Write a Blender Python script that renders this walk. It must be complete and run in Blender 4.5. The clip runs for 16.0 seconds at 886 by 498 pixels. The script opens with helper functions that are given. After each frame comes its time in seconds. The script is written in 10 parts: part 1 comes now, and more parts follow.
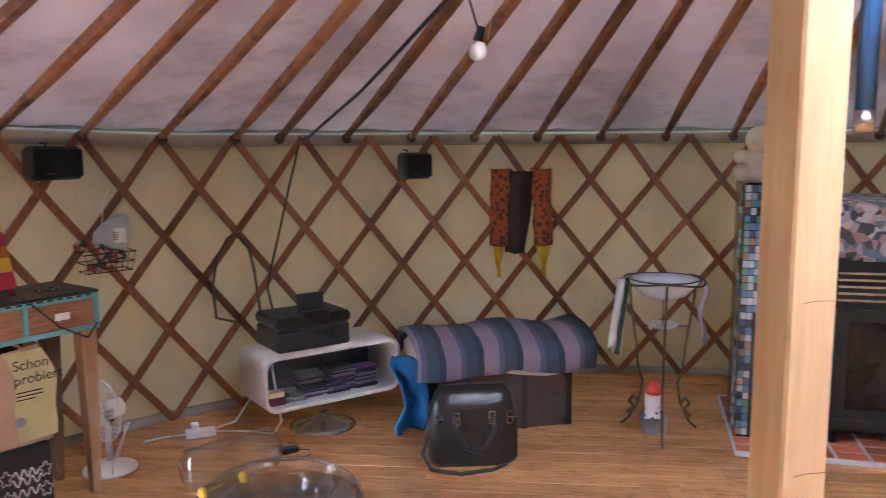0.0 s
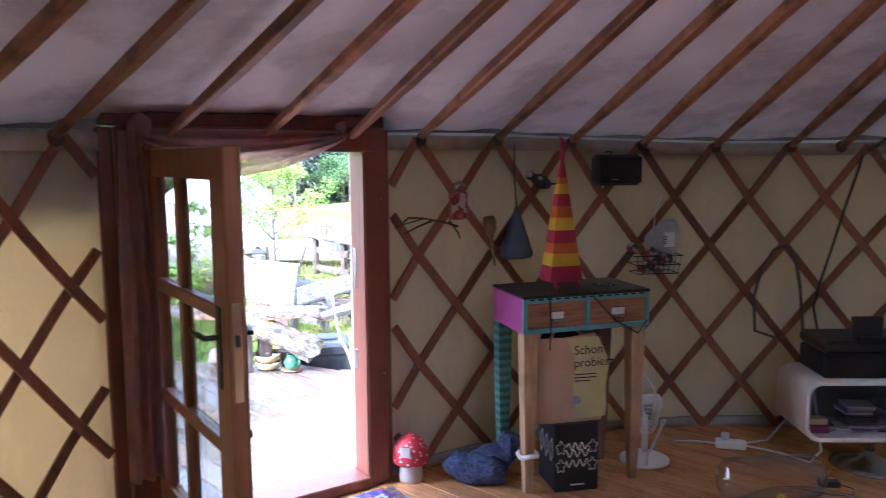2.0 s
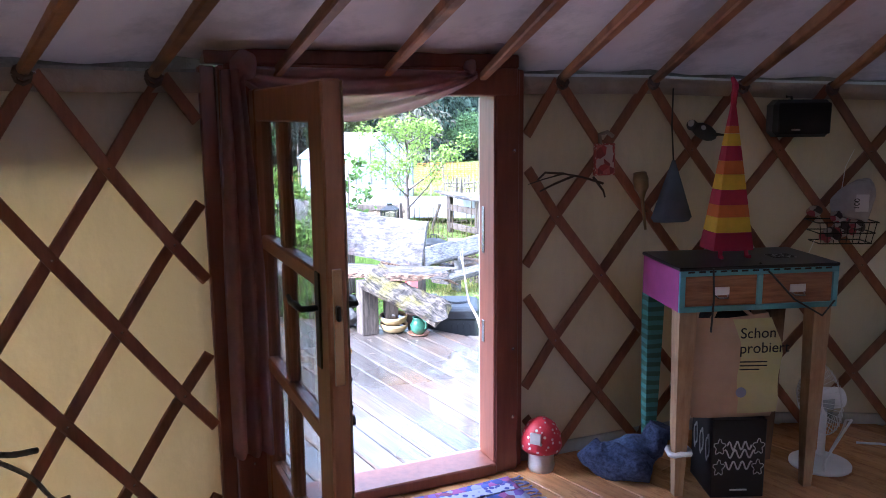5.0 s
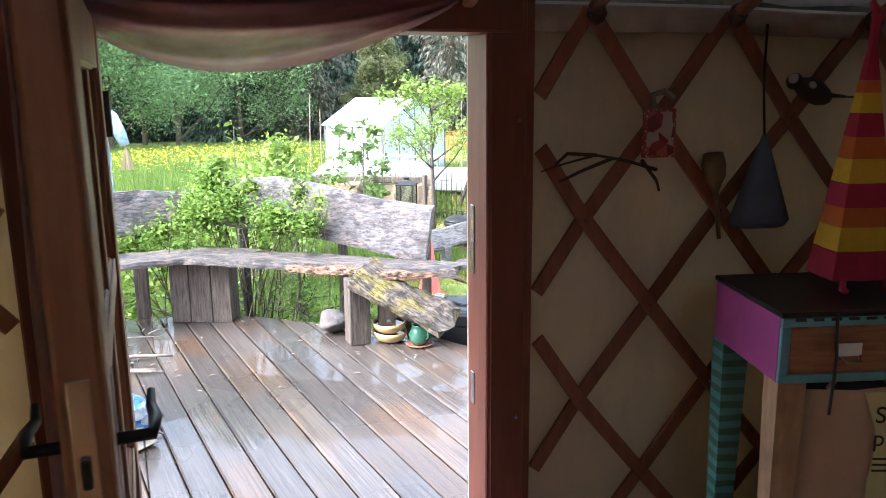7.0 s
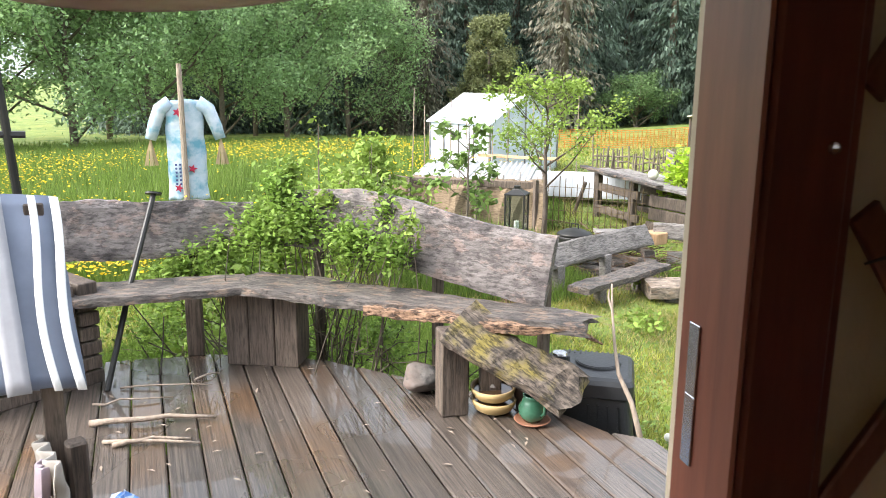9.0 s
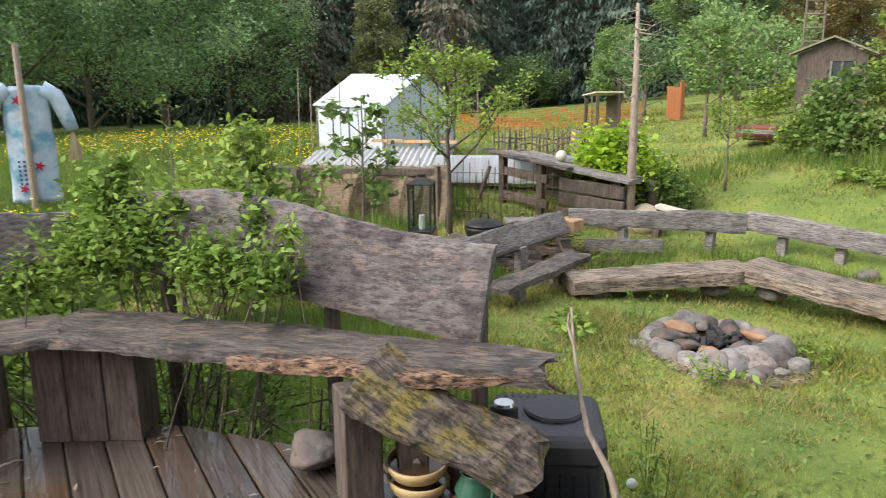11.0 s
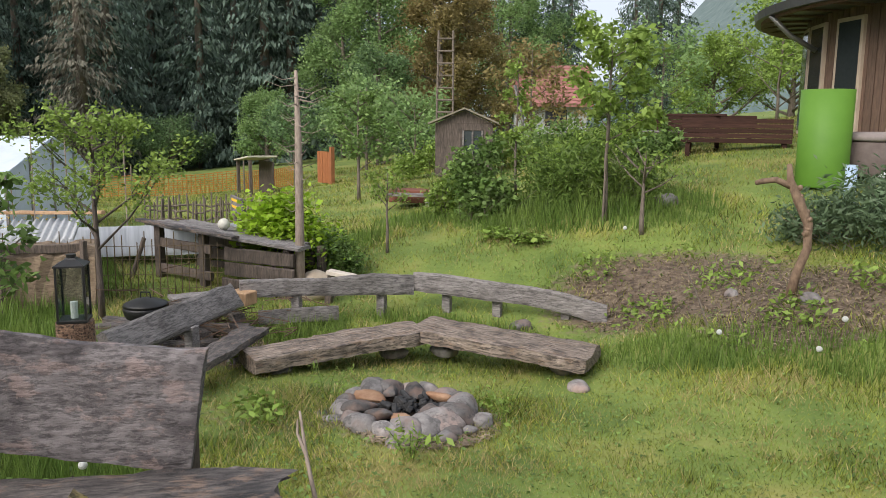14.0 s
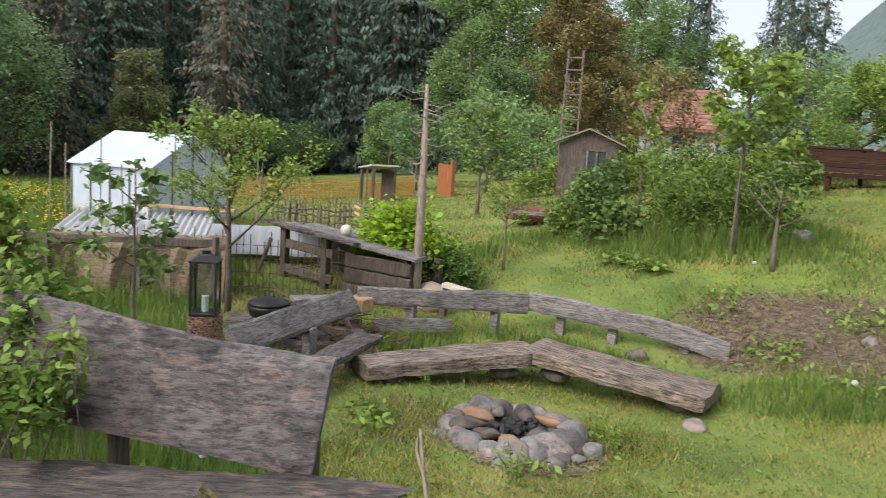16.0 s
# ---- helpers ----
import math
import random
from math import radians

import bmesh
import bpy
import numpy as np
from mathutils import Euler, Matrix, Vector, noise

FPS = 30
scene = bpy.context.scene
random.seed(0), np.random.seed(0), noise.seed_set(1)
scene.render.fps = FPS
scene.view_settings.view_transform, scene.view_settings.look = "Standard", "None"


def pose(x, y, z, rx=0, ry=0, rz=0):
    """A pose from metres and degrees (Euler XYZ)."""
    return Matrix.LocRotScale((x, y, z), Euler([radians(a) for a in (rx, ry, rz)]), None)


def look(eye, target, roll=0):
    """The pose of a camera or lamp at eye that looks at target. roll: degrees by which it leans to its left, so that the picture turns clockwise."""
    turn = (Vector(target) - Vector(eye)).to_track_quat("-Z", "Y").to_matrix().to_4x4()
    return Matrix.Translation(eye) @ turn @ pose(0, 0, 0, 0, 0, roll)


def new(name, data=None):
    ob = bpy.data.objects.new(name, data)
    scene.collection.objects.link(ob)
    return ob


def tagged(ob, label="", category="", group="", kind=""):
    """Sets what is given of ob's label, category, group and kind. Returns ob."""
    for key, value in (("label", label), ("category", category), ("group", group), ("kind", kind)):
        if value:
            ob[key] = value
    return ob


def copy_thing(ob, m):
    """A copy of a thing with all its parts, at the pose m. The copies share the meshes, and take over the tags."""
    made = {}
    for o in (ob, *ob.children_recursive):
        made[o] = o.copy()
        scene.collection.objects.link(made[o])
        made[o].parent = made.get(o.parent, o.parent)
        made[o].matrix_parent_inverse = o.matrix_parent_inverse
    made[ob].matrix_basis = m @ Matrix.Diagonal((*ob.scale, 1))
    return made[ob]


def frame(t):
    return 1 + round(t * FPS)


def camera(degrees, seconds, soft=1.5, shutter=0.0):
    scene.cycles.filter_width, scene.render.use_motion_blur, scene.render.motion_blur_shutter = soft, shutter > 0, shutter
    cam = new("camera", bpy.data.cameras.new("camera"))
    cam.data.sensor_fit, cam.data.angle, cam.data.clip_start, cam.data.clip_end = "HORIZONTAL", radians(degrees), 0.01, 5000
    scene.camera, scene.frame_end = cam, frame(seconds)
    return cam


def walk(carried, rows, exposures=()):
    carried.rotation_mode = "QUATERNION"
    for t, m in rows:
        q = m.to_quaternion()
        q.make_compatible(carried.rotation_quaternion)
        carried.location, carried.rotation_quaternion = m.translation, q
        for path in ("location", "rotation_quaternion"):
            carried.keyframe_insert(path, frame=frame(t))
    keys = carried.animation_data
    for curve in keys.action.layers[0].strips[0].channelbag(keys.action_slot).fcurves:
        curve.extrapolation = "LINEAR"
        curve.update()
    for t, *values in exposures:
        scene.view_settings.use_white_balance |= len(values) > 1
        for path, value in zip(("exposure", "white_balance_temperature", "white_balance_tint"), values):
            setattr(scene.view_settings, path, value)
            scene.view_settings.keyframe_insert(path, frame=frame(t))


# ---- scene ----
cam = camera(58.7, 16.0, soft=0.8, shutter=0.25)
METRES, EYE = 4.9, 1.62
ROWS = [
    (0.0, 0.0, 0.0, 0.0, -0.05, -7.73, 0.4),
    (0.5, -0.0033, 0.002, -0.0007, 9.37, -7.72, 0.19),
    (1.0, -0.007, -0.0021, 0.0017, 19.2, -7.59, 0.18),
    (1.5, -0.0168, -0.0096, 0.0015, 27.9, -7.33, 0.31),
    (2.0, -0.0294, -0.0176, 0.0003, 36.39, -6.86, 0.43),
    (2.5, -0.04, -0.0298, 0.0007, 43.69, -6.53, 0.41),
    (3.0, -0.0443, -0.0355, -0.0001, 46.26, -6.47, 0.45),
    (3.5, -0.0457, -0.0311, -0.0049, 47.23, -7.32, 0.61),
    (4.0, -0.0471, -0.013, -0.0106, 46.72, -9.37, 0.73),
    (4.5, -0.0627, 0.0185, -0.0099, 46.32, -9.67, 0.51),
    (7.0, -0.2291, 0.2491, -0.021, 49.44, -12.12, 0.54),
    (7.5, -0.2686, 0.3, -0.0202, 54.37, -12.3, -0.03),
    (8.0, -0.3201, 0.333, -0.0233, 57.35, -12.23, -0.4),
    (10.5, -0.5736, 0.4782, -0.0383, 53.96, -13.32, 0.74),
    (11.0, -0.6131, 0.5091, -0.0518, 49.2, -13.42, 0.62),
    (11.5, -0.6432, 0.5182, -0.0612, 43.93, -12.75, -2.54),
    (12.0, -0.6643, 0.512, -0.0686, 37.74, -9.27, -3.05),
    (12.5, -0.6714, 0.5163, -0.059, 26.36, -10.89, 1.26),
    (13.0, -0.677, 0.519, -0.0541, 25.34, -9.13, 1.13),
    (13.5, -0.6828, 0.5291, -0.049, 24.66, -8.92, 0.27),
    (14.0, -0.6901, 0.5348, -0.0463, 24.06, -8.95, -0.61),
    (14.5, -0.6944, 0.5362, -0.0444, 23.93, -8.74, -1.31),
    (15.0, -0.6939, 0.5389, -0.0435, 24.03, -8.78, -2.08),
    (15.5, -0.6986, 0.5381, -0.0438, 26.71, -8.68, -2.96),
    (16.0, -0.7058, 0.5354, -0.0427, 32.73, -8.17, -3.57),
]
EXPOSURES = [(0.0, 5.25, 5400, 18), (1.0, 4.85, 5100, 18), (2.0, 4.05, 4900, 18), (3.0, 4.08, 4800, 19), (4.5, 3.7, 4750, 18), (7.0, 2.9, 5600, 12), (8.2, 2.7, 6200, 10), (10.0, 1.3, 6600, 10), (11.0, 1.14, 6500, 10), (13.0, 0.70, 6350, 13), (14.5, 0.65, 6350, 13), (16.0, 0.75, 6350, 13)]
walk(cam, [(t, pose(0, 0, EYE) @ pose(METRES * x, METRES * y, METRES * z, 90 + pitch, roll, yaw)) for t, x, y, z, yaw, pitch, roll in ROWS], EXPOSURES)

# ---- world, sun, large lights ----
world = bpy.data.worlds.new("world")
scene.world = world
world.use_nodes = True
wn, wl = world.node_tree.nodes, world.node_tree.links
wn.clear()
sky = wn.new("ShaderNodeTexSky")
sky.sky_type, sky.sun_disc = "NISHITA", False
sky.sun_elevation, sky.sun_rotation, sky.dust_density = radians(38), radians(195), 3.0
bg_sky, bg_cloud, bg_mix, w_out = wn.new("ShaderNodeBackground"), wn.new("ShaderNodeBackground"), wn.new("ShaderNodeMixShader"), wn.new("ShaderNodeOutputWorld")
bg_sky.inputs["Strength"].default_value = 0.08
bg_cloud.inputs["Color"].default_value = (0.84, 0.90, 1.0, 1)
bg_cloud.inputs["Strength"].default_value = 0.75
bg_mix.inputs[0].default_value = 0.75
wl.new(sky.outputs[0], bg_sky.inputs["Color"])
wl.new(bg_sky.outputs[0], bg_mix.inputs[1])
wl.new(bg_cloud.outputs[0], bg_mix.inputs[2])
wl.new(bg_mix.outputs[0], w_out.inputs["Surface"])
sun = new("sun", bpy.data.lights.new("sun", "SUN"))
sun.data.energy, sun.data.angle, sun.data.color = 2.5, radians(40), (1.0, 0.96, 0.9)
sun.matrix_world = look((-3, -11, 9), (0, 0, 0))
# daylight through the roof's crown opening
crown_light = new("crown_light", bpy.data.lights.new("crown_light", "AREA"))
crown_light.data.shape, crown_light.data.size, crown_light.data.energy, crown_light.data.color = "DISK", 1.3, 7.5, (0.95, 0.97, 1.0)
crown_light.matrix_world = pose(1.02, 0.87, 3.0)

# ---- materials ----
def mat(name, c1, c2, scale=4.0, stretch=(1, 1, 1), rough=0.7, bump=0.2, fine=None, c3=None, c3_amt=0.0, c3_scale=1.3, metal=0.0, vary=0.0, trans=0.0, rough2=None, spec=0.5, coat=0.0, island=0.0, glow=None, crack=None, c4=None, c4_amt=0.6, c4_scale=9):
    """A surface with grain (stretched noise), stains at a larger scale and fine relief."""
    m = bpy.data.materials.new(name)
    m.use_nodes = True
    n, l = m.node_tree.nodes, m.node_tree.links
    n.clear()
    out, p = n.new("ShaderNodeOutputMaterial"), n.new("ShaderNodeBsdfPrincipled")
    tc, mp = n.new("ShaderNodeTexCoord"), n.new("ShaderNodeMapping")
    mp.inputs["Scale"].default_value = stretch
    vec = tc.outputs["Object"]
    if vary:
        oi, add = n.new("ShaderNodeObjectInfo"), n.new("ShaderNodeVectorMath")
        add.operation = "ADD"
        sc = n.new("ShaderNodeMath")
        sc.operation, sc.inputs[1].default_value = "MULTIPLY", 37.0
        l.new(oi.outputs["Random"], sc.inputs[0])
        l.new(vec, add.inputs[0])
        l.new(sc.outputs[0], add.inputs[1])
        vec = add.outputs[0]
    l.new(vec, mp.inputs["Vector"])
    g = n.new("ShaderNodeTexNoise")
    g.inputs["Scale"].default_value, g.inputs["Detail"].default_value, g.inputs["Roughness"].default_value = scale, 6.0, 0.65
    l.new(mp.outputs[0], g.inputs["Vector"])
    ramp = n.new("ShaderNodeValToRGB")
    ramp.color_ramp.elements[0].position, ramp.color_ramp.elements[1].position = 0.32, 0.68
    ramp.color_ramp.elements[0].color, ramp.color_ramp.elements[1].color = (*c1, 1), (*c2, 1)
    l.new(g.outputs["Fac"], ramp.inputs[0])
    col = ramp.outputs[0]
    if c3_amt:
        st, sr, mx = n.new("ShaderNodeTexNoise"), n.new("ShaderNodeValToRGB"), n.new("ShaderNodeMixRGB")
        st.inputs["Scale"].default_value, st.inputs["Detail"].default_value = c3_scale, 5.0
        l.new(vec, st.inputs["Vector"])
        sr.color_ramp.elements[0].position, sr.color_ramp.elements[1].position = 0.5, 0.66
        sr.color_ramp.elements[0].color, sr.color_ramp.elements[1].color = (0, 0, 0, 1), (c3_amt, c3_amt, c3_amt, 1)
        l.new(st.outputs["Fac"], sr.inputs[0])
        l.new(sr.outputs[0], mx.inputs["Fac"])
        l.new(col, mx.inputs["Color1"])
        mx.inputs["Color2"].default_value = (*(c3 or c1), 1)
        col = mx.outputs[0]
    if c4:
        st, sr, mx = n.new("ShaderNodeTexNoise"), n.new("ShaderNodeValToRGB"), n.new("ShaderNodeMixRGB")
        st.inputs["Scale"].default_value, st.inputs["Detail"].default_value, st.inputs["Roughness"].default_value = c4_scale, 7.0, 0.7
        mp4 = n.new("ShaderNodeMapping")
        mp4.inputs["Location"].default_value, mp4.inputs["Scale"].default_value = (3.3, 7.1, 5.7), [a ** 0.5 for a in stretch]
        l.new(vec, mp4.inputs["Vector"])
        l.new(mp4.outputs[0], st.inputs["Vector"])
        sr.color_ramp.elements[0].position, sr.color_ramp.elements[1].position = 0.54, 0.59
        sr.color_ramp.elements[0].color, sr.color_ramp.elements[1].color = (0, 0, 0, 1), (c4_amt, c4_amt, c4_amt, 1)
        l.new(st.outputs["Fac"], sr.inputs[0])
        l.new(sr.outputs[0], mx.inputs["Fac"])
        l.new(col, mx.inputs["Color1"])
        mx.inputs["Color2"].default_value = (*c4, 1)
        col = mx.outputs[0]
    if crack:
        ck, cr, cm, cx = n.new("ShaderNodeTexNoise"), n.new("ShaderNodeValToRGB"), n.new("ShaderNodeMapping"), n.new("ShaderNodeMixRGB")
        cm.inputs["Scale"].default_value = crack[1]
        ck.inputs["Scale"].default_value, ck.inputs["Detail"].default_value, ck.inputs["Roughness"].default_value = crack[0], 8.0, 0.72
        l.new(vec, cm.inputs["Vector"])
        l.new(cm.outputs[0], ck.inputs["Vector"])
        cr.color_ramp.elements[0].position, cr.color_ramp.elements[1].position = 0.42, 0.52
        k0 = 1 - crack[2]
        cr.color_ramp.elements[0].color, cr.color_ramp.elements[1].color = (k0, k0, k0, 1), (1, 1, 1, 1)
        cx.blend_type, cx.inputs["Fac"].default_value = "MULTIPLY", 1.0
        l.new(ck.outputs["Fac"], cr.inputs[0])
        l.new(col, cx.inputs["Color1"])
        l.new(cr.outputs[0], cx.inputs["Color2"])
        col = cx.outputs[0]
    if vary or island:
        hs, rr = n.new("ShaderNodeHueSaturation"), n.new("ShaderNodeMapRange")
        a = vary or island
        rr.inputs["To Min"].default_value, rr.inputs["To Max"].default_value = 1 - a, 1 + a
        src = oi.outputs["Random"] if vary else n.new("ShaderNodeNewGeometry").outputs["Random Per Island"]
        l.new(src, rr.inputs["Value"])
        l.new(rr.outputs[0], hs.inputs["Value"])
        l.new(col, hs.inputs["Color"])
        col = hs.outputs[0]
    l.new(col, p.inputs["Base Color"])
    p.inputs["Metallic"].default_value, p.inputs["Roughness"].default_value = metal, rough
    p.inputs["Specular IOR Level"].default_value, p.inputs["Coat Weight"].default_value = spec, coat
    if rough2 is not None:
        rm = n.new("ShaderNodeMapRange")
        rm.inputs["From Min"].default_value, rm.inputs["From Max"].default_value = 0.35, 0.65
        rm.inputs["To Min"].default_value, rm.inputs["To Max"].default_value = rough, rough2
        wn2 = n.new("ShaderNodeTexNoise")
        wn2.inputs["Scale"].default_value = 1.6
        l.new(tc.outputs["Object"], wn2.inputs["Vector"])
        l.new(wn2.outputs["Fac"], rm.inputs["Value"])
        l.new(rm.outputs[0], p.inputs["Roughness"])
    if bump:
        b = n.new("ShaderNodeBump")
        b.inputs["Strength"].default_value, b.inputs["Distance"].default_value = bump, 0.01
        if fine:
            f = n.new("ShaderNodeTexNoise")
            f.inputs["Scale"].default_value, f.inputs["Detail"].default_value = fine, 3.0
            l.new(mp.outputs[0], f.inputs["Vector"])
            l.new(f.outputs["Fac"], b.inputs["Height"])
        else:
            l.new(ck.outputs["Fac"] if crack else g.outputs["Fac"], b.inputs["Height"])
        l.new(b.outputs[0], p.inputs["Normal"])
    surf = p.outputs[0]
    if trans:
        tr, ms = n.new("ShaderNodeBsdfTranslucent"), n.new("ShaderNodeMixShader")
        if glow:
            tr.inputs["Color"].default_value = (*glow, 1)
        else:
            l.new(col, tr.inputs["Color"])
        ms.inputs[0].default_value = trans
        l.new(surf, ms.inputs[1])
        l.new(tr.outputs[0], ms.inputs[2])
        surf = ms.outputs[0]
    l.new(surf, out.inputs["Surface"])
    return m


def glass_mat(name, color=(0.95, 0.97, 0.97), rough=0.02, clear=0.9, blend=0.12):
    """Thin clear sheet: mostly see-through, with a reflection that grows at grazing angles."""
    m = bpy.data.materials.new(name)
    m.use_nodes = True
    n, l = m.node_tree.nodes, m.node_tree.links
    n.clear()
    out, tr, gl, mx, fr = n.new("ShaderNodeOutputMaterial"), n.new("ShaderNodeBsdfTransparent"), n.new("ShaderNodeBsdfGlossy"), n.new("ShaderNodeMixShader"), n.new("ShaderNodeLayerWeight")
    tr.inputs["Color"].default_value = (*[c * clear for c in color], 1)
    gl.inputs["Roughness"].default_value = rough
    fr.inputs["Blend"].default_value = blend
    l.new(fr.outputs["Facing"], mx.inputs[0])
    l.new(tr.outputs[0], mx.inputs[1])
    l.new(gl.outputs[0], mx.inputs[2])
    l.new(mx.outputs[0], out.inputs["Surface"])
    return m


LAT = mat("stained_lattice", (0.17, 0.060, 0.028), (0.27, 0.105, 0.05), 9, (3, 3, 0.6), 0.5, 0.15, vary=0.25)
RAFTER = mat("rafter_wood", (0.25, 0.105, 0.045), (0.42, 0.20, 0.09), 8, (1, 1, 1), 0.55, 0.15, vary=0.3, c3=(0.10, 0.045, 0.025), c3_amt=0.7, c3_scale=7)
FRAME = mat("red_brown_varnish", (0.155, 0.045, 0.026), (0.22, 0.07, 0.038), 5, (6, 6, 0.7), 0.42, 0.08, c3=(0.09, 0.03, 0.02), c3_amt=0.4)
LEAFW = mat("door_leaf_wood", (0.25, 0.105, 0.05), (0.37, 0.17, 0.085), 5, (6, 6, 0.7), 0.4, 0.08, c3=(0.15, 0.06, 0.03), c3_amt=0.4)
LEAFO = mat("tan_door_face", (0.34, 0.22, 0.13), (0.50, 0.35, 0.22), 5, (6, 6, 0.7), 0.5, 0.1, c3=(0.26, 0.15, 0.085), c3_amt=0.5, c3_scale=4)
CANVAS = mat("wall_canvas", (0.63, 0.565, 0.46), (0.71, 0.645, 0.53), 2.2, (1, 1, 1), 0.9, 0.3, fine=30, c3=(0.52, 0.45, 0.35), c3_amt=0.5, c3_scale=1.1, trans=0.36, glow=(0.63, 0.50, 0.29), crack=(1.6, (1, 1, 0.35), 0.16))
ROOFC = mat("roof_canvas", (0.66, 0.60, 0.60), (0.74, 0.68, 0.67), 1.8, (1, 1, 1), 0.9, 0.4, fine=5, c3=(0.52, 0.46, 0.44), c3_amt=0.6, c3_scale=1.6, trans=0.08, crack=(1.1, (1, 1, 1), 0.25))
COVER = mat("outer_felt", (0.35, 0.34, 0.32), (0.45, 0.44, 0.42), 3, rough=0.95, trans=0.56, glow=(0.70, 0.69, 0.68))
FELT = mat("thick_felt", (0.30, 0.28, 0.25), (0.40, 0.38, 0.34), 3, rough=0.95, trans=0.34, crack=(5, (1, 1, 1), 0.3))
PINE = mat("pine_floor", (0.56, 0.27, 0.10), (0.68, 0.365, 0.155), 2.4, (0.8, 7, 1), 0.24, 0.05, vary=0.16, c3=(0.40, 0.18, 0.07), c3_amt=0.5, c3_scale=4, crack=(5, (0.5, 5, 1), 0.16), c4=(0.26, 0.10, 0.04), c4_amt=0.35, c4_scale=14)
POSTW = mat("light_spruce", (0.62, 0.40, 0.20), (0.75, 0.53, 0.29), 4, (9, 9, 0.7), 0.5, 0.06, c3=(0.55, 0.33, 0.16), c3_amt=0.4, c3_scale=2)
DECK = mat("wet_deck_wood", (0.052, 0.041, 0.033), (0.125, 0.098, 0.08), 5, (0.5, 22, 1), 0.18, 0.25, vary=0.25, c3=(0.15, 0.075, 0.03), c3_amt=0.6, c3_scale=1.3, rough2=0.45, crack=(9, (0.25, 14, 1), 0.5), coat=0.45)
GREYW = mat("weathered_wood", (0.05, 0.041, 0.036), (0.18, 0.152, 0.134), 22, (0.5, 2.0, 2.4), 0.7, 1.0, c3=(0.02, 0.018, 0.018), c3_amt=0.9, c3_scale=4, vary=0.12, crack=(50, (0.32, 1.4, 1.5), 0.62), c4=(0.27, 0.175, 0.12), c4_amt=0.5, c4_scale=11)
GREYW2 = mat("weathered_board", (0.15, 0.133, 0.123), (0.31, 0.28, 0.258), 18, (0.4, 3.0, 3.0), 0.8, 0.8, c3=(0.10, 0.084, 0.072), c3_amt=0.6, c3_scale=5, vary=0.15, crack=(44, (0.28, 2.0, 2.0), 0.55))
BACKW = mat("bleached_slab", (0.13, 0.112, 0.108), (0.275, 0.245, 0.236), 22, (0.6, 1.5, 2.0), 0.85, 1.0, c3=(0.062, 0.052, 0.052), c3_amt=0.75, c3_scale=7, crack=(60, (0.42, 1.0, 1.3), 0.5), c4=(0.36, 0.26, 0.225), c4_amt=0.5, c4_scale=10)
ROTW = mat("rotten_wood", (0.10, 0.05, 0.03), (0.40, 0.25, 0.16), 22, (1, 2.5, 2), 0.9, 1.0, crack=(40, (0.5, 2, 2), 0.85))
DARKW = mat("dark_post_wood", (0.075, 0.054, 0.042), (0.155, 0.118, 0.092), 5, (8, 8, 0.8), 0.75, 0.5, vary=0.2, c3=(0.05, 0.035, 0.028), c3_amt=0.5, c3_scale=4, crack=(14, (6, 6, 0.5), 0.5))
LOGW = mat("brown_log", (0.115, 0.086, 0.066), (0.34, 0.27, 0.21), 14, (0.4, 2.6, 2.6), 0.8, 1.0, c3=(0.055, 0.04, 0.03), c3_amt=0.65, c3_scale=5, vary=0.15, crack=(24, (0.2, 2.2, 2.2), 0.75), c4=(0.25, 0.155, 0.09), c4_amt=0.4, c4_scale=9)
MOSSW = mat("mossy_slab", (0.06, 0.046, 0.037), (0.23, 0.18, 0.14), 22, (0.6, 1.8, 2.2), 0.9, 1.0, c3=(0.28, 0.22, 0.03), c3_amt=0.7, c3_scale=8, crack=(44, (0.4, 1.4, 1.5), 0.7), c4=(0.03, 0.024, 0.02), c4_amt=0.6, c4_scale=12)
STONE = mat("river_stone", (0.10, 0.09, 0.083), (0.235, 0.215, 0.20), 14, rough=0.8, bump=0.8, vary=0.45, c3=(0.26, 0.17, 0.135), c3_amt=0.6, c3_scale=4, c4=(0.07, 0.063, 0.058), c4_amt=0.7, c4_scale=11)
CHARSTONE = mat("sooty_stone", (0.03, 0.028, 0.027), (0.13, 0.115, 0.105), 9, rough=0.85, bump=0.7, vary=0.3, c3=(0.20, 0.12, 0.085), c3_amt=0.6, c3_scale=7)
RUSTSTONE = mat("rust_stone", (0.22, 0.11, 0.055), (0.36, 0.22, 0.13), 8, rough=0.75, bump=0.35, fine=50, vary=0.2)
CHAR = mat("charcoal", (0.012, 0.012, 0.012), (0.04, 0.038, 0.036), 20, rough=0.85, bump=1.0)
BARK = mat("bark", (0.09, 0.07, 0.052), (0.21, 0.17, 0.13), 14, (3, 3, 0.7), 0.9, 0.9)
DEADW = mat("dead_branch", (0.20, 0.15, 0.115), (0.36, 0.29, 0.23), 12, (3, 3, 0.8), 0.85, 0.7)
BLACKP = mat("black_plastic", (0.018, 0.019, 0.021), (0.030, 0.031, 0.034), 6, rough=0.42, bump=0.15, fine=70)
BLACKM = mat("black_metal", (0.02, 0.02, 0.02), (0.035, 0.033, 0.03), 8, rough=0.45, bump=0.05, metal=0.4)
WHITEP = mat("white_plastic", (0.76, 0.76, 0.76), (0.83, 0.83, 0.82), 3, rough=0.3, bump=0.02)
CHROME = mat("brushed_chrome", (0.55, 0.55, 0.56), (0.7, 0.7, 0.71), 8, rough=0.22, bump=0.02, metal=1.0)
GLASS = glass_mat("pane_glass")
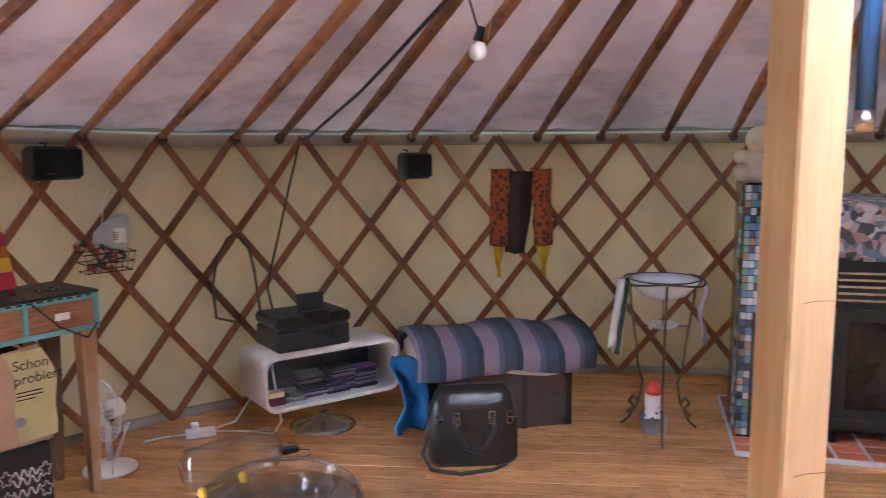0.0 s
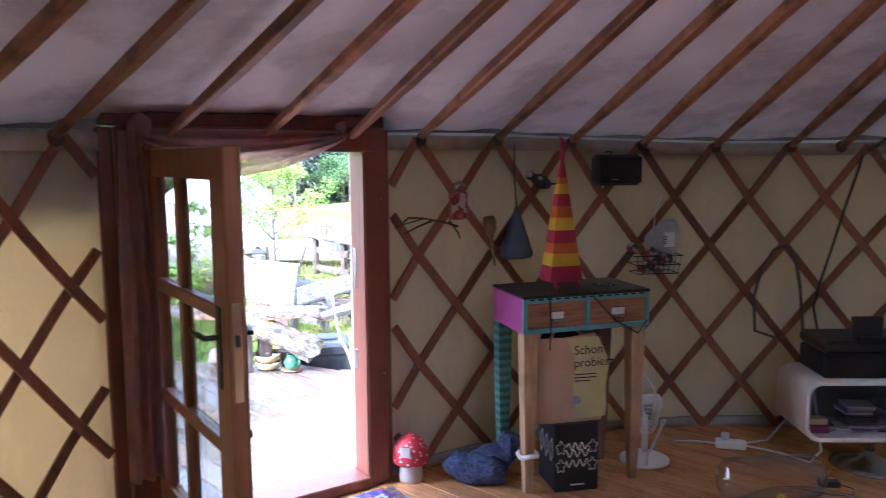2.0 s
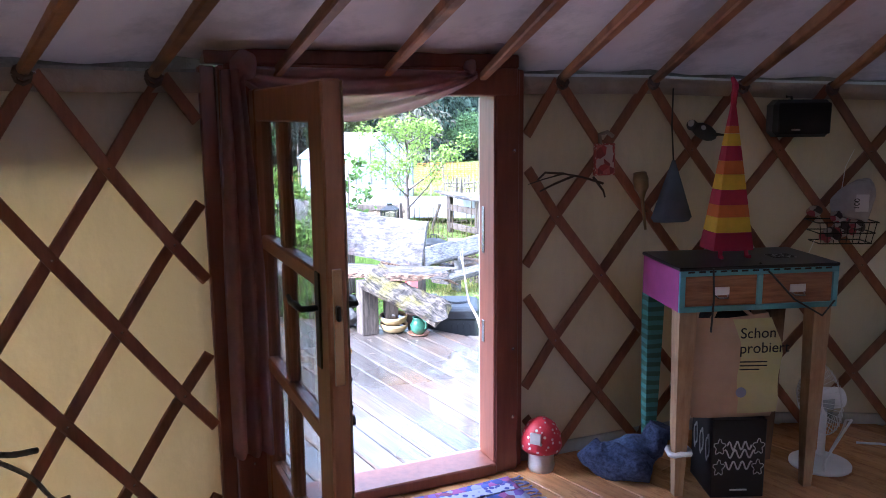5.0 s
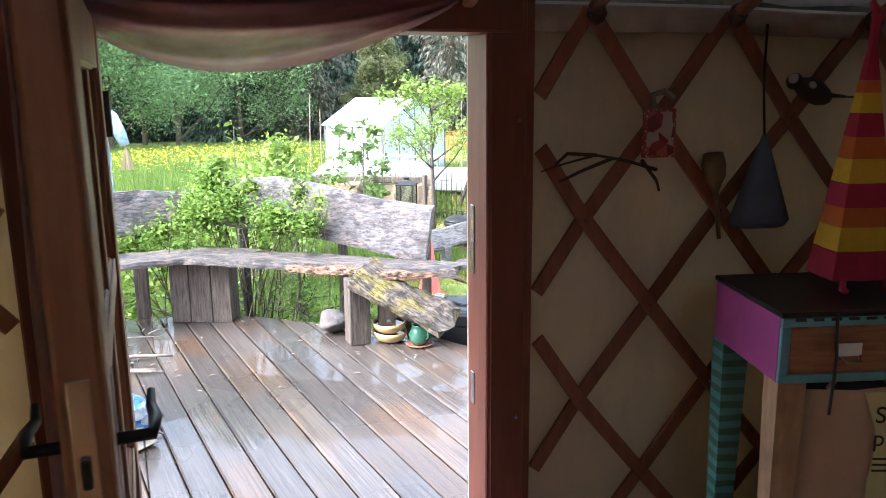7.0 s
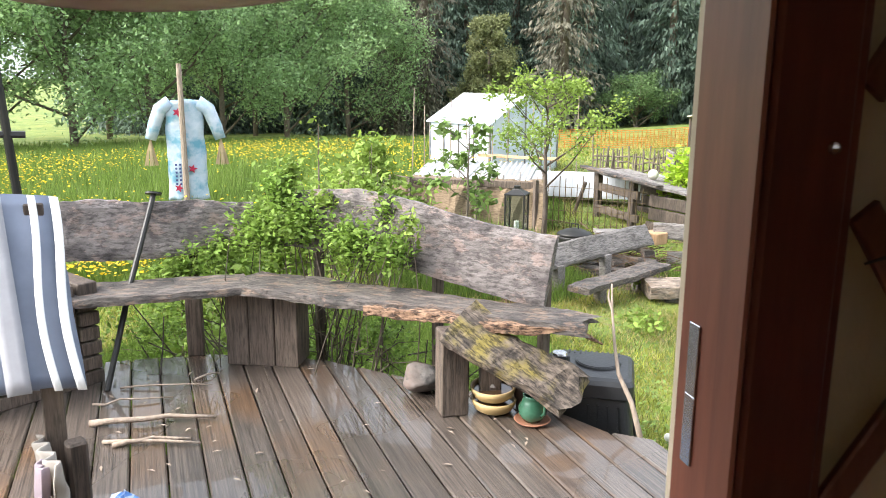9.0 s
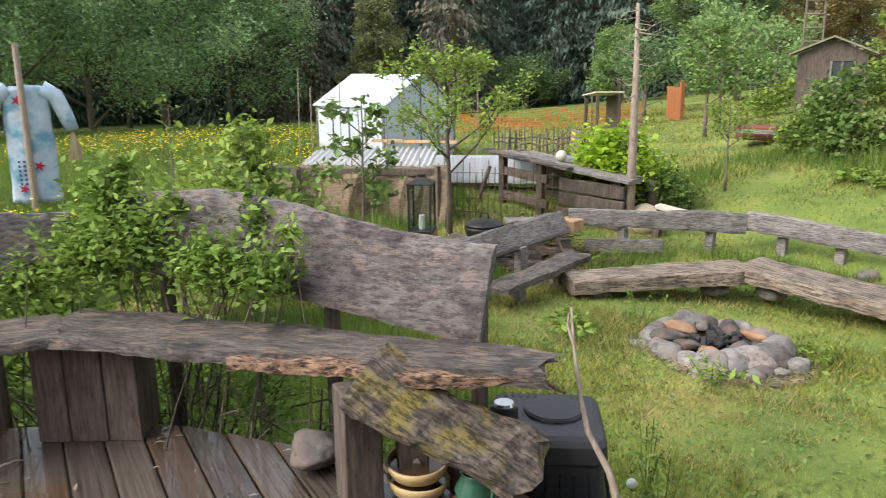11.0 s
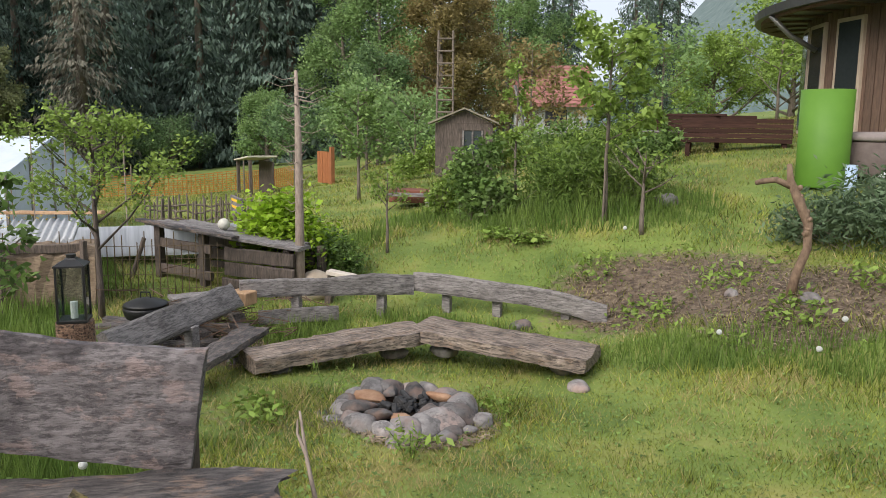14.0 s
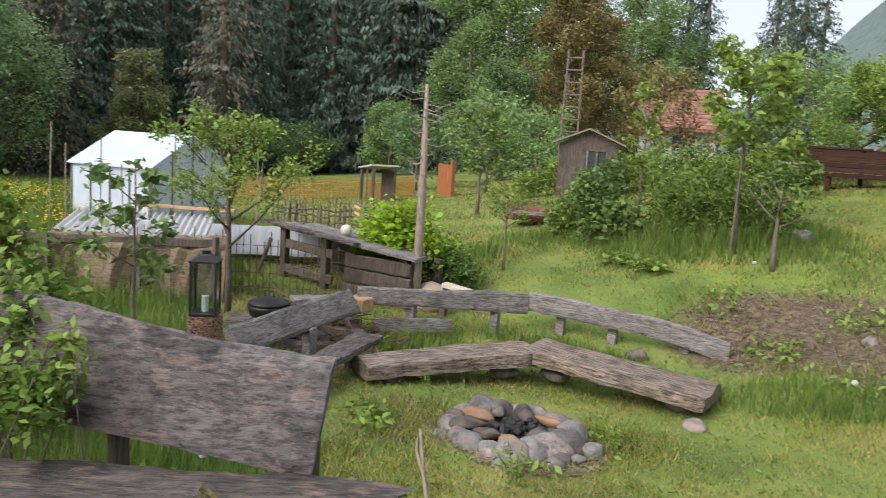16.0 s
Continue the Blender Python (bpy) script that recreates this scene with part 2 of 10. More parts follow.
CLEARP = glass_mat("clear_plastic", (0.97, 0.97, 0.97), 0.16, 0.97, 0.22)


def leaf_mat(name, c1, c2, amt=0.35, trans=0.35, rough=0.55):
    return mat(name, c1, c2, 1.5, rough=rough, bump=0, island=amt, trans=trans, spec=0.3)


GRASS = leaf_mat("grass_blades", (0.135, 0.178, 0.027), (0.255, 0.28, 0.05), 0.75)
TALLG = leaf_mat("tall_grass", (0.105, 0.175, 0.032), (0.18, 0.25, 0.052), 0.4)
STRAW = leaf_mat("dry_grass", (0.36, 0.29, 0.12), (0.48, 0.39, 0.18), 0.35)
BUTTER = leaf_mat("buttercup_petals", (0.72, 0.50, 0.02), (0.8, 0.58, 0.03), 0.2)
LEAF_LIGHT = leaf_mat("young_leaves", (0.17, 0.26, 0.045), (0.27, 0.36, 0.075))
LEAF_MID = leaf_mat("green_leaves", (0.11, 0.185, 0.045), (0.19, 0.275, 0.075), 0.5)
LEAF_LIME = leaf_mat("lime_leaves", (0.24, 0.38, 0.02), (0.34, 0.48, 0.04), 0.3)
LEAF_SAGE = leaf_mat("grey_green_leaves", (0.10, 0.155, 0.075), (0.17, 0.23, 0.12), 0.3)
FOREST = leaf_mat("forest_leaves", (0.12, 0.20, 0.085), (0.19, 0.28, 0.115), 0.5, 0.45)
FOREST_L = leaf_mat("forest_light_leaves", (0.19, 0.30, 0.105), (0.28, 0.39, 0.145), 0.35, 0.45)
FOREST_P = leaf_mat("pale_alder_leaves", (0.25, 0.38, 0.17), (0.37, 0.50, 0.24), 0.4, 0.5)
OLIVE = leaf_mat("olive_leaves", (0.17, 0.19, 0.085), (0.25, 0.265, 0.125), 0.35, 0.45)
GRASS_Y = leaf_mat("yellowish_grass", (0.23, 0.25, 0.04), (0.34, 0.34, 0.068), 0.65)
ROSE = leaf_mat("rose_leaves", (0.15, 0.25, 0.045), (0.25, 0.36, 0.075), 0.45, 0.45)
# needle colours carry a bluish tint standing for the haze of distance
NEEDLE = leaf_mat("hazy_spruce_needles", (0.085, 0.128, 0.098), (0.15, 0.20, 0.145), 0.6, 0.3, 0.7)
NEEDLE_B = leaf_mat("brown_larch_needles", (0.15, 0.14, 0.105), (0.22, 0.205, 0.15), 0.45, 0.35, 0.7)
RUSTLEAF = leaf_mat("coppery_leaves", (0.20, 0.16, 0.06), (0.28, 0.22, 0.085), 0.4, 0.4)

# ---- mesh helpers ----
I4 = Matrix.Identity(4)
GRAIN = {}


def lay_along(bm, p, d, up):
    """Turns a mesh so that its own x axis runs along the grain; part() sets it back in place."""
    side = up.cross(d).normalized()
    r = Matrix((d, side, d.cross(side))).transposed().to_4x4()
    r.translation = p
    bm.transform(r.inverted())
    GRAIN[id(bm)] = r
    return bm


def thing(name, m=I4, label="", category="", group="", kind=""):
    ob = new(name)
    ob.empty_display_size = 0.1
    ob.matrix_world = m
    return tagged(ob, label, category, group, kind)


def part(name, bm, material, parent=None, label="", smooth=False, m=None):
    """Links a bmesh as one mesh object under a thing or a part."""
    me = bpy.data.meshes.new(name)
    bmesh.ops.recalc_face_normals(bm, faces=bm.faces)
    bm.to_mesh(me)
    bm.free()
    me.materials.append(material)
    if smooth:
        me.shade_smooth()
    ob = new(name, me)
    ob.parent = parent
    along = GRAIN.pop(id(bm), None)
    if along is not None:
        ob.matrix_local = (m or I4) @ along
    elif m is not None:
        ob.matrix_local = m
    return tagged(ob, label)


def share(ob, name, parent, m):
    """Another object on the same mesh."""
    o = new(name, ob.data)
    o.parent = parent
    o.matrix_local = m
    return o


def fast(name, v, f, material, parent=None, label="", smooth=False):
    """A mesh from arrays of corners and of faces with equal numbers of sides."""
    me = bpy.data.meshes.new(name)
    v, f = np.asarray(v, np.float32), np.asarray(f, np.int32)
    k = f.shape[1]
    me.vertices.add(len(v))
    me.vertices.foreach_set("co", v.ravel())
    me.loops.add(f.size)
    me.loops.foreach_set("vertex_index", f.ravel())
    me.polygons.add(len(f))
    me.polygons.foreach_set("loop_start", np.arange(0, f.size, k, dtype=np.int32))
    me.materials.append(material)
    me.update(calc_edges=True)
    if smooth:
        me.shade_smooth()
    ob = new(name, me)
    ob.parent = parent
    return tagged(ob, label)


def box(bm, size, m=I4, bevel=0.0, seg=1):
    r = bmesh.ops.create_cube(bm, size=1.0, matrix=m @ Matrix.Diagonal((*size, 1)))
    if bevel:
        es = list({e for v in r["verts"] for e in v.link_edges})
        bmesh.ops.bevel(bm, geom=es, offset=bevel, segments=seg, affect="EDGES", clamp_overlap=True)
    return bm


def block(lo, hi, bevel=0.004, m=I4, bm=None):
    """A box between two corners."""
    bm = bm or bmesh.new()
    c = [(a + b) / 2 for a, b in zip(lo, hi)]
    return box(bm, [abs(b - a) for a, b in zip(lo, hi)], m @ Matrix.Translation(c), bevel)


def cyl(r1, r2, h, m=I4, seg=20, bm=None, bevel=0.0):
    """A cone or cylinder that stands on the pose."""
    bm = bm or bmesh.new()
    r = bmesh.ops.create_cone(bm, cap_ends=True, segments=seg, radius1=r1, radius2=r2, depth=h, matrix=m @ Matrix.Translation((0, 0, h / 2)))
    if bevel:
        es = [e for e in {e for v in r["verts"] for e in v.link_edges} if len(e.link_faces) == 2 and e.calc_face_angle() > 0.8]
        bmesh.ops.bevel(bm, geom=es, offset=bevel, segments=2, affect="EDGES", clamp_overlap=True)
    return bm


def ball(r, m=I4, seg=16, bm=None):
    bm = bm or bmesh.new()
    bmesh.ops.create_uvsphere(bm, u_segments=seg, v_segments=max(6, seg // 2), radius=r, matrix=m)
    return bm


def loops(bm, rings, closed=True, caps=True):
    """Skins rings of corners into a surface."""
    vs = [[bm.verts.new(p) for p in ring] for ring in rings]
    n = len(vs[0])
    for a, b in zip(vs, vs[1:]):
        for i in range(n if closed else n - 1):
            j = (i + 1) % n
            bm.faces.new((a[i], a[j], b[j], b[i]))
    if caps and closed:
        bm.faces.new(vs[0][::-1])
        bm.faces.new(vs[-1])
    return bm


def tube(pts, radii, seg=8, bm=None, caps=True):
    """A round tube along points; radii is one number or one for each point."""
    bm = bm or bmesh.new()
    pts = [Vector(p) for p in pts]
    rr = radii if hasattr(radii, "__len__") else [radii] * len(pts)
    rings, ref = [], None
    for i, p in enumerate(pts):
        d = (pts[min(i + 1, len(pts) - 1)] - pts[max(i - 1, 0)]).normalized()
        if ref is None:
            ref = d.orthogonal().normalized()
        ref = (ref - d * ref.dot(d)).normalized()
        s = d.cross(ref)
        rings.append([p + (ref * math.cos(a) + s * math.sin(a)) * rr[i] for a in (2 * math.pi * k / seg for k in range(seg))])
    return loops(bm, rings, True, caps)


def lathe(profile, seg=24, m=I4, bm=None):
    """Turns a profile of (radius, height) round the upright axis."""
    bm = bm or bmesh.new()
    rings = [[m @ Vector((max(r, 1e-4) * math.cos(a), max(r, 1e-4) * math.sin(a), z)) for a in (2 * math.pi * k / seg for k in range(seg))] for r, z in profile]
    return loops(bm, rings)


def prism(outline, depth, m=I4, bm=None, bevel=0.0):
    """An outline in the x-z plane, given depth along y."""
    bm = bm or bmesh.new()
    a = [bm.verts.new(m @ Vector((x, -depth / 2, z))) for x, z in outline]
    b = [bm.verts.new(m @ Vector((x, depth / 2, z))) for x, z in outline]
    fs = [bm.faces.new(a), bm.faces.new(b[::-1])]
    for i in range(len(a)):
        j = (i + 1) % len(a)
        bm.faces.new((a[j], a[i], b[i], b[j]))
    if bevel:
        bmesh.ops.bevel(bm, geom=[e for f in fs for e in f.edges], offset=bevel, segments=2, affect="EDGES", clamp_overlap=True)
    return bm


def wob(p, amp, f, seed=0.0):
    return noise.noise_vector(Vector(p) * f + Vector((seed, seed * 1.7, -seed))) * amp


def sheet(fn, nu, nv, thick, material, name, parent, label="", smooth=True):
    """A soft sheet with thickness: fn(u, v) gives its places for u, v from 0 to 1."""
    bm = bmesh.new()
    g = [[bm.verts.new(fn(i / nu, j / nv)) for j in range(nv + 1)] for i in range(nu + 1)]
    for i in range(nu):
        for j in range(nv):
            bm.faces.new((g[i][j], g[i + 1][j], g[i + 1][j + 1], g[i][j + 1]))
    bmesh.ops.recalc_face_normals(bm, faces=bm.faces)
    bmesh.ops.solidify(bm, geom=list(bm.faces), thickness=thick)
    return part(name, bm, material, parent, label, smooth)


def slab(p, q, width, thick, n=18, rough=0.012, seed=0.0, up=(0, 0, 1), taper=1.0, edge=0.02, ragged=0.0):
    """A rough-hewn plank or split log from p to q with uneven edges."""
    p, q, up = Vector(p), Vector(q), Vector(up)
    d = (q - p).normalized()
    side = d.cross(up).normalized()
    up = side.cross(d)
    L, rings = (q - p).length, []
    for i in range(n + 1):
        t = i / n
        w = width * (1 + (taper - 1) * t)
        c = p + d * (L * t)
        wl_, wr_ = w / 2 + edge * noise.noise((t * L * 2.3, seed, 1.3)) * 2, w / 2 + edge * noise.noise((t * L * 2.3, seed, 7.7)) * 2
        ring = []
        prof = [(-1, -0.8), (-0.6, -1), (0, -1), (0.6, -1), (1, -0.8), (1, 0), (0.97, 0.8), (0.62, 1), (0.2, 1), (-0.2, 1), (-0.62, 1), (-0.97, 0.8), (-1, 0)]
        for k, (a, b) in enumerate(prof):
            x = c + side * (a * (wr_ if a > 0 else wl_)) + up * (b * thick / 2)
            x = x + wob(x, rough, 9.0, seed) + wob(x, rough * 0.5, 31.0, seed)
            if ragged and t > 0.86:
                x = x + d * ((noise.noise((a * 4, b * 3, seed)) + 0.15) * ragged * (t - 0.86) / 0.14)
            ring.append(x)
        rings.append(ring)
    return lay_along(loops(bmesh.new(), rings), p, d, up)


def profile_board(p, q, tops, bottoms, thick, n=40, rough=0.012, seed=0.0, cut=0.0):
    """An upright waney-edged board from p to q, with heights along it."""
    p, q = Vector((*p, 0)), Vector((*q, 0))
    d = (q - p).normalized()
    nrm = Vector((d.y, -d.x, 0))
    ts = np.linspace(0, 1, len(tops))
    tb = np.linspace(0, 1, len(bottoms))
    rings = []
    for i in range(n + 1):
        t = i / n
        top, bot = float(np.interp(t, ts, tops)), float(np.interp(t, tb, bottoms))
        c = p.lerp(q, t)
        ring = []
        for z, y in [(0, -0.7), (0.12, -1), (0.3, -1), (0.5, -1), (0.7, -1), (0.88, -1), (1, -0.5), (1, 0.5), (0.88, 1), (0.5, 1), (0.12, 1), (0, 0.7)]:
            x = c + nrm * (-y * thick / 2) + Vector((0, 0, bot + (top - bot) * z)) - d * (cut * (1 - z) * max(0.0, t - 0.8) * 5)
            x = x + wob(x, rough, 7.0, seed) + wob(x, rough * 0.6, 27.0, seed)
            ring.append(x)
        rings.append(ring)
    return lay_along(loops(bmesh.new(), rings), p, d, Vector((0, 0, 1)))


def spline(pts, n=5):
    """Points of a smooth curve through the given ones."""
    p = [Vector(q) for q in pts]
    p = [p[0] * 2 - p[1]] + p + [p[-1] * 2 - p[-2]]
    out = []
    for k in range(1, len(p) - 2):
        a, b, c, d = p[k - 1:k + 3]
        for j in range(n):
            u = j / n
            out.append(0.5 * (2 * b + (c - a) * u + (2 * a - 5 * b + 4 * c - d) * u * u + (3 * b - a - 3 * c + d) * u ** 3))
    return out + [p[-2]]


def stone_mesh(r, sx, sy, sz, seed, sub=3):
    bm = bmesh.new()
    bmesh.ops.create_icosphere(bm, subdivisions=sub, radius=1.0)
    for v in bm.verts:
        k = 1 + 0.30 * noise.noise(v.co * 1.1 + Vector((seed, 0, seed))) + 0.07 * noise.noise(v.co * 3 + Vector((0, seed, 0)))
        v.co = Vector((v.co.x * sx, v.co.y * sy, v.co.z * sz)) * (r * k)
    cut = np.random.default_rng(int(abs(seed) * 10) + 1)
    for k in range(7):
        nrm = Vector(cut.normal(size=3)).normalized()
        far = max(v.co.dot(nrm) for v in bm.verts) * cut.uniform(0.70, 0.90)
        for v in bm.verts:
            over = v.co.dot(nrm) - far
            if over > 0:
                v.co -= nrm * (over * 0.85)
    return bm


RNG = np.random.default_rng(7)


def leaf_arrays(pts, size, rng, flat=0.3, ratio=0.5, jitter=0.4):
    """Folded leaf-shaped quads at the points, turned at random; flat: how level they lie."""
    n = len(pts)
    d = rng.normal(size=(n, 3))
    d[:, 2] *= 1 - flat
    d /= np.linalg.norm(d, axis=1)[:, None]
    a = rng.normal(size=(n, 3)) * (1 - flat) + np.array([0, 0, flat * 2])
    s = np.cross(d, a)
    s /= np.linalg.norm(s, axis=1)[:, None] + 1e-9
    L = size * (1 + jitter * rng.uniform(-1, 1, size=(n, 1)))
    nrm = np.cross(s, d)
    v = np.stack([pts - d * L / 2, pts + s * L * ratio / 2 + nrm * L * 0.1, pts + d * L / 2, pts - s * L * ratio / 2 + nrm * L * 0.1], 1).reshape(-1, 3)
    return v, np.arange(n * 4).reshape(-1, 4)


def in_blobs(blobs, n, rng, shell=0.55):
    """Random places in a set of ellipsoids (x, y, z, rx, ry, rz), thicker towards their skins."""
    b = np.array(blobs, float)
    w = b[:, 3] * b[:, 4] + b[:, 5] * b[:, 3]
    i = rng.choice(len(b), n, p=w / w.sum())
    d = rng.normal(size=(n, 3))
    d /= np.linalg.norm(d, axis=1)[:, None]
    r = shell + (1 - shell) * rng.uniform(size=(n, 1)) ** 0.7
    r *= 1 + 0.25 * rng.normal(size=(n, 1))
    return b[i, :3] + d * b[i, 3:] * r


def crown_tree(name, base, height, spread, trunk_r, leaf, leaf_size, n_leaf, seed, label, category="tree", limbs=7, first=0.35, lean=(0, 0), group="", clump=0.26, bark=None):
    """A tapered trunk with limbs and twigs, and a crown of single leaves in clumps round the twigs."""
    rng = np.random.default_rng(seed)
    t = thing(name, Matrix.Translation(base), label, category, group)
    bm, tips = bmesh.new(), []
    top = Vector((lean[0], lean[1], height * 0.93))
    axis = [Vector((lean[0] * s * s, lean[1] * s * s, height * 0.93 * s)) + Vector((*(rng.normal(size=2) * 0.02 * height * s * (1 - s)), 0)) for s in np.linspace(0, 1, 7)]
    tube(axis, [trunk_r * (1 - 0.88 * s) + 0.003 for s in np.linspace(0, 1, 7)], 8, bm)
    for k in range(limbs):
        s = first + (0.92 - first) * (k + 0.5) / limbs
        a = k * 2.4 + rng.uniform(-0.4, 0.4)
        p = axis[0].lerp(axis[-1], s)
        ln = spread * (1.0 - 0.55 * max(0, s - first) / (1 - first)) * rng.uniform(0.75, 1.1)
        q = p + Vector((math.cos(a) * ln, math.sin(a) * ln, ln * rng.uniform(0.45, 1.0)))
        mid = p.lerp(q, 0.5) + Vector((0, 0, -0.06 * ln))
        tube([p, mid, q], [trunk_r * 0.42, trunk_r * 0.28, trunk_r * 0.1], 5, bm)
        tips += [p.lerp(q, 0.6), q]
        for j in range(3):
            b = a + rng.uniform(-1.1, 1.1)
            w = p.lerp(q, rng.uniform(0.35, 0.9))
            e = w + Vector((math.cos(b), math.sin(b), rng.uniform(0.2, 1.0))) * ln * 0.45
            tube([w, e], [trunk_r * 0.16, trunk_r * 0.05], 4, bm)
            tips.append(e)
    tips.append(top)
    part("trunk", bm, bark or BARK, t, smooth=True)
    blobs = [(*p, *(spread * clump * rng.uniform(0.6, 1.3, 3))) for p in tips]
    v, f = leaf_arrays(in_blobs(blobs, n_leaf, rng, 0.2), leaf_size, rng)
    fast("crown", v, f, leaf, t)
    return t


def conifer_mesh(height, spread, seed, n_whorl=46, sway=0.42):
    """Tiers of drooping branches hung with short fringes of needles, as arrays of quads."""
    rng = np.random.default_rng(seed)
    pts, outs = [], []
    for k in range(n_whorl):
        s = 0.04 + 0.95 * k / n_whorl
        R = spread * (1 - s) ** 0.8 * rng.uniform(0.78, 1.15) + 0.15
        for j in range(int(6 + 5 * (1 - s))):
            a = rng.uniform(0, 2 * math.pi)
            Rb = R * rng.uniform(0.6, 1.15)
            m = max(6, int(Rb * 11))
            u = ((np.arange(m) + rng.uniform(0, 1, m)) / m) ** 0.8
            droop = -sway * Rb * u ** 1.3 + 0.16 * Rb * u ** 3
            side = rng.normal(size=m) * 0.15 * Rb * (0.25 + u * (1 - u) * 2)
            x = math.cos(a) * Rb * u - math.sin(a) * side
            y = math.sin(a) * Rb * u + math.cos(a) * side
            pts.append(np.stack([x, y, s * height + droop - np.abs(rng.normal(size=m)) * 0.16], 1))
            outs.append(np.tile([math.cos(a), math.sin(a), 0.0], (m, 1)))
    p, out = np.concatenate(pts), np.concatenate(outs)
    n = len(p)
    d = out * 0.55 + rng.normal(size=(n, 3)) * 0.3 + [0, 0, -0.75]
    d /= np.linalg.norm(d, axis=1)[:, None]
    s = np.cross(d, [0, 0, 1.0]) + rng.normal(size=(n, 3)) * 0.35
    s /= np.linalg.norm(s, axis=1)[:, None]
    L = rng.uniform(0.3, 0.8, (n, 1)) * (0.35 + spread * 0.10)
    v = np.stack([p - d * L * 0.3, p + s * L * 0.17, p + d * L * 0.7, p - s * L * 0.17], 1).reshape(-1, 3)
    return v, np.arange(n * 4).reshape(-1, 4)


# ---- the lie of the land ----
LEVELS = np.array([(0, 0, -.62), (2, 4, -.6), (-5, 4.4, -.85), (-6, 8, -.88), (-3, 6.5, -.82), (-3, 9, -.72), (-3.3, 11.1, -.22), (-4.6, 12.2, -.27), (-5.4, 10.6, -.86), (-7.4, 10.5, -.84),
                   (-8.7, 12.5, -.44), (-10, 16, -.2), (-10.2, 19, .2), (-5.8, 13.3, .15), (-5, 14.5, .42), (-3, 15, .58), (-4.6, 18, .95), (-16, 46, .8),
                   (-17, 23, -.5), (-16, 10.6, -.45), (-8, 6.5, -.72), (-14.6, 5.2, -.7), (-60, 12, -2.4), (-55, 34, -2.7), (-8, 0, -.85), (-40, -40, -2), (0, 60, 3), (40, 30, 4), (20, -20, 0)], float)


def _u(r):
    return np.where(r > 1e-9, r * r * np.log(r + 1e-12), 0.0)


def _fit_levels():
    n = len(LEVELS)
    r = np.linalg.norm(LEVELS[:, None, :2] - LEVELS[None, :, :2], axis=2)
    A = np.zeros((n + 3, n + 3))
    A[:n, :n] = _u(r) + 0.15 * np.eye(n)
    A[:n, n], A[:n, n + 1:] = 1, LEVELS[:, :2]
    A[n, :n], A[n + 1:, :n] = 1, LEVELS[:, :2].T
    return np.linalg.solve(A, np.concatenate([LEVELS[:, 2], [0, 0, 0]]))


_W = _fit_levels()


def land(x, y):
    """Height of the ground, smooth between the known levels."""
    x, y = np.asarray(x, float), np.asarray(y, float)
    cx, cy = np.clip(x, -75, 45), np.clip(y, -45, 65)
    z = _W[-3] + _W[-2] * cx + _W[-1] * cy
    for (a, b, _), w in zip(LEVELS, _W):
        z = z + w * _u(np.hypot(cx - a, cy - b))
    return z


def ground_z(x, y):
    return float(land(x, y))


def soil_amount(x, y):
    """Bare earth: the dug bank, the trodden ring, the edge along the beds."""
    s = np.zeros_like(np.asarray(x, float))
    for cx, cy, rx, ry, a in [(-4.6, 11.6, 1.35, .9, .78), (-3.2, 10.9, .95, .85, .85), (-5.9, 7.9, .62, .62, .7), (-8.6, 8.6, .9, .6, .8), (-7.1, 7.2, .5, .45, .35)]:
        s = np.maximum(s, a * np.clip(1.5 - np.hypot((x - cx) / rx, (y - cy) / ry), 0, 1))
    return s


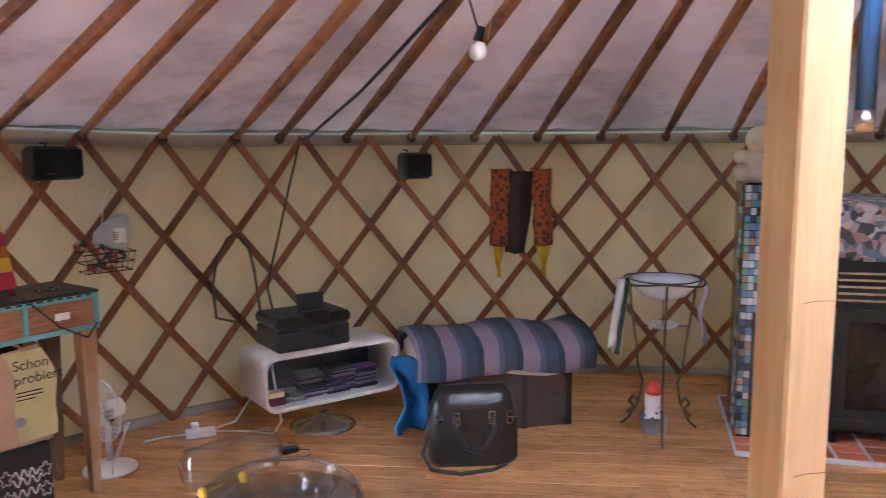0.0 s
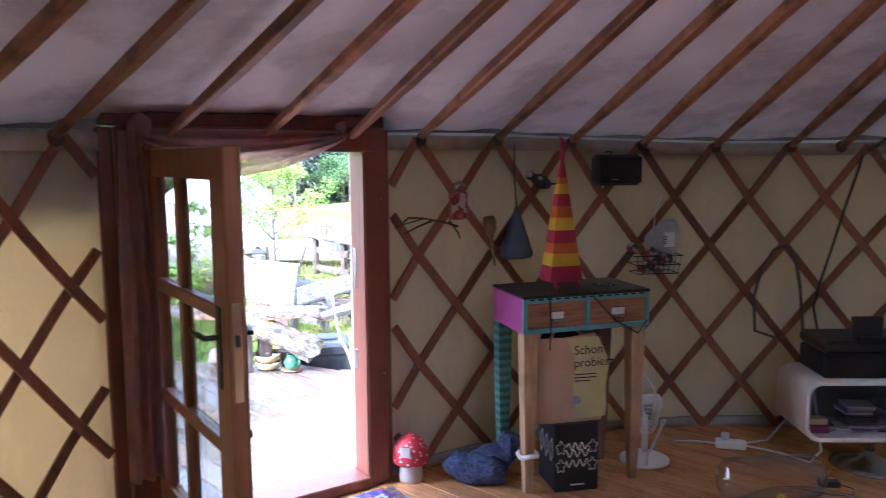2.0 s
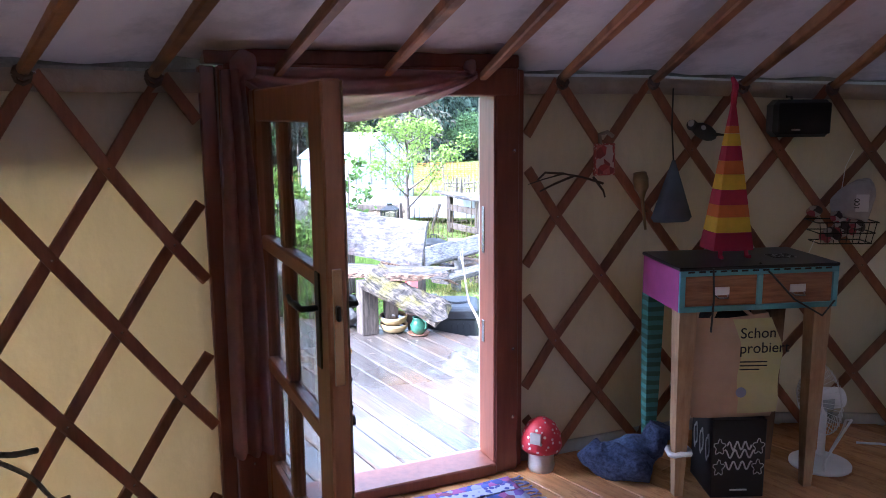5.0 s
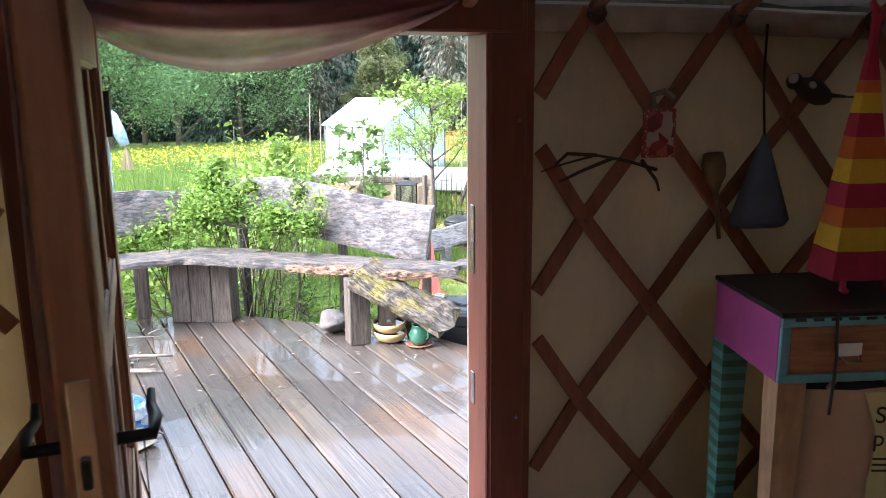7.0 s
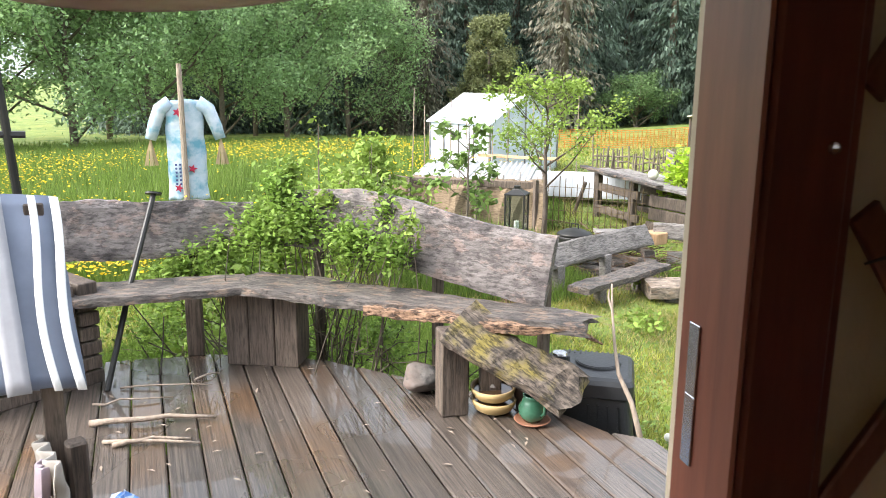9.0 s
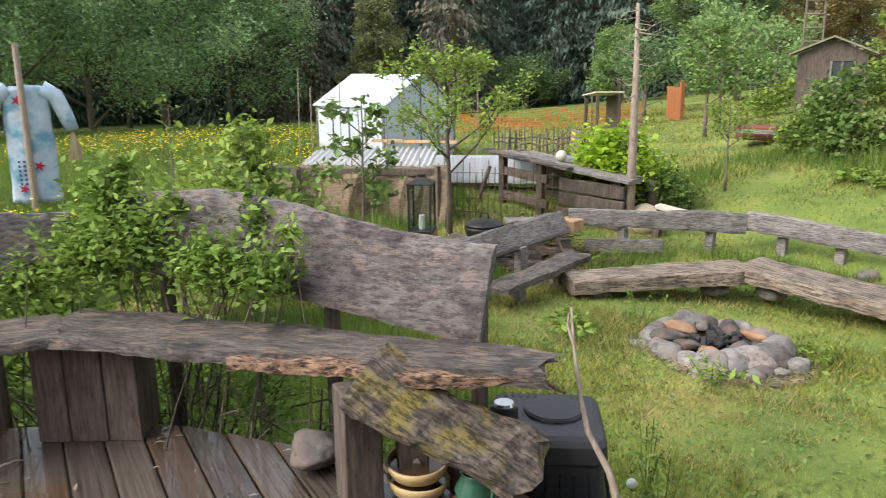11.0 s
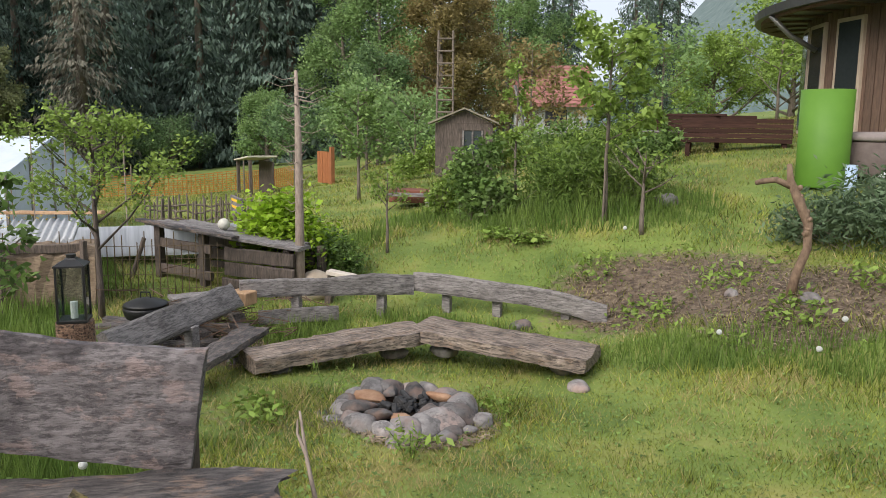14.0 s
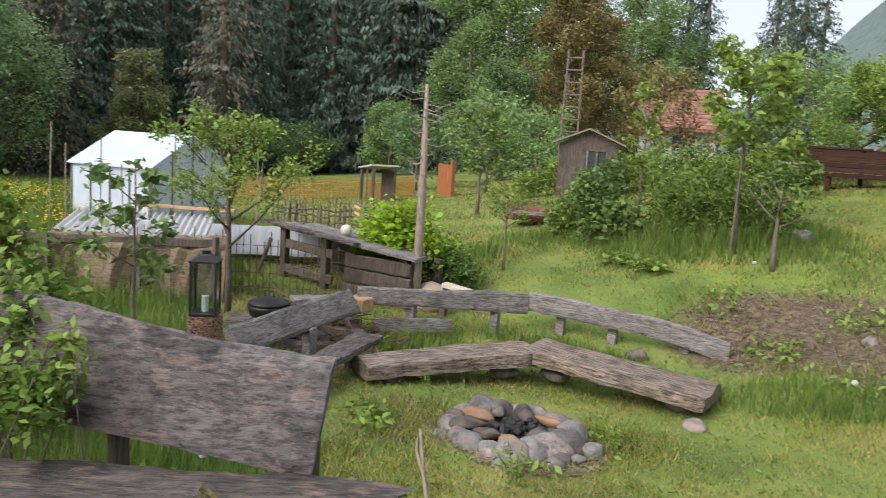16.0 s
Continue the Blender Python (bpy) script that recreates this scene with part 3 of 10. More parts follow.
def soil_material():
    m = bpy.data.materials.new("lawn_and_earth")
    m.use_nodes = True
    n, l = m.node_tree.nodes, m.node_tree.links
    p = n["Principled BSDF"]
    at, n1, n2, r1, r2, mx, tc, bp = n.new("ShaderNodeAttribute"), n.new("ShaderNodeTexNoise"), n.new("ShaderNodeTexNoise"), n.new("ShaderNodeValToRGB"), n.new("ShaderNodeValToRGB"), n.new("ShaderNodeMixRGB"), n.new("ShaderNodeTexCoord"), n.new("ShaderNodeBump")
    at.attribute_name = "earth"
    n1.inputs["Scale"].default_value, n1.inputs["Detail"].default_value = 1.1, 8
    n2.inputs["Scale"].default_value, n2.inputs["Detail"].default_value = 14, 6
    for k in (n1, n2):
        l.new(tc.outputs["Object"], k.inputs["Vector"])
    for r, a, b, c in ((r1, (0.075, 0.12, 0.018), (0.15, 0.20, 0.035), (0.25, 0.235, 0.06)), (r2, (0.05, 0.034, 0.022), (0.12, 0.085, 0.055), (0.22, 0.17, 0.11))):
        r.color_ramp.elements[0].color, r.color_ramp.elements[1].color = (*a, 1), (*c, 1)
        r.color_ramp.elements[0].position, r.color_ramp.elements[1].position = 0.3, 0.72
        e = r.color_ramp.elements.new(0.52)
        e.color = (*b, 1)
    l.new(n1.outputs["Fac"], r1.inputs[0])
    l.new(n2.outputs["Fac"], r2.inputs[0])
    ad = n.new("ShaderNodeMath")
    ad.operation = "MULTIPLY_ADD"
    l.new(n2.outputs["Fac"], ad.inputs[0])
    ad.inputs[1].default_value = 0.7
    l.new(at.outputs["Fac"], ad.inputs[2])
    th = n.new("ShaderNodeMapRange")
    th.inputs["From Min"].default_value, th.inputs["From Max"].default_value = 0.62, 0.82
    l.new(ad.outputs[0], th.inputs["Value"])
    l.new(th.outputs[0], mx.inputs["Fac"])
    l.new(r1.outputs[0], mx.inputs["Color1"])
    l.new(r2.outputs[0], mx.inputs["Color2"])
    l.new(mx.outputs[0], p.inputs["Base Color"])
    p.inputs["Roughness"].default_value = 0.95
    bp.inputs["Strength"].default_value, bp.inputs["Distance"].default_value = 0.8, 0.03
    l.new(n2.outputs["Fac"], bp.inputs["Height"])
    l.new(bp.outputs[0], p.inputs["Normal"])
    return m


def build_ground():
    k = np.linspace(-1, 1, 300)
    g = np.sinh(k * 4.6) / math.sinh(4.6)
    gx, gy = -6 + g * 900, 9 + g * 900
    X, Y = np.meshgrid(gx, gy, indexing="ij")
    Z = land(X, Y) + 0.02 * np.sin(X * 2.1 + np.sin(Y * 1.7)) * np.cos(Y * 1.9)
    n = len(k)
    idx = np.arange(n * n).reshape(n, n)
    f = np.stack([idx[:-1, :-1], idx[1:, :-1], idx[1:, 1:], idx[:-1, 1:]], -1).reshape(-1, 4)
    v = np.stack([X, Y, Z], -1).reshape(-1, 3)
    ob = fast("ground", v, f, soil_material(), None, "rough green lawn and meadow with patches of bare earth", True)
    at = ob.data.attributes.new("earth", "FLOAT", "POINT")
    at.data.foreach_set("value", soil_amount(v[:, 0], v[:, 1]).astype(np.float32))
    tagged(ob, category="ground", kind="structure")


build_ground()

# ---- the yurt: floor, lattice wall, canvas, roof ----
CX, CY, RW, ZW = 0.95, 1.35, 4.05, 1.68     # centre, lattice radius, wall height
PITCH, PHASE = 6.14, 122.91                  # degrees between the lattice's heads
DOOR_A, DOOR_B = 158.0, 176.0                # the doorway's part of the ring
ROOF_TOP, CROWN_R = 2.76, 0.75
KX, KY = 1.02, 0.87                          # the crown ring hangs off centre


def flat_in(deg):
    """How far the wall is drawn in beside the flat doorway."""
    return float(np.interp(deg % 360, (138, 142, 147, 151, 155, 159, 176, 179), (0, 0.02, 0.08, 0.13, 0.155, 0.16, 0.03, 0)))


def head_shift(deg):
    """The lattice's heads stand a little wider beside the doorway."""
    return float(np.interp(deg % 360, (141.3, 153.6, 160, 172, 178.8, 184.6, 190.4), (0, 1.35, 0.85, 0.75, 0.6, 0.3, 0)))


def ring_pt(deg, r, z):
    a = radians(deg)
    s = min(1.0, max(0.0, (148 - deg % 360) / 20)) * min(1.0, max(0.0, (deg % 360) / 60))
    z -= 0.045 * s * min(1.0, max(0.0, z / 1.68))
    r -= flat_in(deg)
    return Vector((CX + r * math.cos(a), CY + r * math.sin(a), z))


def crown_pt(deg, r, z):
    """A place on the crown ring, towards the wall's place at deg."""
    p = ring_pt(deg, RW, 0) - Vector((KX, KY, 0))
    p.z = 0
    p.normalize()
    return Vector((KX + p.x * r, KY + p.y * r, z))


def arc_wall(a0, a1, r0, r1, z0, z1, step=2.0, ztop=None):
    """A bent wall with thickness; ztop(deg) may vary its upper edge."""
    n = max(1, int(abs(a1 - a0) / step))
    rings = []
    for i in range(n + 1):
        a = a0 + (a1 - a0) * i / n
        zt = ztop(a) if ztop else z1
        rings.append([ring_pt(a, r0, z0), ring_pt(a, r1, z0), ring_pt(a, r1, zt), ring_pt(a, r0, zt)])
    return loops(bmesh.new(), rings)


def canvas_wall():
    """The cotton lining, slack between the slats."""
    bm = bmesh.new()
    a0, a1, na, nz = DOOR_B, DOOR_A + 360, 340, 16
    rings = []
    for i in range(na + 1):
        a = a0 + (a1 - a0) * i / na
        ring = []
        for j in range(nz + 1):
            z = -0.06 + (ZW + 0.08) * j / nz
            r = RW + 0.035 + 0.012 * noise.noise((a * 0.25, z * 2.2, 3.1)) + 0.006 * noise.noise((a * 0.9, z * 6, 1.1))
            ring.append(ring_pt(a, r, z))
        for j in range(nz, -1, -1):
            z = -0.06 + (ZW + 0.08) * j / nz
            ring.append(ring_pt(a, RW + 0.06, z))
        rings.append(ring)
    ob = part("wall_canvas", loops(bm, rings), CANVAS, None, "cream cotton lining behind the lattice, faintly stained", True)
    tagged(ob, category="wall", kind="structure")


canvas_wall()
cov = part("wall_cover", arc_wall(217, DOOR_A + 360, RW + 0.063, RW + 0.12, -0.1, ZW + 0.05), COVER, None, "grey outer felt of the round tent", True)
tagged(cov, category="wall", kind="structure")
cov = part("wall_cover", arc_wall(DOOR_B, 217, RW + 0.063, RW + 0.12, 1.42, ZW + 0.05), FELT, None, "grey outer felt rolled up above the bare lining", True)
tagged(cov, category="wall", kind="structure")

# two added rings that stop sky light leaking in between wall and roof
tagged(part("light_seal", arc_wall(DOOR_B - 0.5, DOOR_A + 360.5, RW + 0.09, RW + 0.30, ZW, ZW + 0.12, 1.5), FELT, None, "added felt ring keeping light out under the roof's edge"), category="trim", kind="structure")
tagged(part("light_seal", arc_wall(DOOR_A - 1, DOOR_B + 1, RW - 0.16, RW + 0.34, 1.83, 1.85, 1.5), FELT, None, "added felt strip keeping light out above the doorway"), category="trim", kind="structure")


def roof():
    """The roof canvas, sagging a little between the rafters."""
    n, rings = 352, []
    for j, s in enumerate(np.linspace(0, 1, 12)):
        ring = []
        for i in range(n):
            a = 360 * i / n
            f = abs(((a - PHASE) / PITCH) % 1 - 0.5) * 2
            sag = -0.018 * (1 - f) * (1 - s * 0.7) + 0.02 * noise.noise((a * 0.14, s * 5, 2.0)) * (1 - s)
            if s < 0.02 and 157 < a < 177:
                sag += 0.04
            q = ring_pt(a, RW + 0.16, ZW + 0.055).lerp(crown_pt(a, CROWN_R - 0.02, ROOF_TOP + 0.07), s)
            ring.append(q + Vector((0, 0, sag)))
        rings.append(ring)
    outer = [[p + Vector((0, 0, 0.04)) for p in ring] for ring in rings[::-1]]
    bm = loops(bmesh.new(), rings + outer, True, False)
    ob = part("ceiling", bm, ROOFC, None, "pale lilac-white roof canvas over the rafters, creased and stained", True)
    tagged(ob, category="ceiling", kind="structure")


roof()


def floor_boards():
    f = part("floor", lathe([(0.001, -0.10), (RW + 0.1, -0.10), (RW + 0.1, -0.022), (0.001, -0.022)], 96, Matrix.Translation((CX, CY, 0))), PINE, None, "varnished pine board floor")
    tagged(f, category="floor", kind="structure")
    return f


yurt_floor = floor_boards()

# head band under the roof's edge
band = part("trim", arc_wall(DOOR_B + 0.3, DOOR_A + 359.7, RW - 0.004, RW + 0.03, ZW - 0.035, ZW + 0.035, 1.5), mat("brown_band", (0.30, 0.24, 0.19), (0.42, 0.35, 0.28), 6, rough=0.95, bump=0.5, fine=40), None, "brownish cloth band along the head of the wall", True)
tagged(band, category="trim", kind="structure")
skirt = part("baseboard", arc_wall(DOOR_B + 0.3, DOOR_A + 359.7, RW + 0.002, RW + 0.03, -0.02, 0.05, 1.5), mat("grey_skirt", (0.30, 0.28, 0.25), (0.40, 0.37, 0.33), 4, rough=0.9), None, "grey strip at the foot of the wall", True)
tagged(skirt, category="baseboard", kind="structure")


def lattice_heads():
    """Angles of the heads: one run from each side of the doorway, meeting at 300 degrees."""
    left = [PHASE + PITCH * k for k in range(2, 29)]
    right = [PHASE + 360 + PITCH * k for k in range(-29, 13)]
    return [a for a in left if a < 300] + [a for a in right if a >= 300]


def lattice():
    """Crossed slats riveted to a folding wall; every slat runs from a head to the floor, or ends at the doorway."""
    t = thing("lattice_wall", I4, "red-brown stained wooden lattice of crossed slats with rivets", "lattice")
    half, dz = PITCH / 2, 0.279
    for head in lattice_heads():
        for sgn, r in ((1, RW), (-1, RW - 0.013)):
            pts = []
            for i in range(0, 25):
                a, z = head + sgn * half * i / 4, ZW + 0.02 - dz * i / 4
                z -= 0.025 * min(1, i / 4)
                a -= 0.055 * max(0.0, a - 178) if a < 225 else 0.055 * 47 * max(0.0, (300 - a) / 75)
                a += head_shift(a) if a > 400 else 0
                if DOOR_B + 0.25 <= a <= DOOR_A + 359.75 and z >= 0.0 and (a < 301) == (head < 300):
                    pts.append((a, z))
            if len(pts) < 3:
                continue
            rings = []
            for a, z in pts:
                c = ring_pt(a, r, z)
                tang = Vector((-math.sin(radians(a)), math.cos(radians(a)), 0))
                along = (tang * (sgn * radians(half) * RW) + Vector((0, 0, -dz))).normalized()
                rad = Vector((math.cos(radians(a)), math.sin(radians(a)), 0))
                side = along.cross(rad).normalized()
                w, h = 0.0215, 0.0062
                rings.append([c + side * w * x + rad * h * y for x, y in ((-1, -0.6), (-0.8, -1), (0.8, -1), (1, -0.6), (1, 1), (-1, 1))])
            part("slat", loops(bmesh.new(), rings), LAT, t)
    return t


lattice_wall = lattice()
def rivets():
    bm = bmesh.new()
    for head in lattice_heads():
        for i in range(0, 12):
            a, z = head + (PITCH / 2 if i % 2 else 0), ZW + 0.02 - 0.279 * i - 0.025 * min(1, i)
            a -= 0.055 * max(0.0, a - 178) if a < 225 else 0.055 * 47 * max(0.0, (300 - a) / 75)
            a += head_shift(a) if a > 400 else 0
            if z > 0.05 and DOOR_B + 0.5 < a < DOOR_A + 359:
                p = ring_pt(a, RW - 0.0215, z)
                bmesh.ops.create_icosphere(bm, subdivisions=1, radius=0.006, matrix=Matrix.Translation(p))
    part("rivet", bm, CHROME, lattice_wall, "small steel rivets")


rivets()


def rafters():
    t = thing("roof_frame", I4, "orange-brown wooden rafters rising to the crown ring", "rafter")
    n = round(360 / PITCH)
    for k in range(n):
        a = PHASE + PITCH * k
        if a > PHASE + 360 - PITCH * 0.6:
            break
        a += head_shift(a)
        p, q = ring_pt(a, RW - 0.05, ZW + 0.02), crown_pt(a, CROWN_R - 0.05, ROOF_TOP + 0.02)
        d = (q - p).normalized()
        side = d.cross(Vector((0, 0, 1))).normalized()
        up = side.cross(d)
        rings = []
        for s in np.linspace(0, 1, 6):
            c = p.lerp(q, s) + side * 0.012 * noise.noise((k * 3.3, s * 2, 0)) + up * 0.01 * noise.noise((k * 5.1, s * 2, 4))
            w = 0.025 if s > 0.02 else 0.016
            rings.append([c + side * w * x + up * (0.023 if s > 0.02 else 0.015) * y for x, y in ((-1, -0.7), (-0.7, -1), (0.7, -1), (1, -0.7), (1, 0.7), (0.7, 1), (-0.7, 1), (-1, 0.7))])
        part("rafter", loops(bmesh.new(), rings), RAFTER, t)
    ring = bmesh.new()
    rings = []
    for i in range(73):
        a = 5 * i
        rings.append([crown_pt(a, r, z) for r, z in ((CROWN_R - 0.06, ROOF_TOP - 0.05), (CROWN_R + 0.02, ROOF_TOP - 0.05), (CROWN_R + 0.02, ROOF_TOP + 0.08), (CROWN_R - 0.06, ROOF_TOP + 0.08))])
    part("crown_ring", loops(ring, rings, True, False), RAFTER, t)
    ties = bmesh.new()
    for k in range(n):
        a = PHASE + PITCH * k
        a += head_shift(a)
        if DOOR_A - 1 < a % 360 < DOOR_B + 1:
            continue
        tube([ring_pt(a + 0.35 * math.cos(x), RW - 0.05, ZW + 0.012 + 0.028 * math.sin(x)) for x in np.linspace(0, 2 * math.pi, 9)], 0.008, 5, ties)
        tube([ring_pt(a - 0.3, RW - 0.06, ZW + 0.01), ring_pt(a + 0.1, RW - 0.075, ZW + 0.0), ring_pt(a + 0.4, RW - 0.06, ZW + 0.02)], 0.009, 5, ties)
    part("lashing", ties, mat("dark_cord", (0.07, 0.05, 0.04), (0.14, 0.10, 0.08), 30, rough=0.95), t, "dark cord lashings at the rafter feet")
    return t


rafters()
dome = part("skylight", lathe([(CROWN_R - 0.03, ROOF_TOP + 0.10), (0.6, ROOF_TOP + 0.25), (0.3, ROOF_TOP + 0.34), (0.01, ROOF_TOP + 0.36)], 32, Matrix.Translation((KX, KY, 0))), mat("milky_acrylic", (0.7, 0.7, 0.7), (0.76, 0.76, 0.76), 3, rough=0.4, bump=0, trans=0.6), None, "milky domed skylight over the crown ring", True)
tagged(dome, category="skylight", kind="structure")

# ---- doorway; its own axes: x along the wall, y outwards ----
DOOR = Matrix(((0.34, -0.94, 0, -2.65), (0.94, 0.34, 0, 2.74), (0, 0, 1, 0), (0, 0, 0, 1)))


def door_frame():
    t = thing("door_1", DOOR, "red-brown varnished timber door frame, the doorway of the round tent", "door frame", kind="structure")
    for name, lo, hi in [("jamb", (-0.052, -0.03, 0), (0.058, 0.13, 1.74)), ("jamb", (-1.15, -0.03, 0), (-1.025, 0.13, 1.74)), ("stop", (-0.060, -0.026, 0.052), (-0.052, 0.03, 1.635)),
                         ("stop", (-1.025, 0.045, 0.052), (-0.992, 0.12, 1.635)), ("lintel", (-1.13, -0.045, 1.635), (0.04, 0.135, 1.745)), ("sill", (-1.025, -0.045, 0.0), (-0.052, 0.13, 0.052)),
                         ("head_board", (-1.19, -0.02, 1.745), (0.06, 0.10, 1.80)), ("outer_post", (0.061, 0.0, 0), (0.095, 0.06, 1.74)), ("outer_post", (-1.21, 0.0, 0), (-1.153, 0.06, 1.74))]:
        part(name, block(lo, hi, 0.006), FRAME, t)
    al = part("weather_strip", block((-0.045, 0.132, 0.06), (0.005, 0.150, 1.63), 0.002), mat("pale_edge", (0.5, 0.42, 0.3), (0.6, 0.5, 0.38), 5), t, "pale strip on the outer edge")
    for z in (0.62, 1.02, 1.12):
        part("strike_plate", block((-0.0555, 0.075, z - 0.05), (-0.052, 0.10, z + 0.05), 0.001), CHROME, t, "steel strike plate")
    for x in (-1.09, 0.03):
        for z in (0.25, 0.56, 1.41):
            part("bolt", ball(0.008, Matrix.Translation((x, -0.032, z)), 8), CHROME, t)
    part("lintel_cover", block((-1.21, 0.02, 1.80), (0.08, 0.12, 1.845), 0.01), BLACKP, t, "black strip over the lintel")


door_frame()


def door_leaf():
    """The glazed leaf, swung inwards a quarter turn; x along the leaf from the hinge."""
    m = DOOR @ Matrix.Translation((-0.992, -0.035, 0)) @ pose(0, 0, 0, 0, 0, -89.3)
    t = thing("door_leaf", m, "red-brown wooden door leaf with six glass panes, standing open inwards", "door")
    W, H = 0.93, 1.655
    for name, lo, hi in [("stile", (0, -0.055, 0.06), (0.08, 0, H)), ("stile", (W - 0.135, -0.055, 0.06), (W, 0, H)), ("rail", (0.08, -0.052, 1.545), (W - 0.135, -0.003, H - 0.002)),
                         ("rail", (0.08, -0.05, 1.095), (W - 0.135, -0.005, 1.145)), ("rail", (0.08, -0.05, 0.645), (W - 0.135, -0.005, 0.695)), ("rail", (0.08, -0.052, 0.062), (W - 0.135, -0.003, 0.285)),
                         ("muntin", (0.365, -0.046, 0.285), (0.41, -0.009, 0.645)), ("muntin", (0.365, -0.046, 0.695), (0.41, -0.009, 1.095)), ("muntin", (0.365, -0.046, 1.145), (0.41, -0.009, 1.545))]:
        q = part(name, block(lo, hi, 0.006), LEAFW, t)
        # outer side gets a lighter tan than the rest of the leaf
        part("facing", block((lo[0] + 0.003, hi[1] + 0.0005, lo[2] + 0.003), (hi[0] - 0.003, hi[1] + 0.005, hi[2] - 0.003), 0.002), LEAFO, q, "tan outer face")
    for x0, x1 in ((0.08, 0.365), (0.41, W - 0.135)):
        for z0, z1 in ((0.285, 0.645), (0.695, 1.095), (1.145, 1.545)):
            g = part("pane", block((x0, -0.030, z0), (x1, -0.026, z1), 0), GLASS, t, "clear glass pane")
            g.visible_shadow = False
    for y, s in ((-0.055, -1), (0.0, 1)):
        plate = part("handle_plate", block((W - 0.105, y - (0.006 if s < 0 else 0), 0.88), (W - 0.065, y + (0.006 if s > 0 else 0), 1.15), 0.004), BLACKM, t, "dark iron handle plate")
        part("handle", tube([(W - 0.085, y, 1.05), (W - 0.085, y + s * 0.05, 1.05), (W - 0.13, y + s * 0.055, 1.055), (W - 0.20, y + s * 0.05, 1.045), (W - 0.225, y + s * 0.052, 1.06)], [0.009, 0.009, 0.010, 0.008, 0.006], 10), BLACKM, plate, "curved dark iron lever", True)
    part("lock_plate", block((W - 0.001, -0.042, 0.85), (W + 0.004, -0.014, 1.17), 0.002), CHROME, t, "steel lock plate")
    part("latch", block((W, -0.034, 1.03), (W + 0.014, -0.022, 1.07), 0.003), BLACKM, t)
    part("knob", cyl(0.012, 0.016, 0.03, Matrix.Translation((W - 0.07, 0.0, 0.72)) @ pose(0, 0, 0, -90, 0, 0), 12), BLACKM, t)
    for z in (0.3, 1.4):
        part("hinge", cyl(0.011, 0.011, 0.1, Matrix.Translation((-0.004, 0.008, z)), 10), BLACKM, t)


door_leaf()

# ---- the deck ----
DECK_D = Vector((0.978, -0.209, 0))
DECK_N = Vector((0.209, 0.978, 0))
DECK_Z = -0.064
EDGE_O = [-2.2, -0.87, 0.37, 1.17, 1.75, 2.28, 2.755, 3.16, 3.33]
EDGE_T = [-5.6, -6.46, -6.88, -6.95, -6.87, -6.57, -6.02, -5.53, -5.1]
deck = thing("deck", I4, "wet grey-brown plank deck with a curved outer edge", "deck", kind="structure")


def deck_in(o):
    co, ct = CX * 0.209 + CY * 0.978, CX * 0.978 - CY * 0.209
    return ct - math.sqrt(max(0.01, (RW + 0.106) ** 2 - (o - co) ** 2))


def deck_planks():
    w, gap, o, k = 0.143, 0.006, -2.2 + 0.046, 0
    while o < 3.3:
        rings = []
        a0, a1 = o + gap / 2, o + w - gap / 2
        out0, out1 = float(np.interp(a0, EDGE_O, EDGE_T)), float(np.interp(a1, EDGE_O, EDGE_T))
        dz = 0.004 * noise.noise((k * 2.7, 0, 0))
        e0, e1 = deck_in(a0), deck_in(a1)
        for s in np.linspace(0, 1, 7):
            t0, t1 = out0 + (e0 - out0) * s, out1 + (e1 - out1) * s
            zz = DECK_Z + dz + 0.003 * noise.noise((k * 1.3, s * 4, 2))
            b = 0.007
            rings.append([DECK_D * t0 + DECK_N * a0 + Vector((0, 0, zz - 0.035)), DECK_D * t0 + DECK_N * a0 + Vector((0, 0, zz - b)), DECK_D * t0 + DECK_N * (a0 + b) + Vector((0, 0, zz)),
                          DECK_D * t1 + DECK_N * (a1 - b) + Vector((0, 0, zz)), DECK_D * t1 + DECK_N * a1 + Vector((0, 0, zz - b)), DECK_D * t1 + DECK_N * a1 + Vector((0, 0, zz - 0.035))])
        bm = loops(bmesh.new(), rings)
        rot = Matrix.Rotation(math.atan2(-0.209, 0.978), 4, "Z")
        bm.transform(rot.inverted())
        part("plank", bm, DECK, deck, m=rot)
        o += w
        k += 1


deck_planks()


def deck_frame():
    pts = [(o, t) for o, t in zip(EDGE_O, EDGE_T)]
    for (o0, t0), (o1, t1) in zip(pts, pts[1:]):
        p, q = DECK_D * (t0 + 0.05) + DECK_N * o0, DECK_D * (t1 + 0.05) + DECK_N * o1
        part("edge_beam", slab((p.x, p.y, DECK_Z - 0.11), (q.x, q.y, DECK_Z - 0.11), 0.05, 0.14, 4, 0.003), DARKW, deck)
        g = ground_z(q.x, q.y)
        part("deck_post", block((q.x - 0.05, q.y - 0.05, g - 0.1), (q.x + 0.05, q.y + 0.05, DECK_Z - 0.04), 0.005), DARKW, deck)


deck_frame()
for t_ in np.arange(-6.3, -3.5, 0.55):
    p, q = DECK_D * t_ + DECK_N * -0.6, DECK_D * t_ + DECK_N * 2.3
    part("joist", block((-0.025, 0, -0.16), (0.025, (q - p).length, -0.042), 0.003), DARKW, deck, m=Matrix.Translation((p.x, p.y, DECK_Z)) @ Matrix.Rotation(math.atan2(-0.209, 0.978), 4, "Z"))

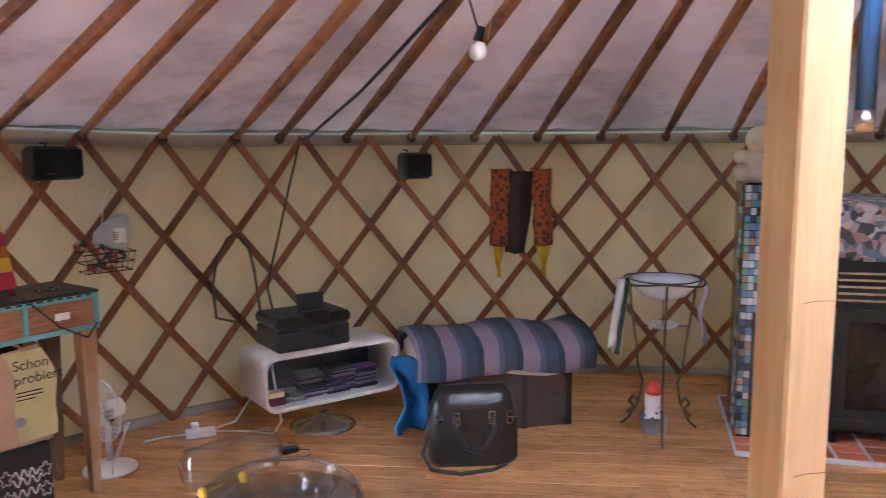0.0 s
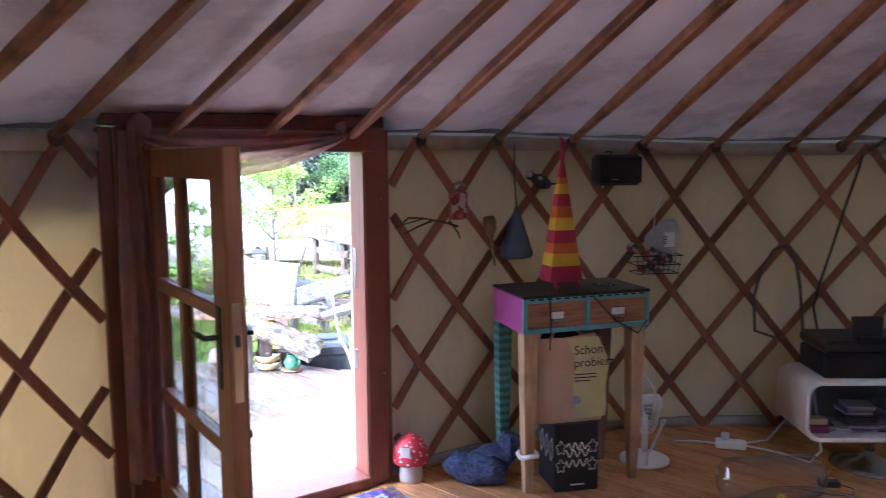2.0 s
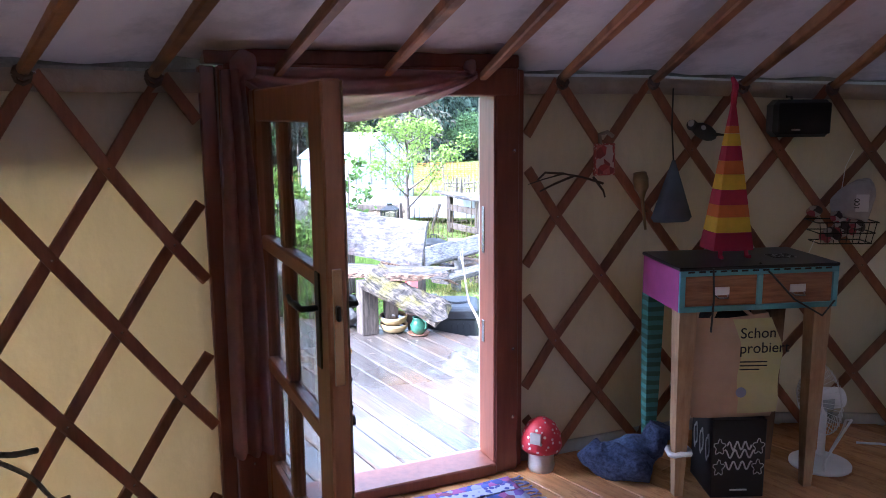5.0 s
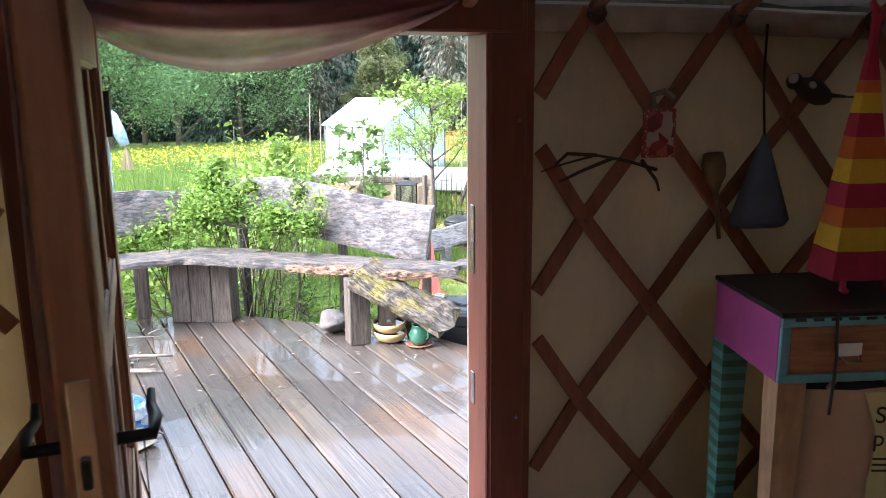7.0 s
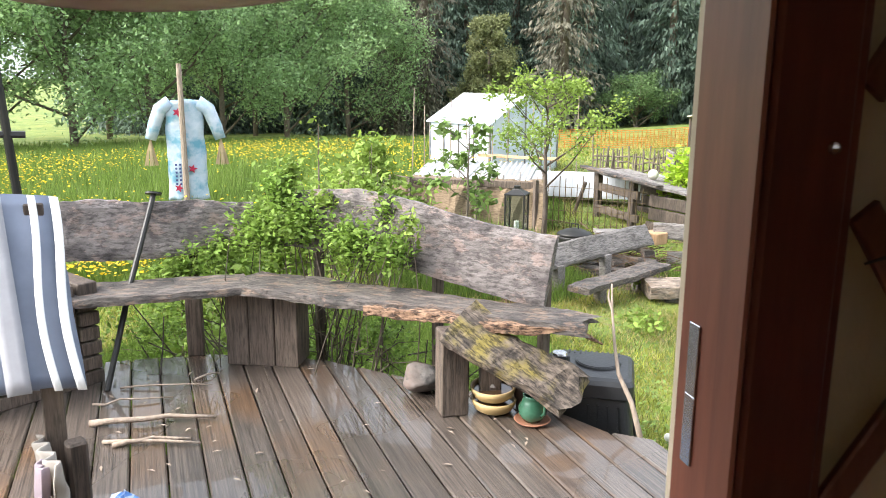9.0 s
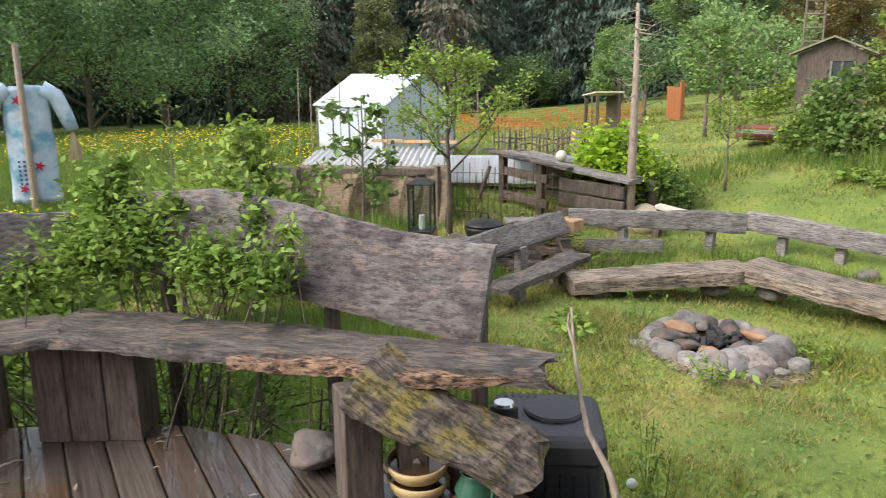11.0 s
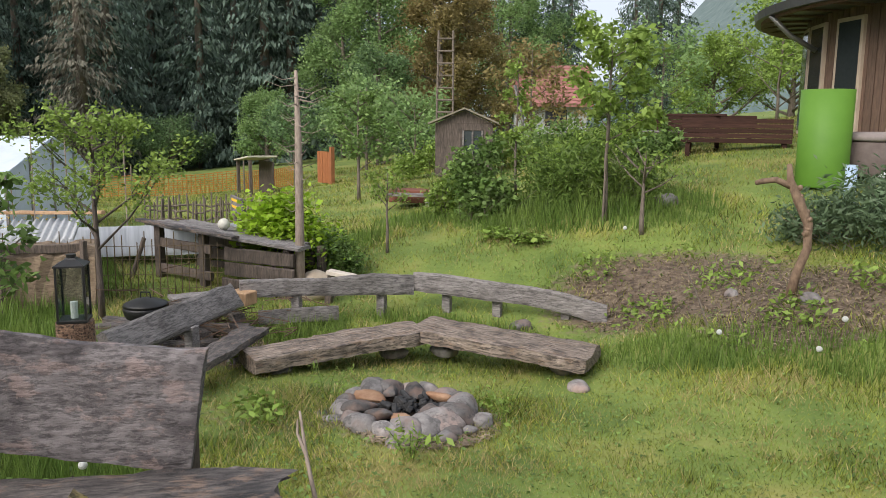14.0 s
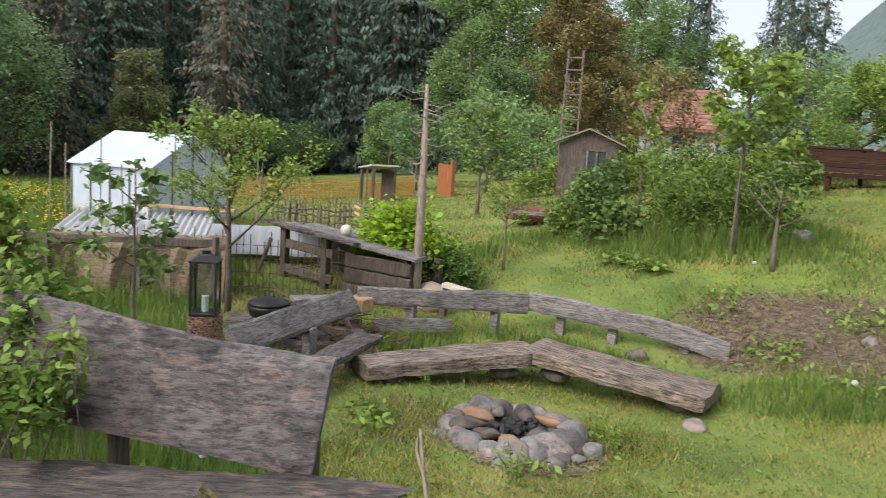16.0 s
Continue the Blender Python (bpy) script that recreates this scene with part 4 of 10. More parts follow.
# ---- bench on the deck ----
def deck_bench():
    t = thing("deck_bench", I4, "weathered bench of rough waney slabs along the curved deck edge", "bench")
    part("seat_slab", slab((-6.18, 3.26, 0.385), (-4.67, 4.32, 0.375), 0.36, 0.055, 44, 0.010, 3.1, edge=0.03, ragged=0.22, taper=0.72), GREYW, t, "grey rotting seat slab with a splintered end")
    part("seat_slab", slab((-6.55, 1.6, 0.39), (-6.12, 3.24, 0.39), 0.34, 0.05, 26, 0.010, 8.3, edge=0.02), GREYW, t, "grey seat slab")
    part("rotten_edge", slab((-5.42, 3.60, 0.368), (-4.73, 4.12, 0.362), 0.085, 0.048, 36, 0.018, 5.5, edge=0.025, ragged=0.14), ROTW, t, "crumbling orange rotten wood along the seat edge")
    part("splinter", tube([(-4.86, 4.22, 0.372), (-4.74, 4.31, 0.345), (-4.66, 4.375, 0.30), (-4.61, 4.41, 0.275)], [0.022, 0.020, 0.013, 0.004], 6), ROTW, t, "drooping splinter of rotten wood")
    part("fallen_slab", slab((-5.0, 3.88, 0.40), (-4.555, 4.19, 0.085), 0.27, 0.05, 30, 0.016, 9.1, up=(0.45, -0.2, 0.8), edge=0.04, ragged=0.07), MOSSW, t, "broken slab with yellow moss, slanting down")
    part("post", block((-0.065, -0.065, 0), (0.065, 0.065, 0.405), 0.006), DARKW, t, m=Matrix.Translation((-5.0, 3.83, DECK_Z)) @ pose(0, 0, 0, 0, 0, 72))
    part("post", block((-0.05, -0.05, 0), (0.05, 0.05, 0.40), 0.006), DARKW, t, m=Matrix.Translation((-4.93, 4.0, DECK_Z)) @ pose(0, 0, 0, 0, 0, 60))
    part("leg", block((-0.045, -0.02, 0), (0.045, 0.02, 0.42), 0.004), DARKW, t, m=Matrix.Translation((-6.41, 3.03, DECK_Z)) @ pose(0, 0, 0, 0, 0, 60))
    m = Matrix.Translation((-6.17, 3.13, DECK_Z)) @ pose(0, 0, 0, 0, 0, 49)
    for x0, x1 in ((0.0, 0.125), (0.128, 0.27), (0.273, 0.40)):
        part("support_board", block((x0, 0, 0), (x1, 0.03, 0.42), 0.004), DARKW, t, m=m @ Matrix.Translation((0, 0.003 * x0 * 10, 0)))
    part("support_board", block((0.372, 0.031, 0), (0.40, 0.21, 0.42), 0.004), DARKW, t, m=m)
    part("support_board", block((0.0, 0.031, 0), (0.028, 0.21, 0.42), 0.004), DARKW, t, m=m)


deck_bench()


def deck_backrest():
    t = thing("bench_backrest", I4, "two bleached waney boards as a backrest on posts behind the bench", "backrest")
    part("board", profile_board((-6.42, 3.52), (-4.92, 4.385), [0.80, 0.85, 0.875, 0.885, 0.875, 0.845, 0.80, 0.765, 0.75, 0.735], [0.52, 0.525, 0.52, 0.505, 0.49, 0.47, 0.44, 0.41, 0.385, 0.37], 0.05, 80, 0.006, 2.0, cut=0.06), BACKW, t, "long bleached board with a wavy upper edge")
    part("board", profile_board((-7.0, 1.75), (-6.46, 3.42), [0.79, 0.81, 0.80, 0.82, 0.79, 0.80, 0.77], [0.47, 0.47, 0.48, 0.47, 0.49, 0.52], 0.05, 40, 0.010, 6.0), BACKW, t, "bleached board with a bark edge")
    for x, y, z in ((-5.02, 4.40, 0.5), (-5.55, 4.10, 0.6), (-6.2, 3.70, 0.6), (-6.62, 3.1, 0.6), (-6.88, 2.3, 0.6)):
        g = ground_z(x, y) - 0.1
        part("post", block((x - 0.025, y - 0.025, g), (x + 0.025, y + 0.025, z), 0.005), DARKW, t)


deck_backrest()

# ---- garden: fire place and log benches ----
def at_land(x, y, rz=0.0, dz=0.0):
    return pose(x, y, ground_z(x, y) + dz, 0, 0, rz)


def fire_ring():
    t = thing("fire_ring", at_land(-6.08, 7.95), "ring of grey river stones round a charred fire place", "fire pit")
    rng = np.random.default_rng(4)
    n = 17
    for k in range(n):
        a = 2 * math.pi * k / n + rng.uniform(-0.08, 0.08)
        r = 0.45 + rng.uniform(-0.04, 0.05)
        s = rng.uniform(0.095, 0.15)
        bm = stone_mesh(s, rng.uniform(1.0, 1.4), rng.uniform(0.85, 1.1), rng.uniform(0.6, 0.9), k * 3.7)
        part("stone", bm, CHARSTONE if k in (2, 9) else STONE, t, smooth=True, m=Matrix.Translation((r * math.cos(a), r * math.sin(a), s * 0.30)) @ pose(0, 0, 0, rng.uniform(-14, 14), rng.uniform(-14, 14), math.degrees(a) + 70))
    for k in range(9):
        a, r = 0.3 + k * 0.70, 0.30 + 0.05 * (k % 2)
        s = rng.uniform(0.07, 0.11)
        rust = k in (1, 4, 7)
        part("stone", stone_mesh(s, 1.5, 0.85, 0.5, 50 + k * 2.3), RUSTSTONE if rust else CHARSTONE, t, "rust-orange flat stone" if rust else "sooty stone", True, Matrix.Translation((r * math.cos(a), r * math.sin(a), s * 0.4 + 0.05)) @ pose(0, 0, 0, rng.uniform(-20, 20), rng.uniform(-20, 20), rng.uniform(0, 360)))
    for k in range(9):
        a, r = rng.uniform(0, 6.28), rng.uniform(0.55, 0.66)
        part("stone", stone_mesh(rng.uniform(0.05, 0.085), 1.2, 1, 0.6, 90 + k * 2.3), STONE, t, smooth=True, m=Matrix.Translation((r * math.cos(a), r * math.sin(a), 0.02)) @ pose(0, 0, 0, 0, 0, rng.uniform(0, 360)))
    bm = bmesh.new()
    for k in range(44):
        a, r = rng.uniform(0, 6.28), rng.uniform(0, 0.27)
        box(bm, (rng.uniform(0.06, 0.16), 0.04, 0.035), Matrix.Translation((r * math.cos(a), r * math.sin(a), 0.03 + rng.uniform(0, 0.08))) @ pose(0, 0, 0, rng.uniform(-30, 30), rng.uniform(-30, 30), rng.uniform(0, 360)), 0.006)
    tagged(part("charcoal", bm, CHAR, t, "heap of black charred wood"), kind="stuff")


fire_ring()


def split_log(p, q, width, thick, seed, label):
    t = thing("log_bench", I4, label, "log bench", "log benches round the fire")
    part("log", slab(p, q, width, thick, 40, 0.012, seed, edge=0.04, ragged=0.06), LOGW, t)
    for s in (0.15, 0.85):
        x = Vector(p).lerp(Vector(q), s)
        g = ground_z(x.x, x.y)
        part("foot_stone", stone_mesh(0.13, 1.3, 1.0, 0.55, seed + s), STONE, t, smooth=True, m=Matrix.Translation((x.x, x.y, (g + x.z - thick / 2) / 2)))


split_log((-7.72, 8.1, -0.70), (-6.74, 9.55, -0.66), 0.46, 0.15, 11.0, "low split log bench, greyed and cracked")
split_log((-6.72, 9.62, -0.635), (-4.98, 9.64, -0.735), 0.60, 0.14, 17.0, "low split log bench with a flat weathered top")


def rail_fence():
    t = thing("rail_backrest", I4, "grey waney boards on short posts behind the log benches", "backrest")
    for p, q, tops, bots, s in [((-8.67, 9.22), (-7.36, 10.72), [-0.25, -0.27, -0.30, -0.28, -0.34], [-0.45, -0.46, -0.50, -0.53, -0.57], 1.0), ((-7.36, 10.74), (-5.15, 11.04), [-0.30, -0.31, -0.35, -0.38, -0.43, -0.54], [-0.53, -0.55, -0.58, -0.60, -0.66, -0.78], 4.0)]:
        part("board", profile_board(p, q, tops, bots, 0.05, 36, 0.008, s), GREYW2, t)
    for x, y, z in ((-8.3, 9.72, -0.4), (-7.65, 10.48, -0.45), (-7.0, 10.88, -0.45), (-6.4, 10.96, -0.5), (-5.62, 11.07, -0.65)):
        part("post", block((x - 0.05, y - 0.03, ground_z(x, y) - 0.1), (x + 0.05, y + 0.05, z), 0.006), GREYW2, t)
    part("lower_board", slab((-8.5, 9.3, -0.66), (-7.9, 9.95, -0.68), 0.05, 0.16, 12, 0.006, 5.0), GREYW2, t)
    t2 = thing("low_bench", I4, "old plank bench with a slanting log backrest, beside brushwood", "bench")
    part("back_log", slab((-8.25, 7.05, -0.38), (-8.55, 9.0, -0.36), 0.10, 0.27, 30, 0.012, 3.0, up=(-0.55, 0, 0.83)), GREYW2, t2)
    part("seat_board", slab((-7.62, 7.05, -0.55), (-8.08, 8.70, -0.60), 0.28, 0.07, 24, 0.01, 7.0), GREYW, t2)
    for x, y, z in ((-8.33, 8.1, -0.45), (-7.78, 7.5, -0.57), (-8.02, 8.3, -0.62), (-8.2, 7.3, -0.45)):
        part("post", block((x - 0.05, y - 0.05, ground_z(x, y) - 0.1), (x + 0.05, y + 0.05, z), 0.006), GREYW2, t2)


rail_fence()

EYE_X, EYE_Y = -3.4, 2.6


def polar(az, d):
    return EYE_X - d * math.sin(radians(az)), EYE_Y + d * math.cos(radians(az))


# ---- woods ----
def forest():
    rng = np.random.default_rng(12)
    kinds = []
    for k, (h, s, m) in enumerate([(26, 4.2, NEEDLE), (23, 3.8, NEEDLE), (20, 3.6, NEEDLE), (21, 3.0, NEEDLE_B)]):
        t = thing("spruce", Matrix.Translation((0, 300 + k * 12, -60)), "tall dark spruce at the wood's edge" if m is NEEDLE else "tall brownish pine at the wood's edge", "tree", "woods")
        part("trunk", tube([(0, 0, -0.5), (0.05, 0, h * 0.5), (0, 0, h)], [0.34, 0.22, 0.03], 8), BARK, t, smooth=True)
        v, f = conifer_mesh(h, s, 20 + k)
        fast("crown", v, f, m, t)
        kinds.append(t)
    first = [True] * len(kinds)

    def put(k, az, d, sc):
        x, y = polar(az, d)
        m = Matrix.Translation((x, y, ground_z(x, y) - 0.3)) @ pose(0, 0, 0, 0, 0, rng.uniform(0, 360)) @ Matrix.Diagonal((sc, sc, sc, 1))
        if first[k]:
            kinds[k].matrix_world = m
            first[k] = False
        else:
            o = copy_thing(kinds[k], m)
            o.scale = (sc, sc, sc)
    for az in np.arange(31, 80, 1.9):
        put(int(rng.integers(0, 3)), az + rng.uniform(-0.5, 0.5), rng.uniform(50, 60), rng.uniform(0.85, 1.15))
        put(int(rng.integers(0, 3)), az + 0.9 + rng.uniform(-0.5, 0.5), rng.uniform(64, 72), rng.uniform(1.0, 1.3))
        put(int(rng.integers(0, 3)), az + 0.4 + rng.uniform(-0.5, 0.5), rng.uniform(78, 86), rng.uniform(1.2, 1.5))
    for az in (60.3, 58.4, 48.3):
        put(3, az, 47, rng.uniform(0.9, 1.0))
    for az, d, sc in ((20, 66, 0.9), (18.2, 72, 0.95), (16.4, 74, 1.0), (15.2, 70, 0.85), (10.8, 66, 0.82), (9.2, 70, 0.9), (8.0, 76, 0.85), (10.0, 80, 1.0), (23, 78, 1.1), (26, 75, 1.1), (29, 72, 1.1), (-4, 80, 0.9), (-10, 75, 1.0)):
        put(int(rng.integers(0, 3)), az, d, sc)
    # broad-leaved trees
    for az, d, h, sp, m, lab, ls, n in [(31.2, 46, 13, 2.6, FOREST_L, 1, .32, 8000), (28.6, 44, 15, 3.4, FOREST_L, 1, .34, 9000), (25.5, 48, 14, 3.2, FOREST_L, 1, .34, 7000), (24.2, 36, 8.8, 2.4, RUSTLEAF, 2, .28, 7000), (22.3, 38, 7.8, 2.0, RUSTLEAF, 2, .26, 5000), (28.6, 33, 5.0, 1.6, FOREST, 1, .24, 4500),
                                        (19.4, 48, 11.5, 3.5, FOREST_L, 1, .32, 7000), (17.6, 52, 7.5, 3.0, FOREST, 1, .32, 7000), (53.7, 42, 6.8, 1.55, OLIVE, 3, .3, 8000), (5.5, 30, 3.3, 1.6, LEAF_LIGHT, 4, .2, 5000), (0.5, 34, 3.2, 1.7, LEAF_LIGHT, 4, .2, 5000), (-4, 38, 3.6, 2.0, LEAF_MID, 1, .24, 4000),
                                        (64, 44, 10, 4.5, FOREST_P, 1, .34, 8000), (68.5, 40, 10, 4.5, FOREST_P, 1, .34, 8000), (73, 38, 9, 4.2, FOREST_P, 1, .34, 8000), (78, 34, 9.5, 4.5, FOREST_P, 1, .34, 9000), (83, 32, 9.5, 4.5, FOREST_P, 1, .32, 9000), (88, 34, 10, 4.6, FOREST_P, 1, .34, 8000), (94, 32, 10, 4.6, FOREST_P, 1, .34, 8000), (100, 34, 10, 4.6, FOREST_P, 1, .34, 7000),
                                        (36.5, 44, 4.2, 1.7, FOREST_L, 1, .26, 4500), (43, 48, 3.0, 2.0, FOREST, 1, .26, 3500), (70.7, 47, 14, 4.6, FOREST_P, 1, .34, 8000), (80.5, 44, 15, 5, FOREST_P, 1, .36, 8000), (91, 46, 15, 5, FOREST_P, 1, .36, 7000)]:
        x, y = polar(az, d)
        lbl = {1: "green broad-leaved tree at the wood's edge", 2: "coppery young-leaved tree behind the hut", 3: "round olive-leaved tree before the spruces", 4: "yellow-green broad-leaved tree on the rise"}[lab]
        crown_tree("tree", (x, y, ground_z(x, y) - 0.3), h, sp, 0.16, m, ls * 0.52, int(n * 3.2), int(az * 10 + d) + 500, lbl, "tree", 17, 0.04, group="woods", clump=0.27)


forest()

# ---- things inside the tent ----
def plain(name, c, rough=0.6, metal=0.0, bump=0.08, dark=0.8, scale=12, trans=0.0, fine=None):
    return mat(name, tuple(x * dark for x in c), c, scale, rough=rough, bump=bump, metal=metal, trans=trans, fine=fine)


def banded(name, stops, scale, axis=0, rough=0.85, wobble=0.02):
    """Woven bands of colours across one axis; stops: (place, colour)."""
    m = mat(name, (0.5, 0.5, 0.5), (0.6, 0.6, 0.6), 60, rough=rough, bump=0.4)
    n, l = m.node_tree.nodes, m.node_tree.links
    p = next(x for x in n if x.type == "BSDF_PRINCIPLED")
    tc, sep, mul, fr, ramp, ns, ad = n.new("ShaderNodeTexCoord"), n.new("ShaderNodeSeparateXYZ"), n.new("ShaderNodeMath"), n.new("ShaderNodeMath"), n.new("ShaderNodeValToRGB"), n.new("ShaderNodeTexNoise"), n.new("ShaderNodeMath")
    ns.inputs["Scale"].default_value = 9
    l.new(tc.outputs["Object"], ns.inputs["Vector"])
    l.new(tc.outputs["Object"], sep.inputs[0])
    ad.operation, ad.inputs[1].default_value = "MULTIPLY_ADD", wobble
    l.new(ns.outputs["Fac"], ad.inputs[0])
    l.new(sep.outputs[axis], ad.inputs[2])
    mul.operation, mul.inputs[1].default_value = "MULTIPLY", scale
    fr.operation = "FRACT"
    l.new(ad.outputs[0], mul.inputs[0])
    l.new(mul.outputs[0], fr.inputs[0])
    ramp.color_ramp.interpolation = "CONSTANT"
    els = ramp.color_ramp.elements
    els[0].position, els[0].color = stops[0][0], (*stops[0][1], 1)
    els[1].position, els[1].color = stops[1][0], (*stops[1][1], 1)
    for pos, c in stops[2:]:
        e = els.new(pos)
        e.color = (*c, 1)
    l.new(fr.outputs[0], ramp.inputs[0])
    l.new(ramp.outputs[0], p.inputs["Base Color"])
    return m


def speckled(name, base, c2, scale, size=0.35, rough=0.8):
    """A printed cloth: spots of one colour on another."""
    m = mat(name, base, base, 20, rough=rough, bump=0.2)
    n, l = m.node_tree.nodes, m.node_tree.links
    p = next(x for x in n if x.type == "BSDF_PRINCIPLED")
    v, r, tc = n.new("ShaderNodeTexVoronoi"), n.new("ShaderNodeValToRGB"), n.new("ShaderNodeTexCoord")
    v.inputs["Scale"].default_value = scale
    l.new(tc.outputs["Object"], v.inputs["Vector"])
    r.color_ramp.elements[0].position, r.color_ramp.elements[1].position = size, size + 0.06
    r.color_ramp.elements[0].color, r.color_ramp.elements[1].color = (*c2, 1), (*base, 1)
    l.new(v.outputs["Distance"], r.inputs[0])
    l.new(r.outputs[0], p.inputs["Base Color"])
    return m


def patches(name, cols, scale, rough=0.7, obj_random=False):
    """Small patches of many colours, or one colour for each piece."""
    m = mat(name, cols[0], cols[0], 20, rough=rough, bump=0.1)
    n, l = m.node_tree.nodes, m.node_tree.links
    p = next(x for x in n if x.type == "BSDF_PRINCIPLED")
    r = n.new("ShaderNodeValToRGB")
    r.color_ramp.interpolation = "CONSTANT"
    k = len(cols)
    r.color_ramp.elements[0].color, r.color_ramp.elements[1].color = (*cols[0], 1), (*cols[1], 1)
    r.color_ramp.elements[1].position = 1 / k
    for i, c in enumerate(cols[2:], 2):
        r.color_ramp.elements.new(i / k).color = (*c, 1)
    if obj_random:
        l.new(n.new("ShaderNodeObjectInfo").outputs["Random"], r.inputs[0])
    else:
        v, tc, sp = n.new("ShaderNodeTexVoronoi"), n.new("ShaderNodeTexCoord"), n.new("ShaderNodeSeparateXYZ")
        v.inputs["Scale"].default_value = scale
        l.new(tc.outputs["Object"], v.inputs["Vector"])
        l.new(v.outputs["Color"], sp.inputs[0])
        l.new(sp.outputs[0], r.inputs[0])
    l.new(r.outputs[0], p.inputs["Base Color"])
    return m


def text_part(name, words, size, m, material, parent, label=""):
    """Raised letters in the built-in font, as a mesh."""
    cu = bpy.data.curves.new(name, "FONT")
    cu.body, cu.size, cu.extrude = words, size, 0.0006
    tmp = bpy.data.objects.new(name, cu)
    me = bpy.data.meshes.new_from_object(tmp)
    bpy.data.objects.remove(tmp)
    me.materials.append(material)
    ob = new(name, me)
    ob.parent = parent
    ob.matrix_local = m
    return tagged(ob, label)


TURQ = plain("turquoise_paint", (0.16, 0.42, 0.48), 0.5)
MAGENTA = plain("magenta_paint", (0.38, 0.06, 0.24), 0.5)
DRAWER = mat("drawer_wood", (0.20, 0.08, 0.035), (0.40, 0.19, 0.09), 7, (1, 6, 9), 0.45, 0.1)
LEGW = mat("raw_leg_wood", (0.34, 0.20, 0.10), (0.52, 0.34, 0.19), 7, (5, 5, 0.8), 0.65, 0.2, c3=(0.22, 0.12, 0.06), c3_amt=0.5, c3_scale=6)
LEGD = mat("brown_leg_wood", (0.12, 0.065, 0.035), (0.20, 0.12, 0.07), 7, (5, 5, 0.8), 0.65, 0.2)
PAPER = mat("kraft_paper", (0.46, 0.30, 0.19), (0.56, 0.38, 0.25), 5, rough=0.85, bump=0.25, fine=9)
PAPERY = mat("printed_paper", (0.52, 0.47, 0.20), (0.62, 0.56, 0.28), 4, rough=0.8, bump=0.2, fine=9, c3=(0.42, 0.36, 0.22), c3_amt=0.5, c3_scale=8)
INK = plain("black_ink", (0.02, 0.02, 0.02), 0.7)
WHITEINK = plain("white_ink", (0.7, 0.7, 0.68), 0.7)
RED = plain("red_cloth", (0.42, 0.02, 0.06), 0.85)
ORANGE = plain("orange_cloth", (0.62, 0.15, 0.02), 0.85)
YELLOW = plain("yellow_cloth", (0.75, 0.46, 0.02), 0.85)
REDPL = plain("red_plastic", (0.62, 0.05, 0.03), 0.4)
ENAMEL = plain("white_enamel", (0.74, 0.77, 0.84), 0.2, dark=0.95)
IRON = mat("rusty_iron", (0.10, 0.075, 0.05), (0.22, 0.16, 0.09), 25, rough=0.6, bump=0.3, metal=0.6)
LEATHER = mat("black_leather", (0.018, 0.015, 0.014), (0.035, 0.03, 0.028), 14, rough=0.3, bump=0.25, fine=45)


